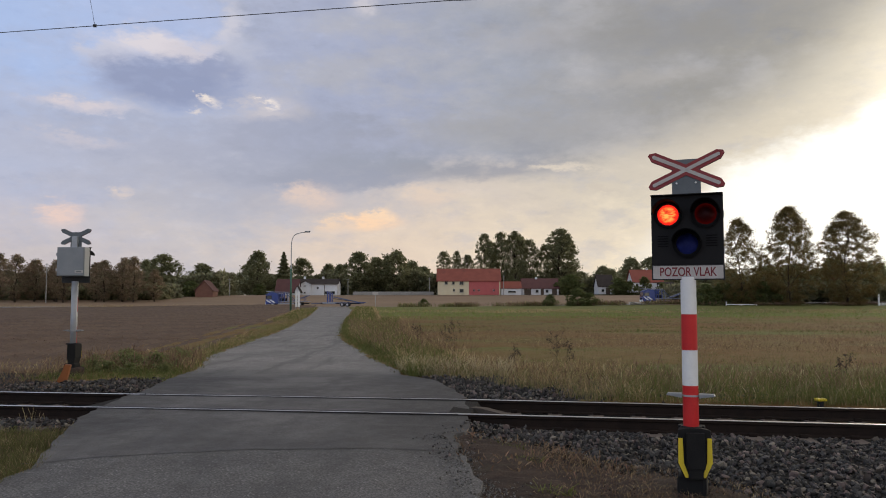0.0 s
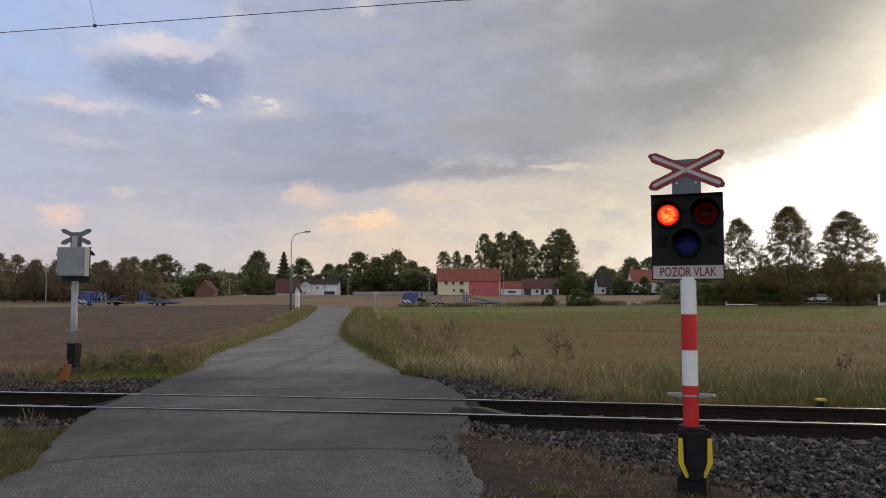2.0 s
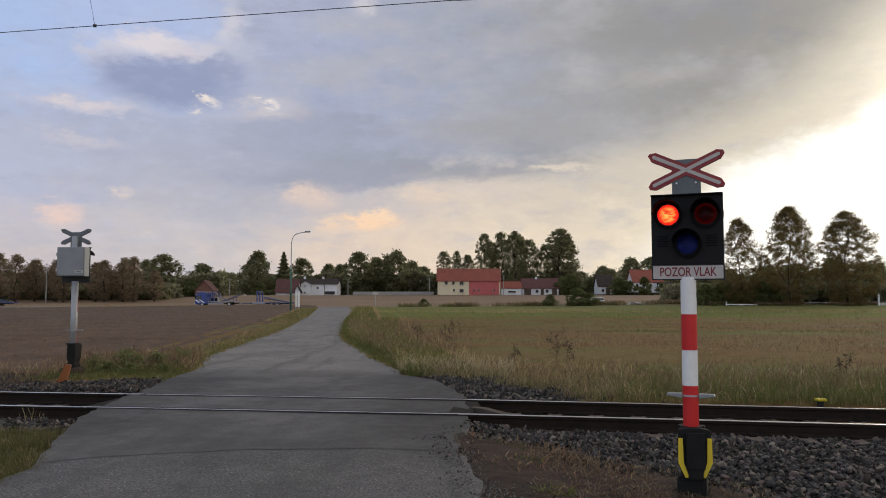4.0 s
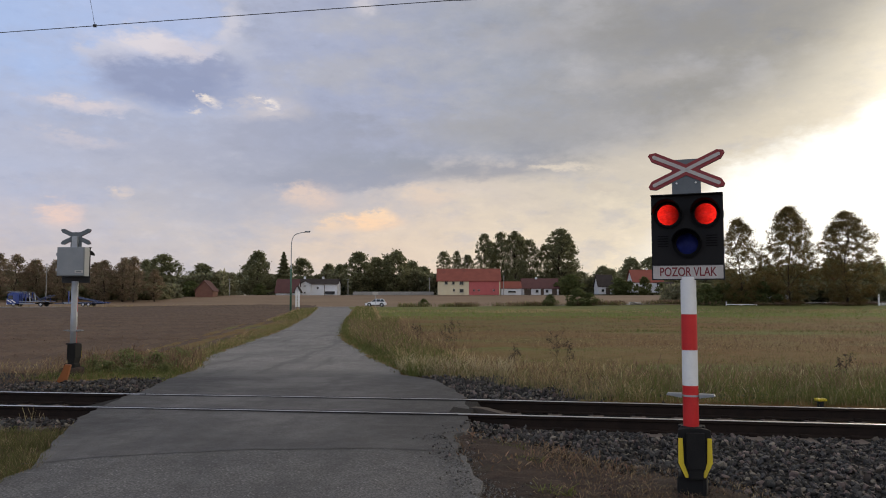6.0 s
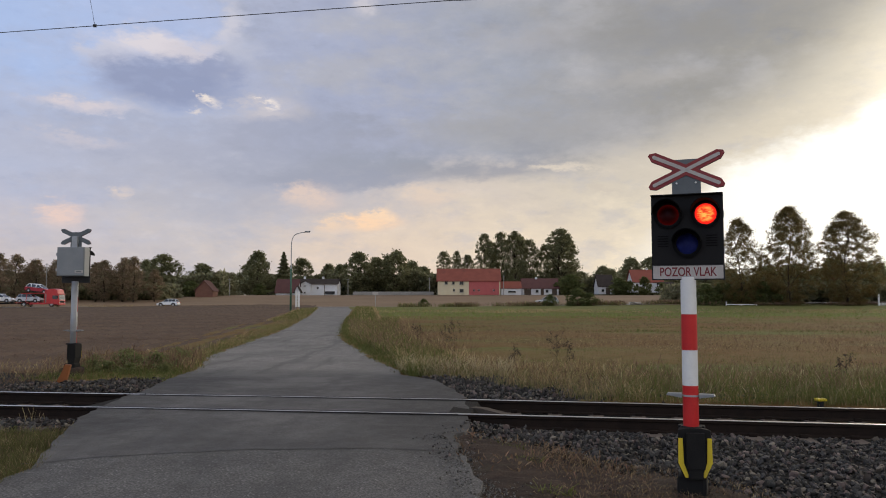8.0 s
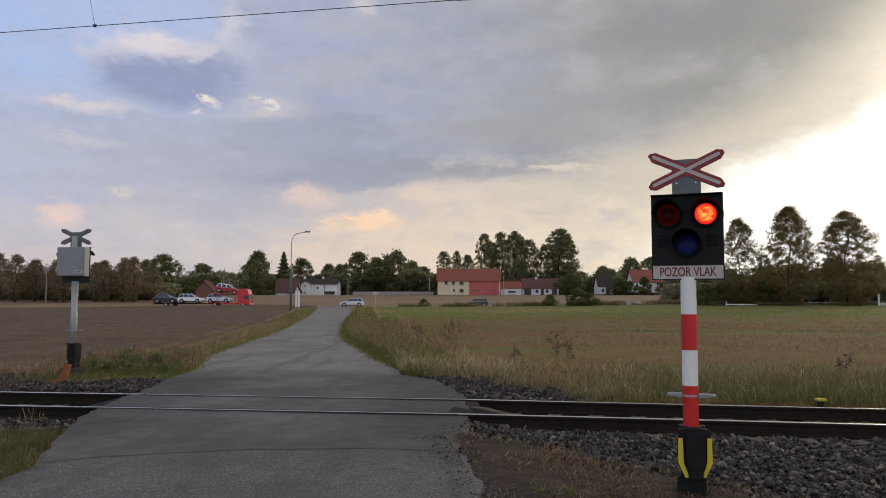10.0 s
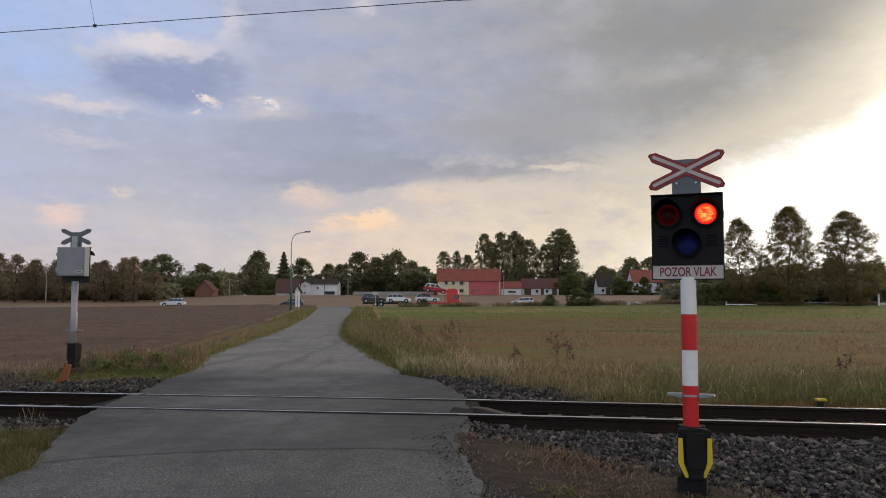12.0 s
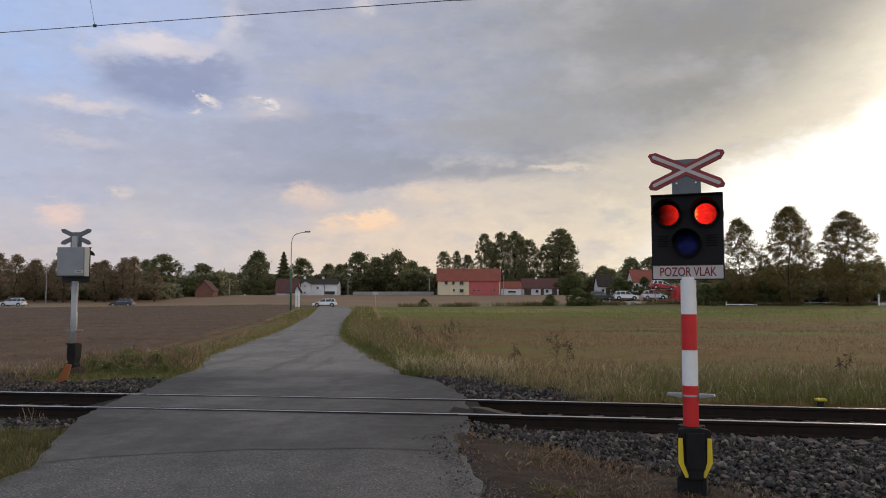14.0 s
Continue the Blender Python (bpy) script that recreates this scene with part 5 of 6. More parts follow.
# village trees' dark green is lightened in its colour to stand in for haze
LEAF_DARK = leaf_material("dark_green_leaves", (0.15, 0.155, 0.08), (0.28, 0.275, 0.15))
# woods' leaves: haze painted in as a paler, greyer green
LEAF_HAZED = leaf_material("haze_paled_leaves", (0.18, 0.185, 0.11), (0.31, 0.3, 0.18))
LEAF_MID = leaf_material("green_leaves", (0.1, 0.12, 0.045), (0.16, 0.175, 0.075))
LEAF_BROWN = leaf_material("browned_leaves", (0.19, 0.18, 0.11), (0.37, 0.26, 0.18))
LEAF_WEED = leaf_material("weed_leaves", (0.15, 0.175, 0.07), (0.26, 0.27, 0.12))
LEAF_OLIVE = leaf_material("olive_leaves", (0.13, 0.11, 0.048), (0.25, 0.18, 0.076))


def grow(seed, height, width, bottom=0.2, fullest=0.45, clumps=90, per=60, clump=1.0, leaf=0.3, trunk=0.3, limbs=26, sharp=0.7):
    """Tapered trunk, limbs reaching out to leaf clumps, and the clumps spread through an uneven ovoid crown."""
    r = np.random.default_rng(seed)
    tv, tf = [], []

    def limb(p, q, r0, r1, n=5):
        p, q = np.array(p, float), np.array(q, float)
        d = (q - p) / max(np.linalg.norm(q - p), 1e-6)
        ax = np.cross(d, (0.31, 0.77, 0.2))
        ax /= np.linalg.norm(ax)
        ay = np.cross(d, ax)
        b = len(tv)
        for c, rr in ((p, r0), (q, r1)):
            for i in range(n):
                a = 2 * math.pi * i / n
                tv.append(tuple(c + (ax * math.cos(a) + ay * math.sin(a)) * rr))
        for i in range(n):
            tf.append((b + i, b + (i + 1) % n, b + n + (i + 1) % n, b + n + i))

    spine = [np.zeros(3)]
    for i in range(1, 6):
        spine.append(np.array((r.normal(0, 0.012) * height * i ** 0.5, r.normal(0, 0.012) * height * i ** 0.5, height * 0.9 * i / 5)))
    for i in range(5):
        limb(spine[i], spine[i + 1], trunk * (1 - i / 5.2), trunk * (1 - (i + 1) / 5.2), 7)
    # envelope radius against height, with lobes
    ph = r.uniform(0, 2 * math.pi, 6)

    def radius(u, a):
        x = u / fullest if u < fullest else (1 - u) / (1 - fullest)
        lobes = 1 + 0.16 * math.sin(2 * a + ph[0] + 3 * u) + 0.14 * math.sin(3 * a + ph[1] - 7 * u) + 0.1 * math.sin(5 * a + ph[2] + 13 * u)
        return width / 2 * max(x, 0.02) ** sharp * lobes

    C = []
    for i in range(clumps):
        u, a = r.random() ** 0.9, r.uniform(0, 2 * math.pi)
        q = radius(u, a) * math.sqrt(r.uniform(0.12, 1.0))
        z = height * (bottom + (1 - bottom) * u) - clump * 0.3 * u
        C.append((q * math.cos(a), q * math.sin(a), z))
    C = np.array(C)
    for i in range(min(limbs, clumps)):
        c = C[i]
        z0 = max(c[2] - 0.75 * math.hypot(c[0], c[1]) - 0.04 * height, 0.15 * height)
        k = min(z0 / (height * 0.9) * 5, 4.99)
        s = spine[int(k)] + (spine[int(k) + 1] - spine[int(k)]) * (k % 1)
        mid = s + (c - s) * 0.5 + np.array((0, 0, 0.06 * height * r.uniform(-0.3, 1)))
        limb(s, mid, trunk * 0.3, trunk * 0.18)
        limb(mid, c, trunk * 0.18, trunk * 0.05)
    size = r.uniform(0.55, 1.25, clumps) * clump
    c = np.repeat(C, per, 0) + np.clip(r.normal(0, 0.5, (clumps * per, 3)), -1, 1) * np.repeat(size, per)[:, None] * np.array((1, 1, 0.7))
    n = len(c)
    u = r.normal(size=(n, 3))
    u /= np.linalg.norm(u, axis=1)[:, None]
    w = np.cross(u, r.normal(size=(n, 3)))
    w /= np.linalg.norm(w, axis=1)[:, None]
    s = (leaf * r.uniform(0.5, 1.2, n))[:, None]
    V = np.stack([c - u * s, c + w * s * 0.6, c + u * s, c - w * s * 0.6], 1).reshape(-1, 3)
    F = np.arange(n * 4).reshape(-1, 4)
    return tv, tf, V.tolist(), F.tolist()


def tree(name, label, seed, leafmat, m, category="tree", group="", **kw):
    t = thing(name, label, category, m, group)
    tv, tf, lv, lf = grow(seed, **kw)
    part("trunk", nb(), BARK, t).data = raw_mesh("trunk", tv, tf, BARK)
    part("crown", nb(), leafmat, t).data = raw_mesh("crown", lv, lf, leafmat)
    return t


def place(x, y, h, base_h, turn, w=1.0, dz=-0.1):
    s = h / base_h
    return pose(x, y, rise(y) + dz, 0, 0, turn) @ Matrix.Diagonal((s * w, s * w, s, 1))


# three limes with thin crowns near the road
LIME = dict(height=20, width=13.0, bottom=0.02, fullest=0.38, clumps=620, per=54, clump=0.8, leaf=0.15, trunk=0.22, limbs=40, sharp=0.5)
tree("lime_tree", "tall lime tree with a thin browning crown", 3, LEAF_OLIVE, place(51.7, 134, 15.8, 20, 20, 0.85), group="limes by the road", **LIME)
tree("lime_tree", "tall lime tree with a thin browning crown", 12, LEAF_OLIVE, place(60.6, 134, 17.8, 20, 100, 0.95), group="limes by the road", **LIME)
tree("lime_tree", "tall lime tree with a thin browning crown", 27, LEAF_OLIVE, place(70.6, 134, 17.0, 20, 200, 1.1), group="limes by the road", **LIME)

# prototypes for the rest
BROWN = dict(height=11, width=7.0, bottom=0.1, fullest=0.42, clumps=130, per=36, clump=0.85, leaf=0.2, trunk=0.22)
POPLAR = dict(height=26, width=13.5, bottom=0.06, fullest=0.55, clumps=340, per=44, clump=1.15, leaf=0.3, trunk=0.4, sharp=0.36, limbs=50)
ROUND = dict(height=14, width=11.5, bottom=0.06, fullest=0.45, clumps=170, per=44, clump=1.2, leaf=0.34, trunk=0.3, sharp=0.52)
BUSH = dict(height=3.2, width=3.6, bottom=0.02, fullest=0.4, clumps=60, per=46, clump=0.55, leaf=0.15, trunk=0.06)


def stand(name, label, seeds, leafmat, spots, kw, group):
    """A few grown shapes, set out again and again with their own size and turn."""
    protos = []
    for i, (x, y, h, w) in enumerate(spots):
        if i < len(seeds):
            protos.append(tree(name, label, seeds[i], leafmat, place(x, y, h, kw["height"], 40 * i, w), group=group, **kw))
        else:
            first = protos[i % len(protos)]
            undo = Matrix.Diagonal((*(1 / s for s in first.scale), 1))
            copy_thing(first, place(x, y, h, kw["height"], 67 * i % 360, w) @ undo)


stand("chestnut_tree", "browning roadside tree with a full rounded crown", (5, 8, 14), LEAF_BROWN,
      [(-103, 185, 11.6, 1.1), (-96, 190, 9.8, 1.1), (-91, 184, 10.4, 1.0), (-82, 186, 10.2, 1.1), (-87, 196, 10, 1.2), (-79, 190, 10.8, 1.0), (-74.5, 185, 11.0, 1.0),
       (-99, 205, 10, 1.3), (-110, 190, 12, 1.1), (-92, 203, 9, 1.3), (-84, 205, 10.5, 1.2), (-106, 199, 10, 1.2), (-118, 188, 12, 1.1), (-100, 188, 10.6, 1.2), (-94, 187, 10.2, 1.1), (-78, 187, 9.8, 1.2), (-70.5, 188, 8.2, 1.1), (-85, 188, 9.6, 1.1)], BROWN, "browning roadside trees")
stand("poplar_tree", "tall dark poplar behind the houses", (21, 22, 33), LEAF_DARK,
      [(15.8, 292, 23.5, 0.62), (22.6, 296, 24.4, 0.72), (27.4, 290, 24.2, 0.76), (33.2, 296, 21.5, 0.8), (44.2, 290, 25.2, 1.0), (47, 297, 23.4, 0.95), (41.0, 300, 20, 1.0), (18.6, 300, 21, 0.6), (30.5, 300, 23, 0.6), (0.3, 300, 17.2, 0.75), (5.3, 300, 17.4, 0.5), (9.6, 300, 15.8, 0.8)], POPLAR, "poplars behind the village")
stand("broadleaf_tree", "dark green broadleaf tree at the village edge", (41, 42, 43, 44), LEAF_DARK,
      [(-86, 235, 12.6, 1.1), (-33, 300, 16.8, 1.0), (-19, 300, 17.5, 1.05), (-65, 270, 15.5, 0.9), (-41.5, 310, 12.5, 1.0), (-26, 306, 15, 1.2), (-13, 310, 14, 1.0), (-49, 330, 13.5, 0.9),
       (-55, 300, 14.5, 0.9), (-73, 290, 12, 1.2), (-96, 250, 11.5, 1.1), (-80, 255, 10.5, 1.2), (-8, 320, 12, 1.2), (52, 310, 11, 1.3), (63, 300, 11.5, 1.2), (71, 290, 14.2, 1.0), (79, 290, 14.5, 1.1), (57, 320, 10, 1.3),
       (70, 205, 7.0, 1.2), (99, 175, 9.4, 1.2), (104, 168, 9.0, 1.0), (90, 200, 9, 1.4), (80, 215, 8, 1.4), (112, 180, 10, 1.2), (57, 152, 7.0, 1.1), (63.5, 150, 8.2, 1.2), (70, 152, 8.6, 1.2), (76.5, 150, 9.6, 1.2), (83.5, 152, 9.0, 1.2)], ROUND, "village trees")
stand("bush", "dense green bush at the roadside", (61, 62, 63), LEAF_MID,
      [(23.8, 136, 3.4, 1.35), (18.9, 136, 2.5, 0.9), (26.0, 136.5, 2.7, 1.1), (45.8, 134, 4.2, 1.2), (49, 134.5, 4.3, 1.2), (52.5, 135, 3.7, 1.2), (56, 135, 4.6, 1.1), (47.4, 136.2, 3.6, 1.2), (54.4, 136.4, 4.0, 1.2), (58, 136.4, 4.2, 1.3),
       (-3.4, 137, 1.7, 1.2), (-73, 222, 4.5, 1.6), (-60, 252, 3.5, 1.6), (56, 246, 5.5, 1.2), (59.5, 246, 4.6, 1.2), (66, 252, 6, 0.8), (41, 246, 6.5, 1.4), (70, 245, 4, 1)], BUSH, "roadside bushes")


WEEDS = dict(height=1.0, width=0.95, bottom=0.02, fullest=0.35, clumps=60, per=26, clump=0.2, leaf=0.05, trunk=0.012, sharp=0.6)
stand("weed_clump", "bushy green weeds at the field edge", (71, 72, 75), LEAF_WEED,
      [(-6.35, 17.2, 0.55, 1.3), (-5.95, 16.5, 0.4, 1.4), (-7.0, 17.4, 0.55, 1.3), (-6.6, 16.3, 0.4, 1.4), (-6.4, 19.0, 0.5, 1.3), (-7.5, 18.2, 0.55, 1.4), (-7.2, 16.6, 0.42, 1.5), (-8.0, 19.6, 0.5, 1.4), (-7.0, 20.4, 0.45, 1.3), (-7.8, 17.2, 0.4, 1.5),
       (-6.7, 18.1, 0.5, 1.4), (-8.3, 18.4, 0.45, 1.4), (-6.0, 17.6, 0.4, 1.3), (-7.4, 21.5, 0.42, 1.4), (-8.6, 21.0, 0.4, 1.5)], WEEDS, "weeds by the far signal")


def spruce(m):
    t = thing("spruce", "dark spruce with a pointed crown", "tree", m)
    r = np.random.default_rng(9)
    part("trunk", tube(nb(), (0, 0, 0), (0, 0, 15), 0.25, 0.04, 7), BARK, t)
    n = 6500
    z = 1.2 + 14.2 * r.random(n) ** 1.25
    a = r.uniform(0, 2 * math.pi, n)
    layer = 0.75 + 0.25 * np.sin(z * 5.0)
    rad = (16.0 - z) * 0.42 * layer * np.sqrt(r.random(n))
    c = np.stack([rad * np.cos(a), rad * np.sin(a), z - rad * 0.25], 1)
    u = np.stack([np.cos(a), np.sin(a), np.full(n, -0.5)], 1) * 0.42
    w = np.stack([-np.sin(a), np.cos(a), r.normal(0, 0.3, n)], 1) * 0.16
    V = np.stack([c - u, c + w, c + u, c - w], 1).reshape(-1, 3)
    part("crown", nb(), LEAF_DARK, t).data = raw_mesh("crown", V.tolist(), np.arange(n * 4).reshape(-1, 4).tolist(), LEAF_DARK)


spruce(pose(-56.5, 272, 2.7))

# woods on the skyline
def woods(name, x0, x1, y, h0, n, seed, label):
    r = np.random.default_rng(seed)
    x = r.uniform(x0, x1, n)
    top = np.array([h0 * (0.72 + 0.3 * noise.fractal(Vector((q * 0.035, seed, 0)), 1, 2, 3) + 0.16 * abs(math.sin(q * 0.19 + seed + 2 * math.sin(q * 0.05)))) for q in x])
    z = top * r.random(n) ** 0.85
    yy = y + r.uniform(0, 18, n) - (z / h0) * 4
    c = np.stack([x, yy, z + rise(y)], 1)
    u = r.normal(size=(n, 3)) * 0.4
    w = np.cross(u, r.normal(size=(n, 3)))
    w *= 0.4 / np.linalg.norm(w, axis=1)[:, None]
    V = np.stack([c - u, c + w, c + u, c - w], 1).reshape(-1, 3)
    ob = new(name, raw_mesh(name, V.tolist(), np.arange(n * 4).reshape(-1, 4).tolist(), LEAF_HAZED))
    tagged(ob, label, "woods", kind="stuff")


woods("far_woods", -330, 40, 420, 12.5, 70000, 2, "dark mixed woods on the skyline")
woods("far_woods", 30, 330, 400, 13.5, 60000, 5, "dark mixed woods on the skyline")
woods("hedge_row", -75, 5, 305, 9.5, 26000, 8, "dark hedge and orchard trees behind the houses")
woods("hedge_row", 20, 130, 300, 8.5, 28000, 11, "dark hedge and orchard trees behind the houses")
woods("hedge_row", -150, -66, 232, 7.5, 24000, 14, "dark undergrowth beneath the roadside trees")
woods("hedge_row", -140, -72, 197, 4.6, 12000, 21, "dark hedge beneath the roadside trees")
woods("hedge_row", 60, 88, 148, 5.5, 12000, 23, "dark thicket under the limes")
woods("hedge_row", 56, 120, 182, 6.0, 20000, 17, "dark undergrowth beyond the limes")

# ---- houses ----
ROOF_RED = surface("red_clay_tiles", (0.2, 0.055, 0.04), (0.27, 0.085, 0.06), 0.6, 8, 0.85, bump=0.3, dirt=(0.14, 0.05, 0.04), depth=0.03)
ROOF_BROWN = surface("dark_brown_tiles", (0.085, 0.035, 0.035), (0.12, 0.055, 0.05), 0.6, 8, 0.85, bump=0.3, depth=0.03)
ROOF_DARK = surface("dark_slates", (0.04, 0.032, 0.03), (0.065, 0.055, 0.05), 0.6, 8, 0.95, bump=0.3, spec=0.1, depth=0.03)
PLASTER_CREAM = surface("cream_plaster", (0.6, 0.53, 0.36), (0.68, 0.6, 0.42), 0.5, 10, 0.9, bump=0.1, dirt=(0.52, 0.46, 0.33), depth=0.01)
PLASTER_PINK = surface("pink_plaster", (0.42, 0.1, 0.1), (0.48, 0.13, 0.125), 0.5, 10, 0.9, bump=0.1, dirt=(0.38, 0.1, 0.1), depth=0.01)
PLASTER_WHITE = surface("white_plaster", (0.6, 0.61, 0.62), (0.7, 0.71, 0.72), 0.5, 10, 0.9, bump=0.1, dirt=(0.52, 0.53, 0.54), depth=0.01)
BRICK = surface("red_brick_wall", (0.16, 0.075, 0.055), (0.22, 0.11, 0.08), 1.2, 10, 0.9, bump=0.3, depth=0.02)
PANE = surface("window_glass", (0.012, 0.014, 0.016), (0.02, 0.022, 0.026), 2, 20, 0.15, bump=0.0, spec=0.3)
FRAME_WHITE = surface("white_window_frame", (0.6, 0.6, 0.58), (0.7, 0.7, 0.68), 3, 20, 0.6, bump=0.0)
WOOD_DARK = surface("dark_boards", (0.06, 0.045, 0.035), (0.1, 0.075, 0.055), 2, 30, 0.85, bump=0.3, depth=0.01)


def house(name, label, x, y, w, d, wall_h, roof_h, wall, roof, windows=(), doors=(), chimneys=(), yaw=0, gable=False, z=None, second=None):
    """Long side to the viewer, or its gable; windows and doors on that side as (u, height, width, height)."""
    z = rise(y) - 0.05 if z is None else z
    t = thing(name, label, "house", pose(x, y, z, 0, 0, yaw))
    bm = nb()
    if gable:
        prism(bm, [(-w / 2, 0), (w / 2, 0), (w / 2, wall_h), (0, wall_h + roof_h), (-w / 2, wall_h)], 0, d)
    else:
        prism(bm, [(0, 0), (d, 0), (d, wall_h), (d / 2, wall_h + roof_h - 0.05), (0, wall_h)], -w / 2, w / 2)
        bmesh.ops.transform(bm, matrix=Matrix(((0, 1, 0, 0), (1, 0, 0, 0), (0, 0, 1, 0), (0, 0, 0, 1))), verts=bm.verts)
        bmesh.ops.recalc_face_normals(bm, faces=bm.faces)
    part("wall", bm, wall, t)
    if second:
        u0, u1, mat = second
        part("wall", box(nb(), ((u0 + u1) / 2, 0.1, wall_h / 2), (u1 - u0, 0.3, wall_h)), mat, t, "pink rendered front")
    bm = nb()
    o = 0.35
    for s in (-1, 1):
        if gable:
            a, b = s * (w / 2 + o), 0
            ya, yb = -o, d + o
            za, zb = wall_h - o * roof_h / (w / 2), wall_h + roof_h
            vs = [bm.verts.new(p) for p in ((a, ya, za), (b, ya, zb), (b, yb, zb), (a, yb, za), (a, ya, za + 0.2), (b, ya, zb + 0.2), (b, yb, zb + 0.2), (a, yb, za + 0.2))]
        else:
            a, b = (-o if s < 0 else d + o), d / 2
            za, zb = wall_h - o * roof_h / (d / 2), wall_h + roof_h
            vs = [bm.verts.new(p) for p in ((-w / 2 - o, a, za), (-w / 2 - o, b, zb), (w / 2 + o, b, zb), (w / 2 + o, a, za), (-w / 2 - o, a, za + 0.2), (-w / 2 - o, b, zb + 0.2), (w / 2 + o, b, zb + 0.2), (w / 2 + o, a, za + 0.2))]
        for q in ((0, 1, 2, 3), (7, 6, 5, 4), (0, 4, 5, 1), (1, 5, 6, 2), (2, 6, 7, 3), (3, 7, 4, 0)):
            bm.faces.new([vs[i] for i in q])
    bmesh.ops.recalc_face_normals(bm, faces=bm.faces)
    top = part("roof", bm, roof, t)
    for u, dd, h in chimneys:
        part("chimney", box(nb(), (u, dd, wall_h + roof_h + h / 2 - 0.5), (0.7, 0.7, h + 0.6), 0.04), wall, top, "plastered chimney")
    front = -0.06 if second else 0.0
    for u, h, ww, hh in windows:
        f = part("window", box(nb(), (u, front - 0.02, h), (ww + 0.06, 0.1, hh + 0.06), 0.01), FRAME_WHITE, t, "white-framed window")
        part("pane", box(nb(), (u, front - 0.07, h), (ww, 0.03, hh)), PANE, f, "dark window pane")
        part("sill", box(nb(), (u, front - 0.12, h - hh / 2 - 0.1), (ww + 0.3, 0.2, 0.06)), CONCRETE, f)
    for u, ww, hh in doors:
        part("door", box(nb(), (u, front - 0.03, hh / 2), (ww, 0.1, hh), 0.02), WOOD_DARK, t, "dark boarded door")
    return t


house("farmhouse", "long cream and pink house with a red tiled roof", 8.1, 240, 19.6, 9, 4.5, 3.7, PLASTER_CREAM, ROOF_RED,
      [(-7.1, 3.75, 0.9, 0.9), (-4.85, 3.75, 0.7, 0.9), (-2.3, 3.7, 1.2, 1.0), (-4.7, 1.5, 0.5, 0.8), (-2.3, 1.35, 1.2, 1.0), (1.6, 1.5, 0.6, 0.4), (3.1, 1.5, 0.6, 0.4), (7.8, 1.5, 0.6, 0.4)], second=(0.0, 9.4, PLASTER_PINK), z=2.72)
house("annex", "low white annex with a red roof", 21.3, 241, 6.2, 6, 2.2, 1.9, PLASTER_WHITE, ROOF_RED, [(0.3, 1.0, 2.4, 0.5)], z=2.72)
house("cottage", "cottage with a brown tiled roof", 31.3, 246, 11.4, 8, 2.2, 3.0, PLASTER_WHITE, ROOF_BROWN, [(-1.2, 1.2, 0.9, 0.9), (2.0, 1.2, 0.9, 0.9)], [(-4.2, 2.2, 1.9), (0.5, 1.0, 1.9), (4.4, 1.6, 2.0)], [(-1.0, 4, 0.8)], z=2.75)
house("white_house", "white two-part house with chimneys", -43.4, 265, 14.0, 8, 3.9, 1.7, PLASTER_WHITE, ROOF_DARK, [(4.4, 0.9, 3.4, 1.0), (0.2, 2.6, 0.6, 0.7)], [(2.5, 0.2, 3.6)], [(-5.0, 4, 1.2), (1.5, 4, 1.2)], z=2.7)
house("white_gable", "white gabled wing with two small windows", -47.2, 263.5, 3.4, 3, 3.9, 0.9, PLASTER_WHITE, ROOF_DARK, [(-0.2, 3.2, 0.7, 0.25), (-0.2, 0.9, 0.6, 0.4)], gable=True, z=2.7)
house("barn", "low barn with a dark red roof and white wall", -52.6, 258, 7.2, 7, 1.4, 4.2, PLASTER_WHITE, ROOF_BROWN, z=2.4)
house("gable_cottage", "small white gabled cottage", -47.8, 252, 1.7, 3, 1.6, 1.6, PLASTER_WHITE, ROOF_DARK, gable=True, z=2.4)
house("brick_shed", "brick shed with a tiled hipped roof", -67.2, 216, 4.9, 5, 2.2, 2.6, BRICK, ROOF_BROWN, z=1.75, gable=True)
house("grey_house", "pale house hidden among trees", -83, 240, 5, 6, 3.4, 2.2, PLASTER_WHITE, ROOF_DARK, [(1.5, 2.2, 1.0, 0.8)], z=2.4)
house("village_house", "white village house with a dark roof", 53.0, 250, 4.8, 7, 2.7, 3.6, PLASTER_WHITE, ROOF_DARK, [(-1.0, 1.2, 0.8, 0.8)], [(0.7, 1.4, 2.0)], z=3.0)
house("village_house", "white village house with an orange-red roof", 70.0, 262, 10.2, 9, 3.6, 4.1, PLASTER_WHITE, ROOF_RED, [(-3.8, 2.4, 0.8, 1.0), (-1.6, 2.4, 0.8, 1.0), (0.8, 2.4, 0.8, 1.0), (3.4, 2.4, 0.8, 1.0)], [(-2.6, 1.0, 2.0)], [(1.0, 5.2, 0.8)], z=3.7)
house("garage", "small white garage beside the village house", 75.5, 258, 4.5, 5, 2.6, 1.2, PLASTER_WHITE, ROOF_DARK, z=3.2)
house("village_house", "house with an orange tiled roof behind trees", 107, 250, 5, 9, 3.4, 4.0, PLASTER_WHITE, ROOF_RED, z=3.2)
house("village_house", "house with an orange tiled roof behind trees", 131, 250, 10, 9, 3.6, 4.0, PLASTER_WHITE, ROOF_RED, z=3.0)

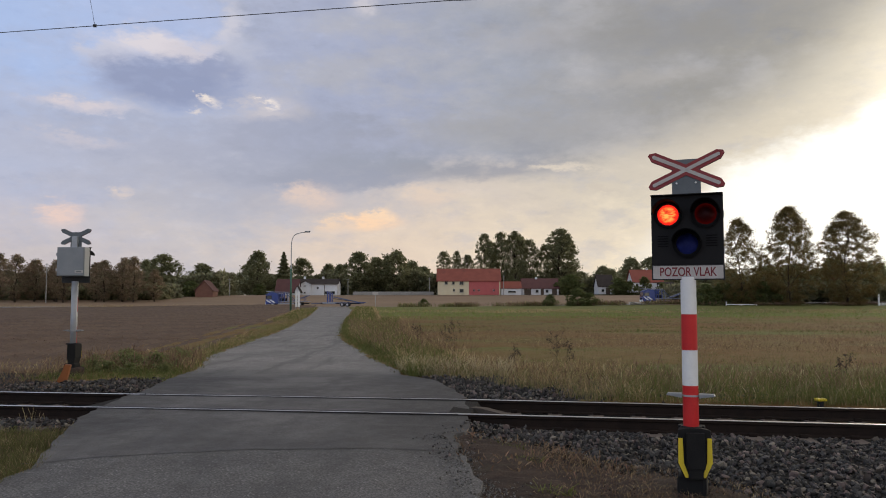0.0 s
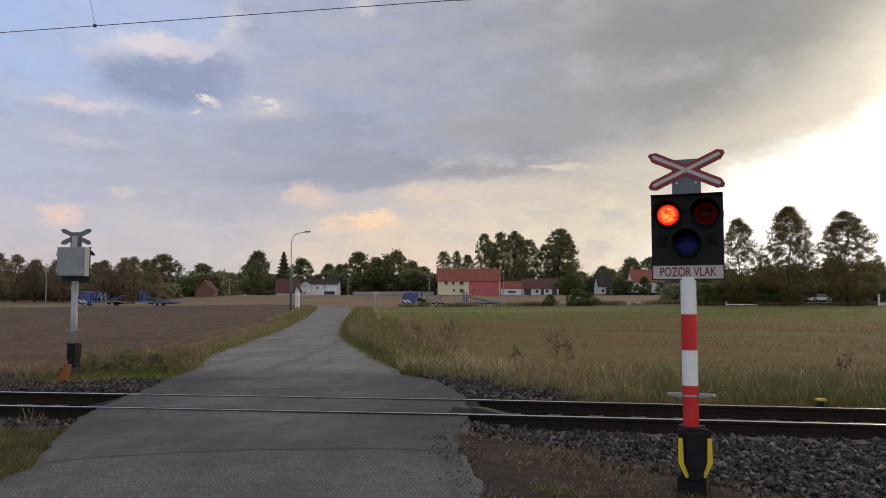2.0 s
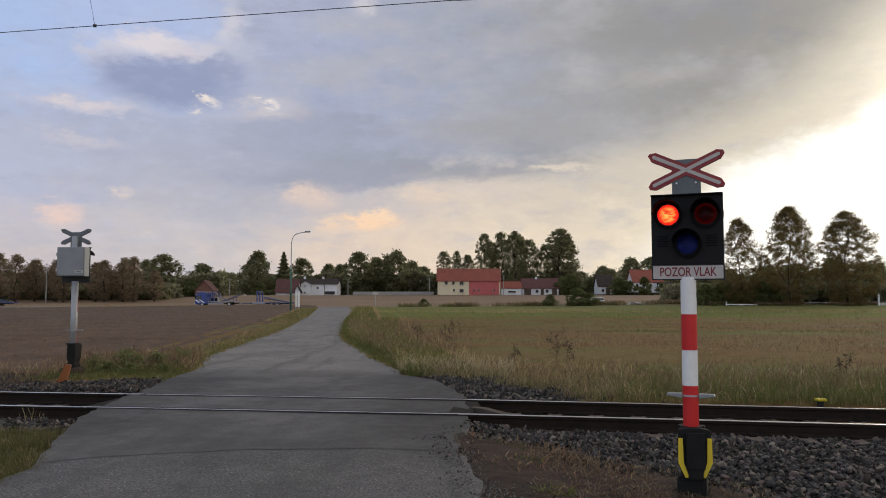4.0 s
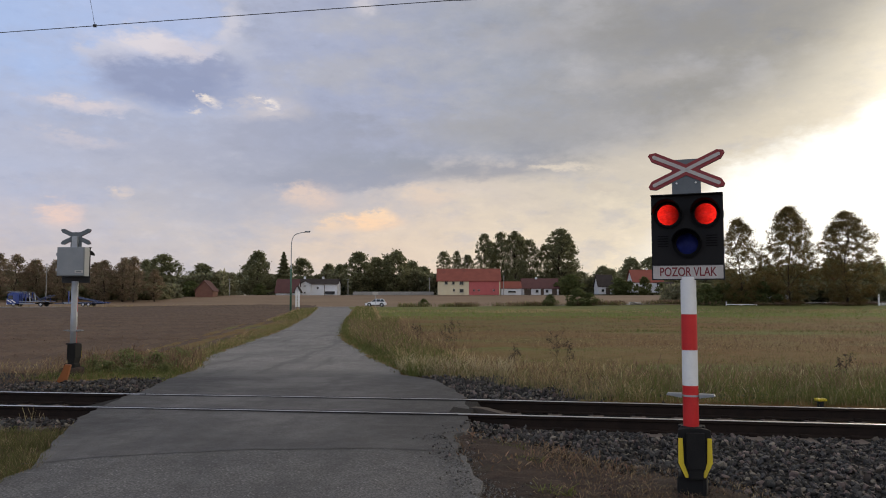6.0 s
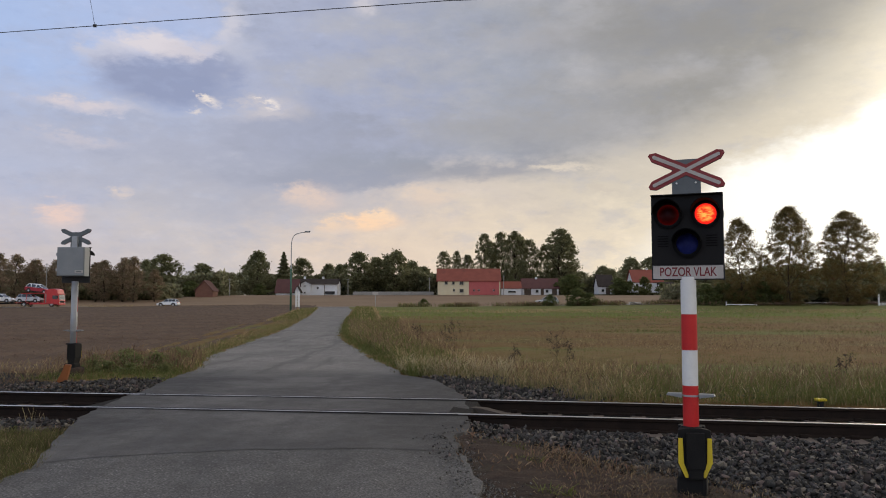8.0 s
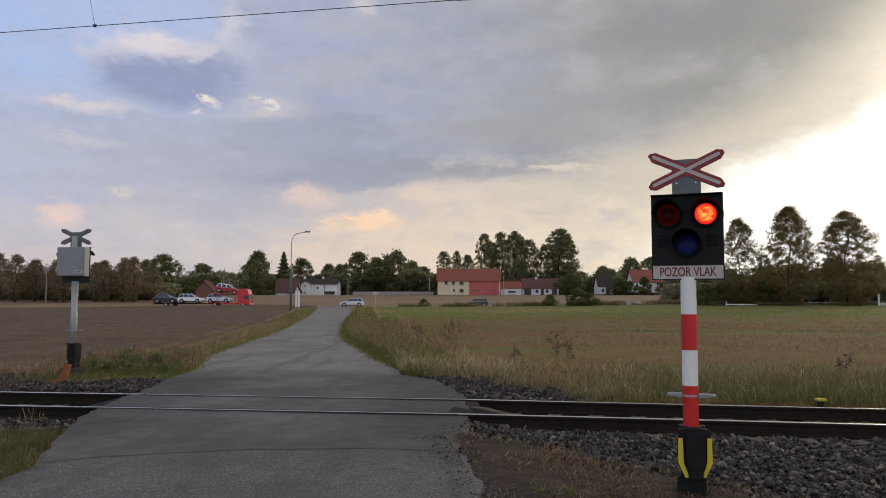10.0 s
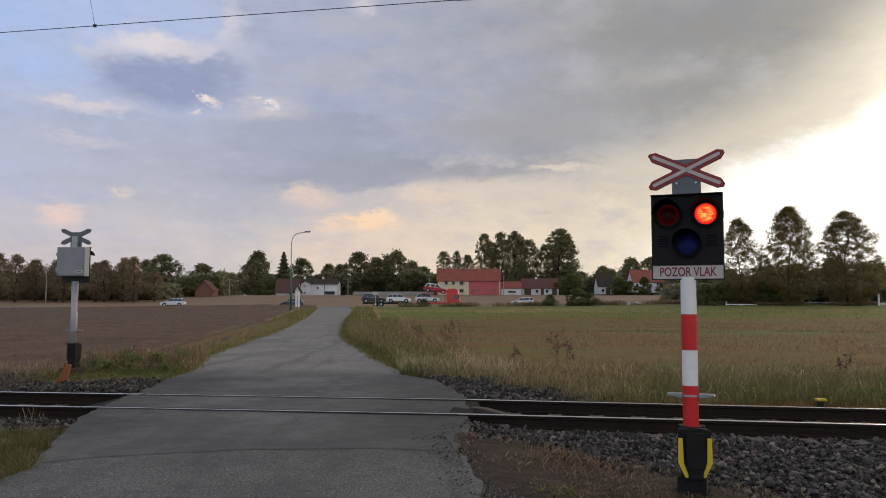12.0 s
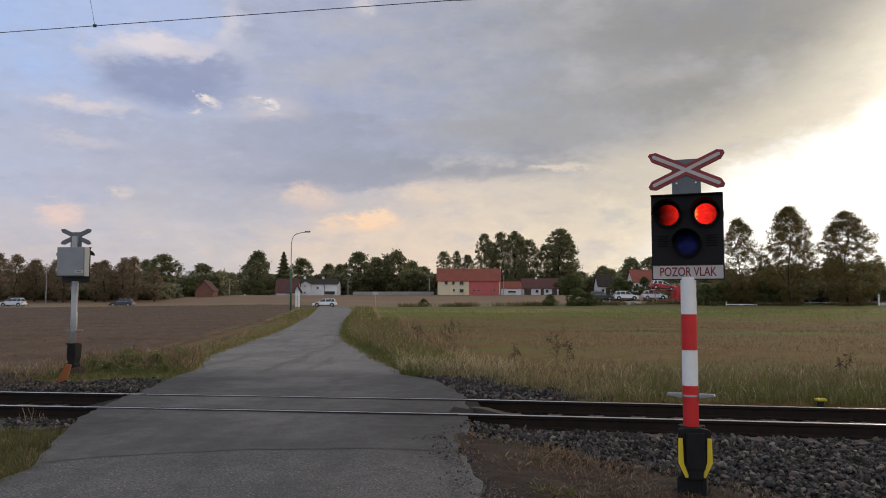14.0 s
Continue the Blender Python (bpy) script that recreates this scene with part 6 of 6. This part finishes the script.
# ---- street furniture and far small things ----
GREEN_POST = surface("green_painted_post", (0.035, 0.1, 0.065), (0.05, 0.13, 0.085), 3, 30, 0.6, bump=0.1, depth=0.002)
sl = thing("street_lamp", "grey street lamp with a curved arm and green foot", "street lamp", pose(-20.0, 101, -0.1))
bm = nb()
tube(bm, (0, 0, 1.5), (0, 0, 8.8), 0.085, 0.06, 10)
pts = [(0, 8.8), (0.08, 9.45), (0.32, 9.95), (0.7, 10.2), (1.2, 10.32), (1.9, 10.42)]
for (a, b), (c, d) in zip(pts, pts[1:]):
    tube(bm, (a, 0, b), (c, 0, d), 0.055, n=8)
part("pole", bm, ZINC, sl, "curved galvanised lamp pole", True)
part("foot", tube(nb(), (0, 0, 0), (0, 0, 5.6), 0.14, 0.12, 12), GREEN_POST, sl, "green painted lower pole", True)
bm = nb()
box(bm, (2.1, 0, 10.5), (0.75, 0.28, 0.16), 0.06)
head = part("lamp_head", bm, GREY_PAINT, sl)
part("lamp_glass", box(nb(), (2.15, 0, 10.4), (0.5, 0.2, 0.06), 0.02), SIGN_PALE, head)

sg = thing("direction_sign", "white pointed direction board on posts", "sign", pose(-19.2, 101.5, -0.1))
for s in (-1, 1):
    part("post", tube(nb(), (s * 0.22, 0.06, 0), (s * 0.22, 0.06, 2.5), 0.035, n=8), ZINC, sg)
for a, b in ((-0.3, -0.03), (0.03, 0.3)):
    bm = nb()
    prism(bm, [(a, 0.55), (b, 0.55), (b, 2.5), ((a + b) / 2, 2.75), (a, 2.5)], -0.02, 0.02, 0.004)
    part("board", bm, SIGN_WHITE, sg, "weathered white board")
sb = thing("field_sign", "small grey board on a thin post at the field edge", "sign", pose(-11.7, 133, -0.1))
part("post", tube(nb(), (0, 0, 0), (0, 0, 2.4), 0.04, n=8), ZINC, sb)
part("board", box(nb(), (0, -0.05, 2.55), (1.0, 0.04, 0.5), 0.01), SIGN_PALE, sb)


def mast(x, y, h, label="grey concrete power pole"):
    t = thing("power_pole", label, "pole", pose(x, y, rise(y) - 0.1), "power poles")
    part("pole", tube(nb(), (0, 0, 0), (0, 0, h), 0.14, 0.09, 8), CONCRETE, t)
    part("crossbar", box(nb(), (0, 0, h - 0.25), (0.9, 0.08, 0.08), 0.01), ZINC, t)
    return t


for x, y, h in ((-30.3, 245, 5.4), (-4.2, 240, 5.6), (18.8, 238, 6.2), (-62.5, 225, 5.2), (-94, 182, 9.5), (-84.5, 225, 5.0)):
    mast(x, y, h)

# long pale garden fence beyond the field
fence = thing("garden_fence", "long low pale concrete garden fence", "fence", pose(-16.5, 252, 2.7))
for i in range(34):
    part("fence_panel", box(nb(), (-12.6 + 0.78 * i, 0, 0.62), (0.7, 0.08, 1.05), 0.01), CONCRETE, fence)
    part("fence_post", box(nb(), (-12.99 + 0.78 * i, 0, 0.66), (0.09, 0.12, 1.3), 0.01), CONCRETE, fence)
rail_fence = thing("white_barrier", "low white tubular barrier at the road", "barrier", pose(51.2, 132.0, 0.3))
part("rail", box(nb(), (0, 0, 0.25), (5.4, 0.1, 0.16), 0.02), SIGN_WHITE, rail_fence)
for x in (-2.6, 0, 2.6):
    part("post", box(nb(), (x, 0, 0.0 + (0.3 if x < -2 else 0.0)), (0.14, 0.14, 0.9 if x < -2 else 0.4), 0.02), SIGN_WHITE, rail_fence)
gate = thing("white_gate", "white garden gate beside the trees", "gate", pose(76.4, 132, 0.35))
for x in (-1.6, 1.8):
    part("post", box(nb(), (x, 0, 0.9), (0.22, 0.22, 2.2 if x < 0 else 1.6), 0.03), SIGN_WHITE, gate)
for z in (0.35, 0.6):
    part("bar", box(nb(), (0.1, 0, z - 0.2), (3.3, 0.08, 0.14), 0.02), SIGN_WHITE, gate)
# pale rubble heap at the roadside
heap = nb()
for i in range(16):
    v = SHAPES[i]
    s = 0.22 + 0.16 * random.random()
    vs = [heap.verts.new(tuple(np.array((random.uniform(-1.2, 1.2), random.uniform(-0.4, 0.4), 0.12 + 0.2 * random.random())) + p * s)) for p in v]
    off = [vs[j] for j in range(len(vs))]
    for f in ICO_F:
        heap.faces.new([off[j] for j in f])
tagged(solid("rubble_heap", heap, SIGN_PALE, "small heap of pale broken stones by the road", "rubble", m=pose(34.5, 137, 0.45)), kind="stuff")


# ---- vehicles ----
def paint(name, c, metal=0.2):
    return surface(name, c, tuple(min(x * 1.12, 1) for x in c), 1.5, 40, 0.32, metal, 0, spec=0.6)


CAR_WHITE = paint("white_car_paint", (0.72, 0.73, 0.74), 0.0)
CAR_SILVER = paint("silver_car_paint", (0.55, 0.57, 0.6), 0.0)
CAR_DARK = paint("dark_blue_grey_paint", (0.035, 0.045, 0.06))
CAR_BLACK = paint("dark_green_black_paint", (0.02, 0.028, 0.026))
CAR_RED = paint("deep_red_car_paint", (0.32, 0.012, 0.025))
TRUCK_BLUE = paint("blue_truck_paint", (0.02, 0.045, 0.2), 0.0)
TRUCK_RED = paint("red_truck_paint", (0.5, 0.02, 0.022), 0.0)
STEEL_BLUE = paint("blue_grey_steel", (0.045, 0.065, 0.14), 0.0)
STEEL_PALE = paint("pale_steel_deck", (0.24, 0.26, 0.31), 0.0)
CAR_GLASS = glass_dark("car_glass", (0.015, 0.018, 0.022))
LAMP_RED = surface("tail_lamp_red", (0.35, 0.01, 0.01), (0.45, 0.015, 0.012), 3, 20, 0.3, bump=0)
LAMP_CLEAR = surface("headlamp_glass", (0.55, 0.56, 0.58), (0.65, 0.66, 0.68), 3, 20, 0.2, bump=0)
ALLOY = surface("alloy_rim", (0.4, 0.4, 0.42), (0.5, 0.5, 0.52), 6, 30, 0.35, 0.8, 0)


def wheel(parent, x, y, r, w, name="wheel"):
    """A wheel with its axle across the vehicle."""
    wh = part(name, tube(nb(), (x, y - w / 2, r), (x, y + w / 2, r), r, n=20), RUBBER, parent)
    s = -1 if y < 0 else 1
    bm = nb()
    tube(bm, (x, y + s * (w / 2 - 0.01), r), (x, y + s * (w / 2 + 0.012), r), r * 0.55, r * 0.5, 14)
    part("rim", bm, ALLOY, wh, "silver alloy rim")
    return wh


def car(name, label, body, length=4.4, height=1.48, style="hatch", m=None, cover=None, group=""):
    """Drives towards +x. Lower body and cabin are drawn from the side, the cabin drawn in towards the roof."""
    L, H, W = length / 2, height, 0.88
    sill, belt = 0.24, 0.92 if style != "suv" else 1.0
    t = thing(name, label, "car", m or pose(0, 0, 0), group)
    nose = 0.62 if style != "suv" else 0.74
    low = [(-L, sill + 0.16), (-L + 0.05, belt - 0.08), (-L + 0.28, belt), (L - 1.2, belt - 0.02), (L - 0.5, nose + 0.12), (L - 0.08, nose - 0.04), (L, 0.5), (L - 0.04, sill + 0.04), (L - 0.3, sill), (-L + 0.3, sill)]
    bm = nb()
    prism(bm, low, -W, W, 0.07)
    part("body", bm, body, t)
    back = -L + (0.12 if style != "hatch" else 0.16)
    rear_top = -L + (0.42 if style == "estate" else 0.55)
    cabin = [(back + 0.1, belt - 0.04), (rear_top, H - 0.1), (rear_top + 0.25, H - 0.03), (-0.15, H - 0.03), (0.2, H - 0.1), (L - 1.1, belt - 0.04)]
    bm = nb()
    prism(bm, cabin, -W + 0.06, W - 0.06)
    for v in bm.verts:
        v.co.y *= 1 - 0.22 * max(0, v.co.z - belt) / (H - belt)
    part("glass_cabin", bm, CAR_GLASS, t, "dark tinted window band")
    top = cover or body
    bm = nb()
    prism(bm, [(rear_top - 0.06, H - 0.1), (rear_top + 0.2, H), (-0.1, H), (0.25, H - 0.09), (0.15, H - 0.09), (rear_top, H - 0.08)], -W + 0.2, W - 0.2, 0.015)
    part("roof", bm, top, t)
    for y in (-1, 1):
        for x0, x1 in ((L - 1.15, 0.2), (-0.25, -0.2), (rear_top + 0.62, rear_top + 0.5), (back + 0.12, rear_top)):
            bm = nb()
            b0 = 0.055 if not cover else 0.14
            vs = [bm.verts.new(p) for p in ((x0 - b0 / 2, y * (W - 0.05), belt - 0.03), (x0 + b0 / 2, y * (W - 0.05), belt - 0.03), (x1 + b0 / 2, y * (W - 0.19), H - 0.07), (x1 - b0 / 2, y * (W - 0.19), H - 0.07),
                                             (x0 - b0 / 2, y * (W - 0.09), belt - 0.03), (x0 + b0 / 2, y * (W - 0.09), belt - 0.03), (x1 + b0 / 2, y * (W - 0.23), H - 0.07), (x1 - b0 / 2, y * (W - 0.23), H - 0.07))]
            for q in ((0, 1, 2, 3), (7, 6, 5, 4), (0, 4, 5, 1), (1, 5, 6, 2), (2, 6, 7, 3), (3, 7, 4, 0)):
                bm.faces.new([vs[i] for i in q])
            bmesh.ops.recalc_face_normals(bm, faces=bm.faces)
            part("pillar", bm, top, t)
        part("window_trim", box(nb(), (-0.15, y * (W - 0.03), belt + 0.01), (length - 1.9, 0.03, 0.05), 0.008), ALLOY, t, "bright window trim")
        part("mirror", box(nb(), (L - 1.35, y * (W + 0.1), belt + 0.06), (0.1, 0.2, 0.13), 0.03), body, t)
        part("headlamp", box(nb(), (L - 0.16, y * 0.62, nose - 0.02), (0.26, 0.34, 0.14), 0.03), LAMP_CLEAR, t, "clear headlamp")
        part("tail_lamp", box(nb(), (-L + 0.06, y * 0.68, belt - 0.16), (0.14, 0.3, 0.2), 0.03), LAMP_RED, t, "red tail lamp")
        part("side_trim", box(nb(), (0, y * (W + 0.002), sill + 0.06), (length - 1.7, 0.02, 0.12), 0.005), RUBBER, t)
        for x in (-L + 0.82, L - 0.86):
            part("wheel_arch", tube(nb(), (x, y * (W - 0.1), 0.35), (x, y * (W + 0.004), 0.35), 0.4, n=20), RUBBER, t)
            wheel(t, x, y * (W - 0.1), 0.33, 0.24)
    part("underbody", box(nb(), (0, 0, 0.27), (length - 0.7, 1.5, 0.14), 0.02), RUBBER, t)
    part("bumper", box(nb(), (L - 0.03, 0, 0.36), (0.1, 1.5, 0.16), 0.03), RUBBER, t)
    if style in ("suv", "estate"):
        for y in (-1, 1):
            part("roof_rail", box(nb(), (-0.55, y * 0.6, H + 0.04), (1.7, 0.04, 0.04), 0.01), ALLOY, t)
    return t


def beam(p, q, y, w, h, bm=None):
    """A straight member in a plane of constant y, from p to q (x, z)."""
    d = Vector((q[0] - p[0], 0, q[1] - p[1]))
    tilt = -math.degrees(math.atan2(d.z, d.x))
    return box(bm or nb(), (0, 0, 0), (d.length, w, h), 0.015, pose((p[0] + q[0]) / 2, y, (p[1] + q[1]) / 2, 0, tilt, 0))


def transporter(label, colour, deck, m, loaded=False):
    """Car-carrying lorry, front end at x = 0, driving towards +x."""
    t = thing("car_transporter", label, "lorry", m)
    tall = 0.62 if loaded else 0.0
    bm = nb()
    prism(bm, [(-2.35, 0.55), (-0.04, 0.42), (0.0, 1.15), (-0.16, 2.2), (-0.45, 2.52 + tall), (-0.95, 2.68 + tall), (-2.0, 2.62 + tall), (-2.35, 2.3 + tall)], -1.22, 1.22, 0.1)
    cab = part("cab", bm, colour, t)
    bm = nb()
    prism(bm, [(-0.05, 1.3), (0.0, 1.3), (-0.13, 2.16), (-0.2, 2.16)], -1.08, 1.08)
    part("windscreen", bm, CAR_GLASS, cab, "dark windscreen")
    part("sun_visor", box(nb(), (-0.12, 0, 2.3), (0.3, 2.2, 0.1), 0.03), colour, cab)
    part("grille", box(nb(), (0.0, 0, 0.95), (0.06, 1.5, 0.35), 0.02), BLACK, cab, "black front grille")
    for y in (-1, 1):
        bm = nb()
        prism(bm, [(-1.2, 1.42), (-0.28, 1.42), (-0.38, 2.08), (-1.2, 2.08)], y * 1.222 - 0.01, y * 1.222 + 0.01)
        part("side_window", bm, CAR_GLASS, cab)
        for u, w in ((-1.9, 0.4), (-1.1, 0.34)) if not loaded else ():
            bm = nb()
            prism(bm, [(u, 0.75), (u + w, 0.75), (u + w + 0.75, 1.26), (u + w + 0.45, 1.32)], y * 1.226 - 0.008, y * 1.226 + 0.008)
            part("door_mark", bm, SIGN_WHITE, cab, "white slanting mark")
        part("mirror", box(nb(), (-0.18, y * 1.36, 1.8), (0.12, 0.2, 0.45), 0.03), BLACK, cab)
        part("headlamp", box(nb(), (-0.04, y * 0.92, 0.72), (0.12, 0.36, 0.2), 0.03), LAMP_CLEAR, cab)
        for x, r in ((-1.35, 0.48), (-6.4, 0.42)):
            part("mudguard", ring(nb(), (x, 0, r), r + 0.06, r + 0.1, y * 1.05 - 0.17, y * 1.05 + 0.17, 16, 10, 170), BLACK, t)
            wheel(t, x, y * 1.05, r, 0.3)
        part("side_skirt", box(nb(), (-3.9, y * 1.14, 0.58), (3.0, 0.06, 0.26), 0.02), STEEL_PALE if not loaded else colour, t)
        part("deck_rail", box(nb(), (-5.2, y * 1.16, 0.98 if not loaded else 0.72), (5.6, 0.08, 0.1), 0.02), STEEL_PALE if not loaded else colour, t)
    part("bumper", box(nb(), (-0.12, 0, 0.5), (0.3, 2.4, 0.36), 0.06), SIGN_WHITE if not loaded else colour, cab)
    part("chassis", box(nb(), (-5.0, 0, 0.62), (6.0, 0.9, 0.24), 0.03), BLACK, t)
    part("lower_deck", box(nb(), (-5.2, 0, 0.95 if not loaded else 0.72), (5.6, 2.2, 0.07), 0.01), deck, t)
    if loaded:
        for y in (-1, 1):
            part("mast", beam((-2.7, 0.7), (-2.6, 2.9), y * 1.12, 0.12, 0.14), colour, t)
            part("mast", beam((-6.1, 0.7), (-5.9, 2.3), y * 1.12, 0.1, 0.1), deck, t)
            part("upper_beam", beam((-7.0, 2.42), (-1.6, 2.5), y * 1.08, 0.12, 0.12), colour, t)
            part("upper_track", beam((-7.0, 2.46), (-1.6, 2.54), y * 0.72, 0.5, 0.05), deck, t)
        return t
    for y in (-1, 1):
        for x in (-2.55, -2.95, -3.6):
            part("mast", box(nb(), (x, y * 1.12, 1.72), (0.16, 0.14, 1.9), 0.02), colour, t)
        part("mid_rail", beam((-3.7, 1.6), (-2.4, 1.6), y * 1.12, 0.08, 0.08), deck, t)
        part("upper_beam", beam((-4.0, 2.7), (-0.15, 2.8), y * 1.1, 0.1, 0.1), STEEL_PALE, t)
        part("upper_track", beam((-4.0, 2.74), (-0.15, 2.84), y * 0.72, 0.5, 0.05), deck, t)
        part("brace", beam((-5.3, 1.05), (-3.7, 2.6), y * 1.1, 0.1, 0.12), deck, t)
        part("rear_ramp", beam((-8.0, 2.15), (-5.2, 1.05), y * 0.8, 0.5, 0.1), deck, t)
        part("ramp_post", beam((-7.2, 0.9), (-7.2, 1.85), y * 0.9, 0.08, 0.1), colour, t)
        part("hydraulic_ram", beam((-4.3, 1.0), (-4.1, 2.5), y * 0.95, 0.16, 0.16), STEEL_PALE, t, "pale hydraulic ram")
        part("toolbox", box(nb(), (-3.2, y * 0.95, 1.3), (0.9, 0.4, 0.55), 0.03), BLACK, t, "black toolbox behind the cab")
        part("winch_plate", box(nb(), (-2.75, y * 0.6, 2.1), (0.5, 0.5, 0.6), 0.04), colour, t)
    for i in range(6):
        part("ladder_rung", box(nb(), (-2.75, -1.15, 1.2 + 0.24 * i), (0.42, 0.05, 0.05)), deck, t)
    return t


def trailer(label, colour, deck, m, loaded=False):
    """Two-axle car trailer, its drawbar end at x = -9.3 from the lorry's front."""
    t = thing("transporter_trailer", label, "trailer", m)
    part("drawbar", box(nb(), (-9.6, 0, 0.62), (2.4, 0.24, 0.18), 0.02), deck, t)
    part("chassis", box(nb(), (-14.0, 0, 0.58), (7.4, 1.4, 0.2), 0.03), BLACK, t)
    for y in (-1, 1):
        part("side_beam", box(nb(), (-14.2 if not loaded else -13.6, y * 1.12, 0.7), (8.0, 0.12, 0.14), 0.02), deck, t)
        for x in (-14.3, -15.3):
            wheel(t, x, y * 1.02, 0.4, 0.28)
            part("mudguard", ring(nb(), (x, 0, 0.4), 0.46, 0.5, y * 1.02 - 0.16, y * 1.02 + 0.16, 16, 10, 170), deck, t)
        if not loaded:
            for x in (-11.6, -12.15):
                part("mast", box(nb(), (x, y * 1.1, 1.75), (0.2, 0.18, 2.3 if x > -12 else 1.7), 0.03), colour, t)
            part("mast_head", box(nb(), (-11.75, y * 1.1, 2.75), (0.7, 0.12, 0.12), 0.02), STEEL_PALE, t)
            part("ramp_beam", beam((-18.2, 0.62), (-12.4, 1.85), y * 1.0, 0.14, 0.14), deck, t)
            part("ramp_track", beam((-17.6, 0.78), (-12.6, 1.5), y * 0.72, 0.5, 0.06), BLACK, t)
            part("fender_plate", box(nb(), (-11.9, y * 1.17, 0.68), (2.4, 0.04, 0.3), 0.02), STEEL_PALE, t)
            part("tail_ramp", beam((-18.6, 0.8), (-16.4, 0.72), y * 0.9, 0.4, 0.1), colour, t)
    part("deck", box(nb(), (-13.6, 0, 0.7), (8.0, 2.1, 0.06), 0.01), deck, t)
    return t


FAR_Y, NEAR_Y = 144.8, 140.6      # lane going one way, lane going the other

blue_one = transporter("empty blue car transporter lorry", TRUCK_BLUE, STEEL_BLUE, pose(0, FAR_Y, 0))
blue_one_trailer = trailer("empty blue car trailer behind its lorry", TRUCK_BLUE, STEEL_BLUE, pose(0, FAR_Y, 0))
blue_two = copy_thing(blue_one, pose(20, FAR_Y, 0))
blue_two_trailer = copy_thing(blue_one_trailer, pose(20, FAR_Y, 0))
red_lorry = transporter("red car transporter lorry carrying new cars", TRUCK_RED, TRUCK_RED, pose(0, NEAR_Y, 0), True)
red_trailer = trailer("red car trailer loaded with two cars", TRUCK_RED, BLACK, pose(0, NEAR_Y, 0), True)
# (thing, metres behind the lorry's front, deck height, tilt)
load = [(car("new_car", "silver new sport utility car on the lorry's lower deck", CAR_SILVER, 4.5, 1.6, "suv", group="new cars on the transporter"), -5.9, 0.76, 0),
        (car("new_car", "red new sport utility car with white covered top", CAR_RED, 4.5, 1.6, "suv", cover=CAR_WHITE, group="new cars on the transporter"), -4.4, 2.5, 7),
        (car("new_car", "white new sport utility car on the trailer", CAR_WHITE, 4.5, 1.62, "suv", group="new cars on the transporter"), -11.1, 0.74, 0),
        (car("new_car", "dark new sport utility car on the trailer", CAR_BLACK, 4.5, 1.62, "suv", group="new cars on the transporter"), -15.6, 0.74, 0)]
white_hatch = car("hatchback", "white hatchback driving along the main road", CAR_WHITE, 4.0, 1.46)
silver_car = car("sport_utility_car", "silver sport utility car driving along the main road", CAR_SILVER, 4.5, 1.6, "suv")
dark_car = car("estate_car", "dark blue-grey estate car driving along the main road", CAR_DARK, 4.5, 1.46, "estate")
white_estate = car("estate_car", "white estate car driving along the main road", CAR_WHITE, 4.5, 1.48, "estate")
parked_car = car("parked_car", "white car parked beside the village house", CAR_WHITE, 4.2, 1.5, m=pose(78.2, 255, rise(255) + 0.45, 0, 0, 15))


# ---- what moves ----
def motions():
    """Traffic on the main road and the two flashing lamps of the signal.
    Each drive lists seconds and the place along the road in metres."""
    first = [(0, -33.18), (1, -51.37), (2, -68.17), (3, -83.70), (14, -247.49)]
    second = [(0, 37.33), (1, 14.15), (2, -7.66), (3, -27.33), (5.5, -73.28), (6.5, -89.55), (14, -205.21)]
    red = [(0, -197.71), (7.5, -77.66), (8, -69.60), (10.5, -25.82), (11.5, -6.92), (12.5, 13.12), (13, 23.24), (14, 44.51)]
    hatch = [(0, 113.37), (2, 70.83), (3, 49.56), (5.5, -2.45), (6.5, -22.76), (7.5, -42.33), (8, -51.69), (14, -161.45)]
    silver = [(0, 199.31), (5.5, 74.13), (7, 39.99), (8.2, 15.63), (10.5, -25.84), (11.5, -42.86), (12.5, -58.39), (13, -65.94), (14, -80.94)]
    dark = [(0, 216.11), (6.5, 80.62), (7, 70.30), (10.5, -2.77), (11, -11.06), (12.5, -37.01), (13, -45.09), (14, -60.41)]
    estate = [(0, 263.55), (11, 35.63), (13, -4.57), (14, -22.23)]

    def drive(ob, rows, y, turn, back=0.0, up=0.0, tilt=0.0):
        way = -1 if turn else 1
        walk(ob, [(t, pose(x + back * way, y, road_z(x + back * way) + up + 0.02, 0, tilt, turn)) for t, x in rows])

    for ob in (blue_one, blue_one_trailer):
        drive(ob, first, FAR_Y, 180)
    for ob in (blue_two, blue_two_trailer):
        drive(ob, second, FAR_Y, 180)
    for ob in (red_lorry, red_trailer):
        drive(ob, red, NEAR_Y, 0)
    for ob, back, up, tilt in load:
        drive(ob, red, NEAR_Y, 0, back, up, tilt)
    drive(white_hatch, hatch, FAR_Y, 180)
    drive(silver_car, silver, FAR_Y, 180)
    drive(dark_car, dark, FAR_Y, 180)
    drive(white_estate, estate, FAR_Y, 180)

    # lens drums turn by half each time the lamps change over
    for lens, start in ((lenses[0], 0), (lenses[1], 180)):
        home = Matrix.Translation(lens.location)
        angle, rows = start, [(0.0, home @ pose(0, 0, 0, 0, 0, start))]
        for n in range(27):
            t = 0.15 + 0.5304 * n
            for dt, step in ((-0.1, 0), (-0.034, 60), (0.034, 120), (0.1, 180)):
                if 0.02 < t + dt < 13.98:
                    rows.append((t + dt, home @ pose(0, 0, 0, 0, 0, angle + step)))
            angle += 180
        rows.append((14.0, home @ pose(0, 0, 0, 0, 0, angle - 60)))
        walk(lens, rows)


motions()
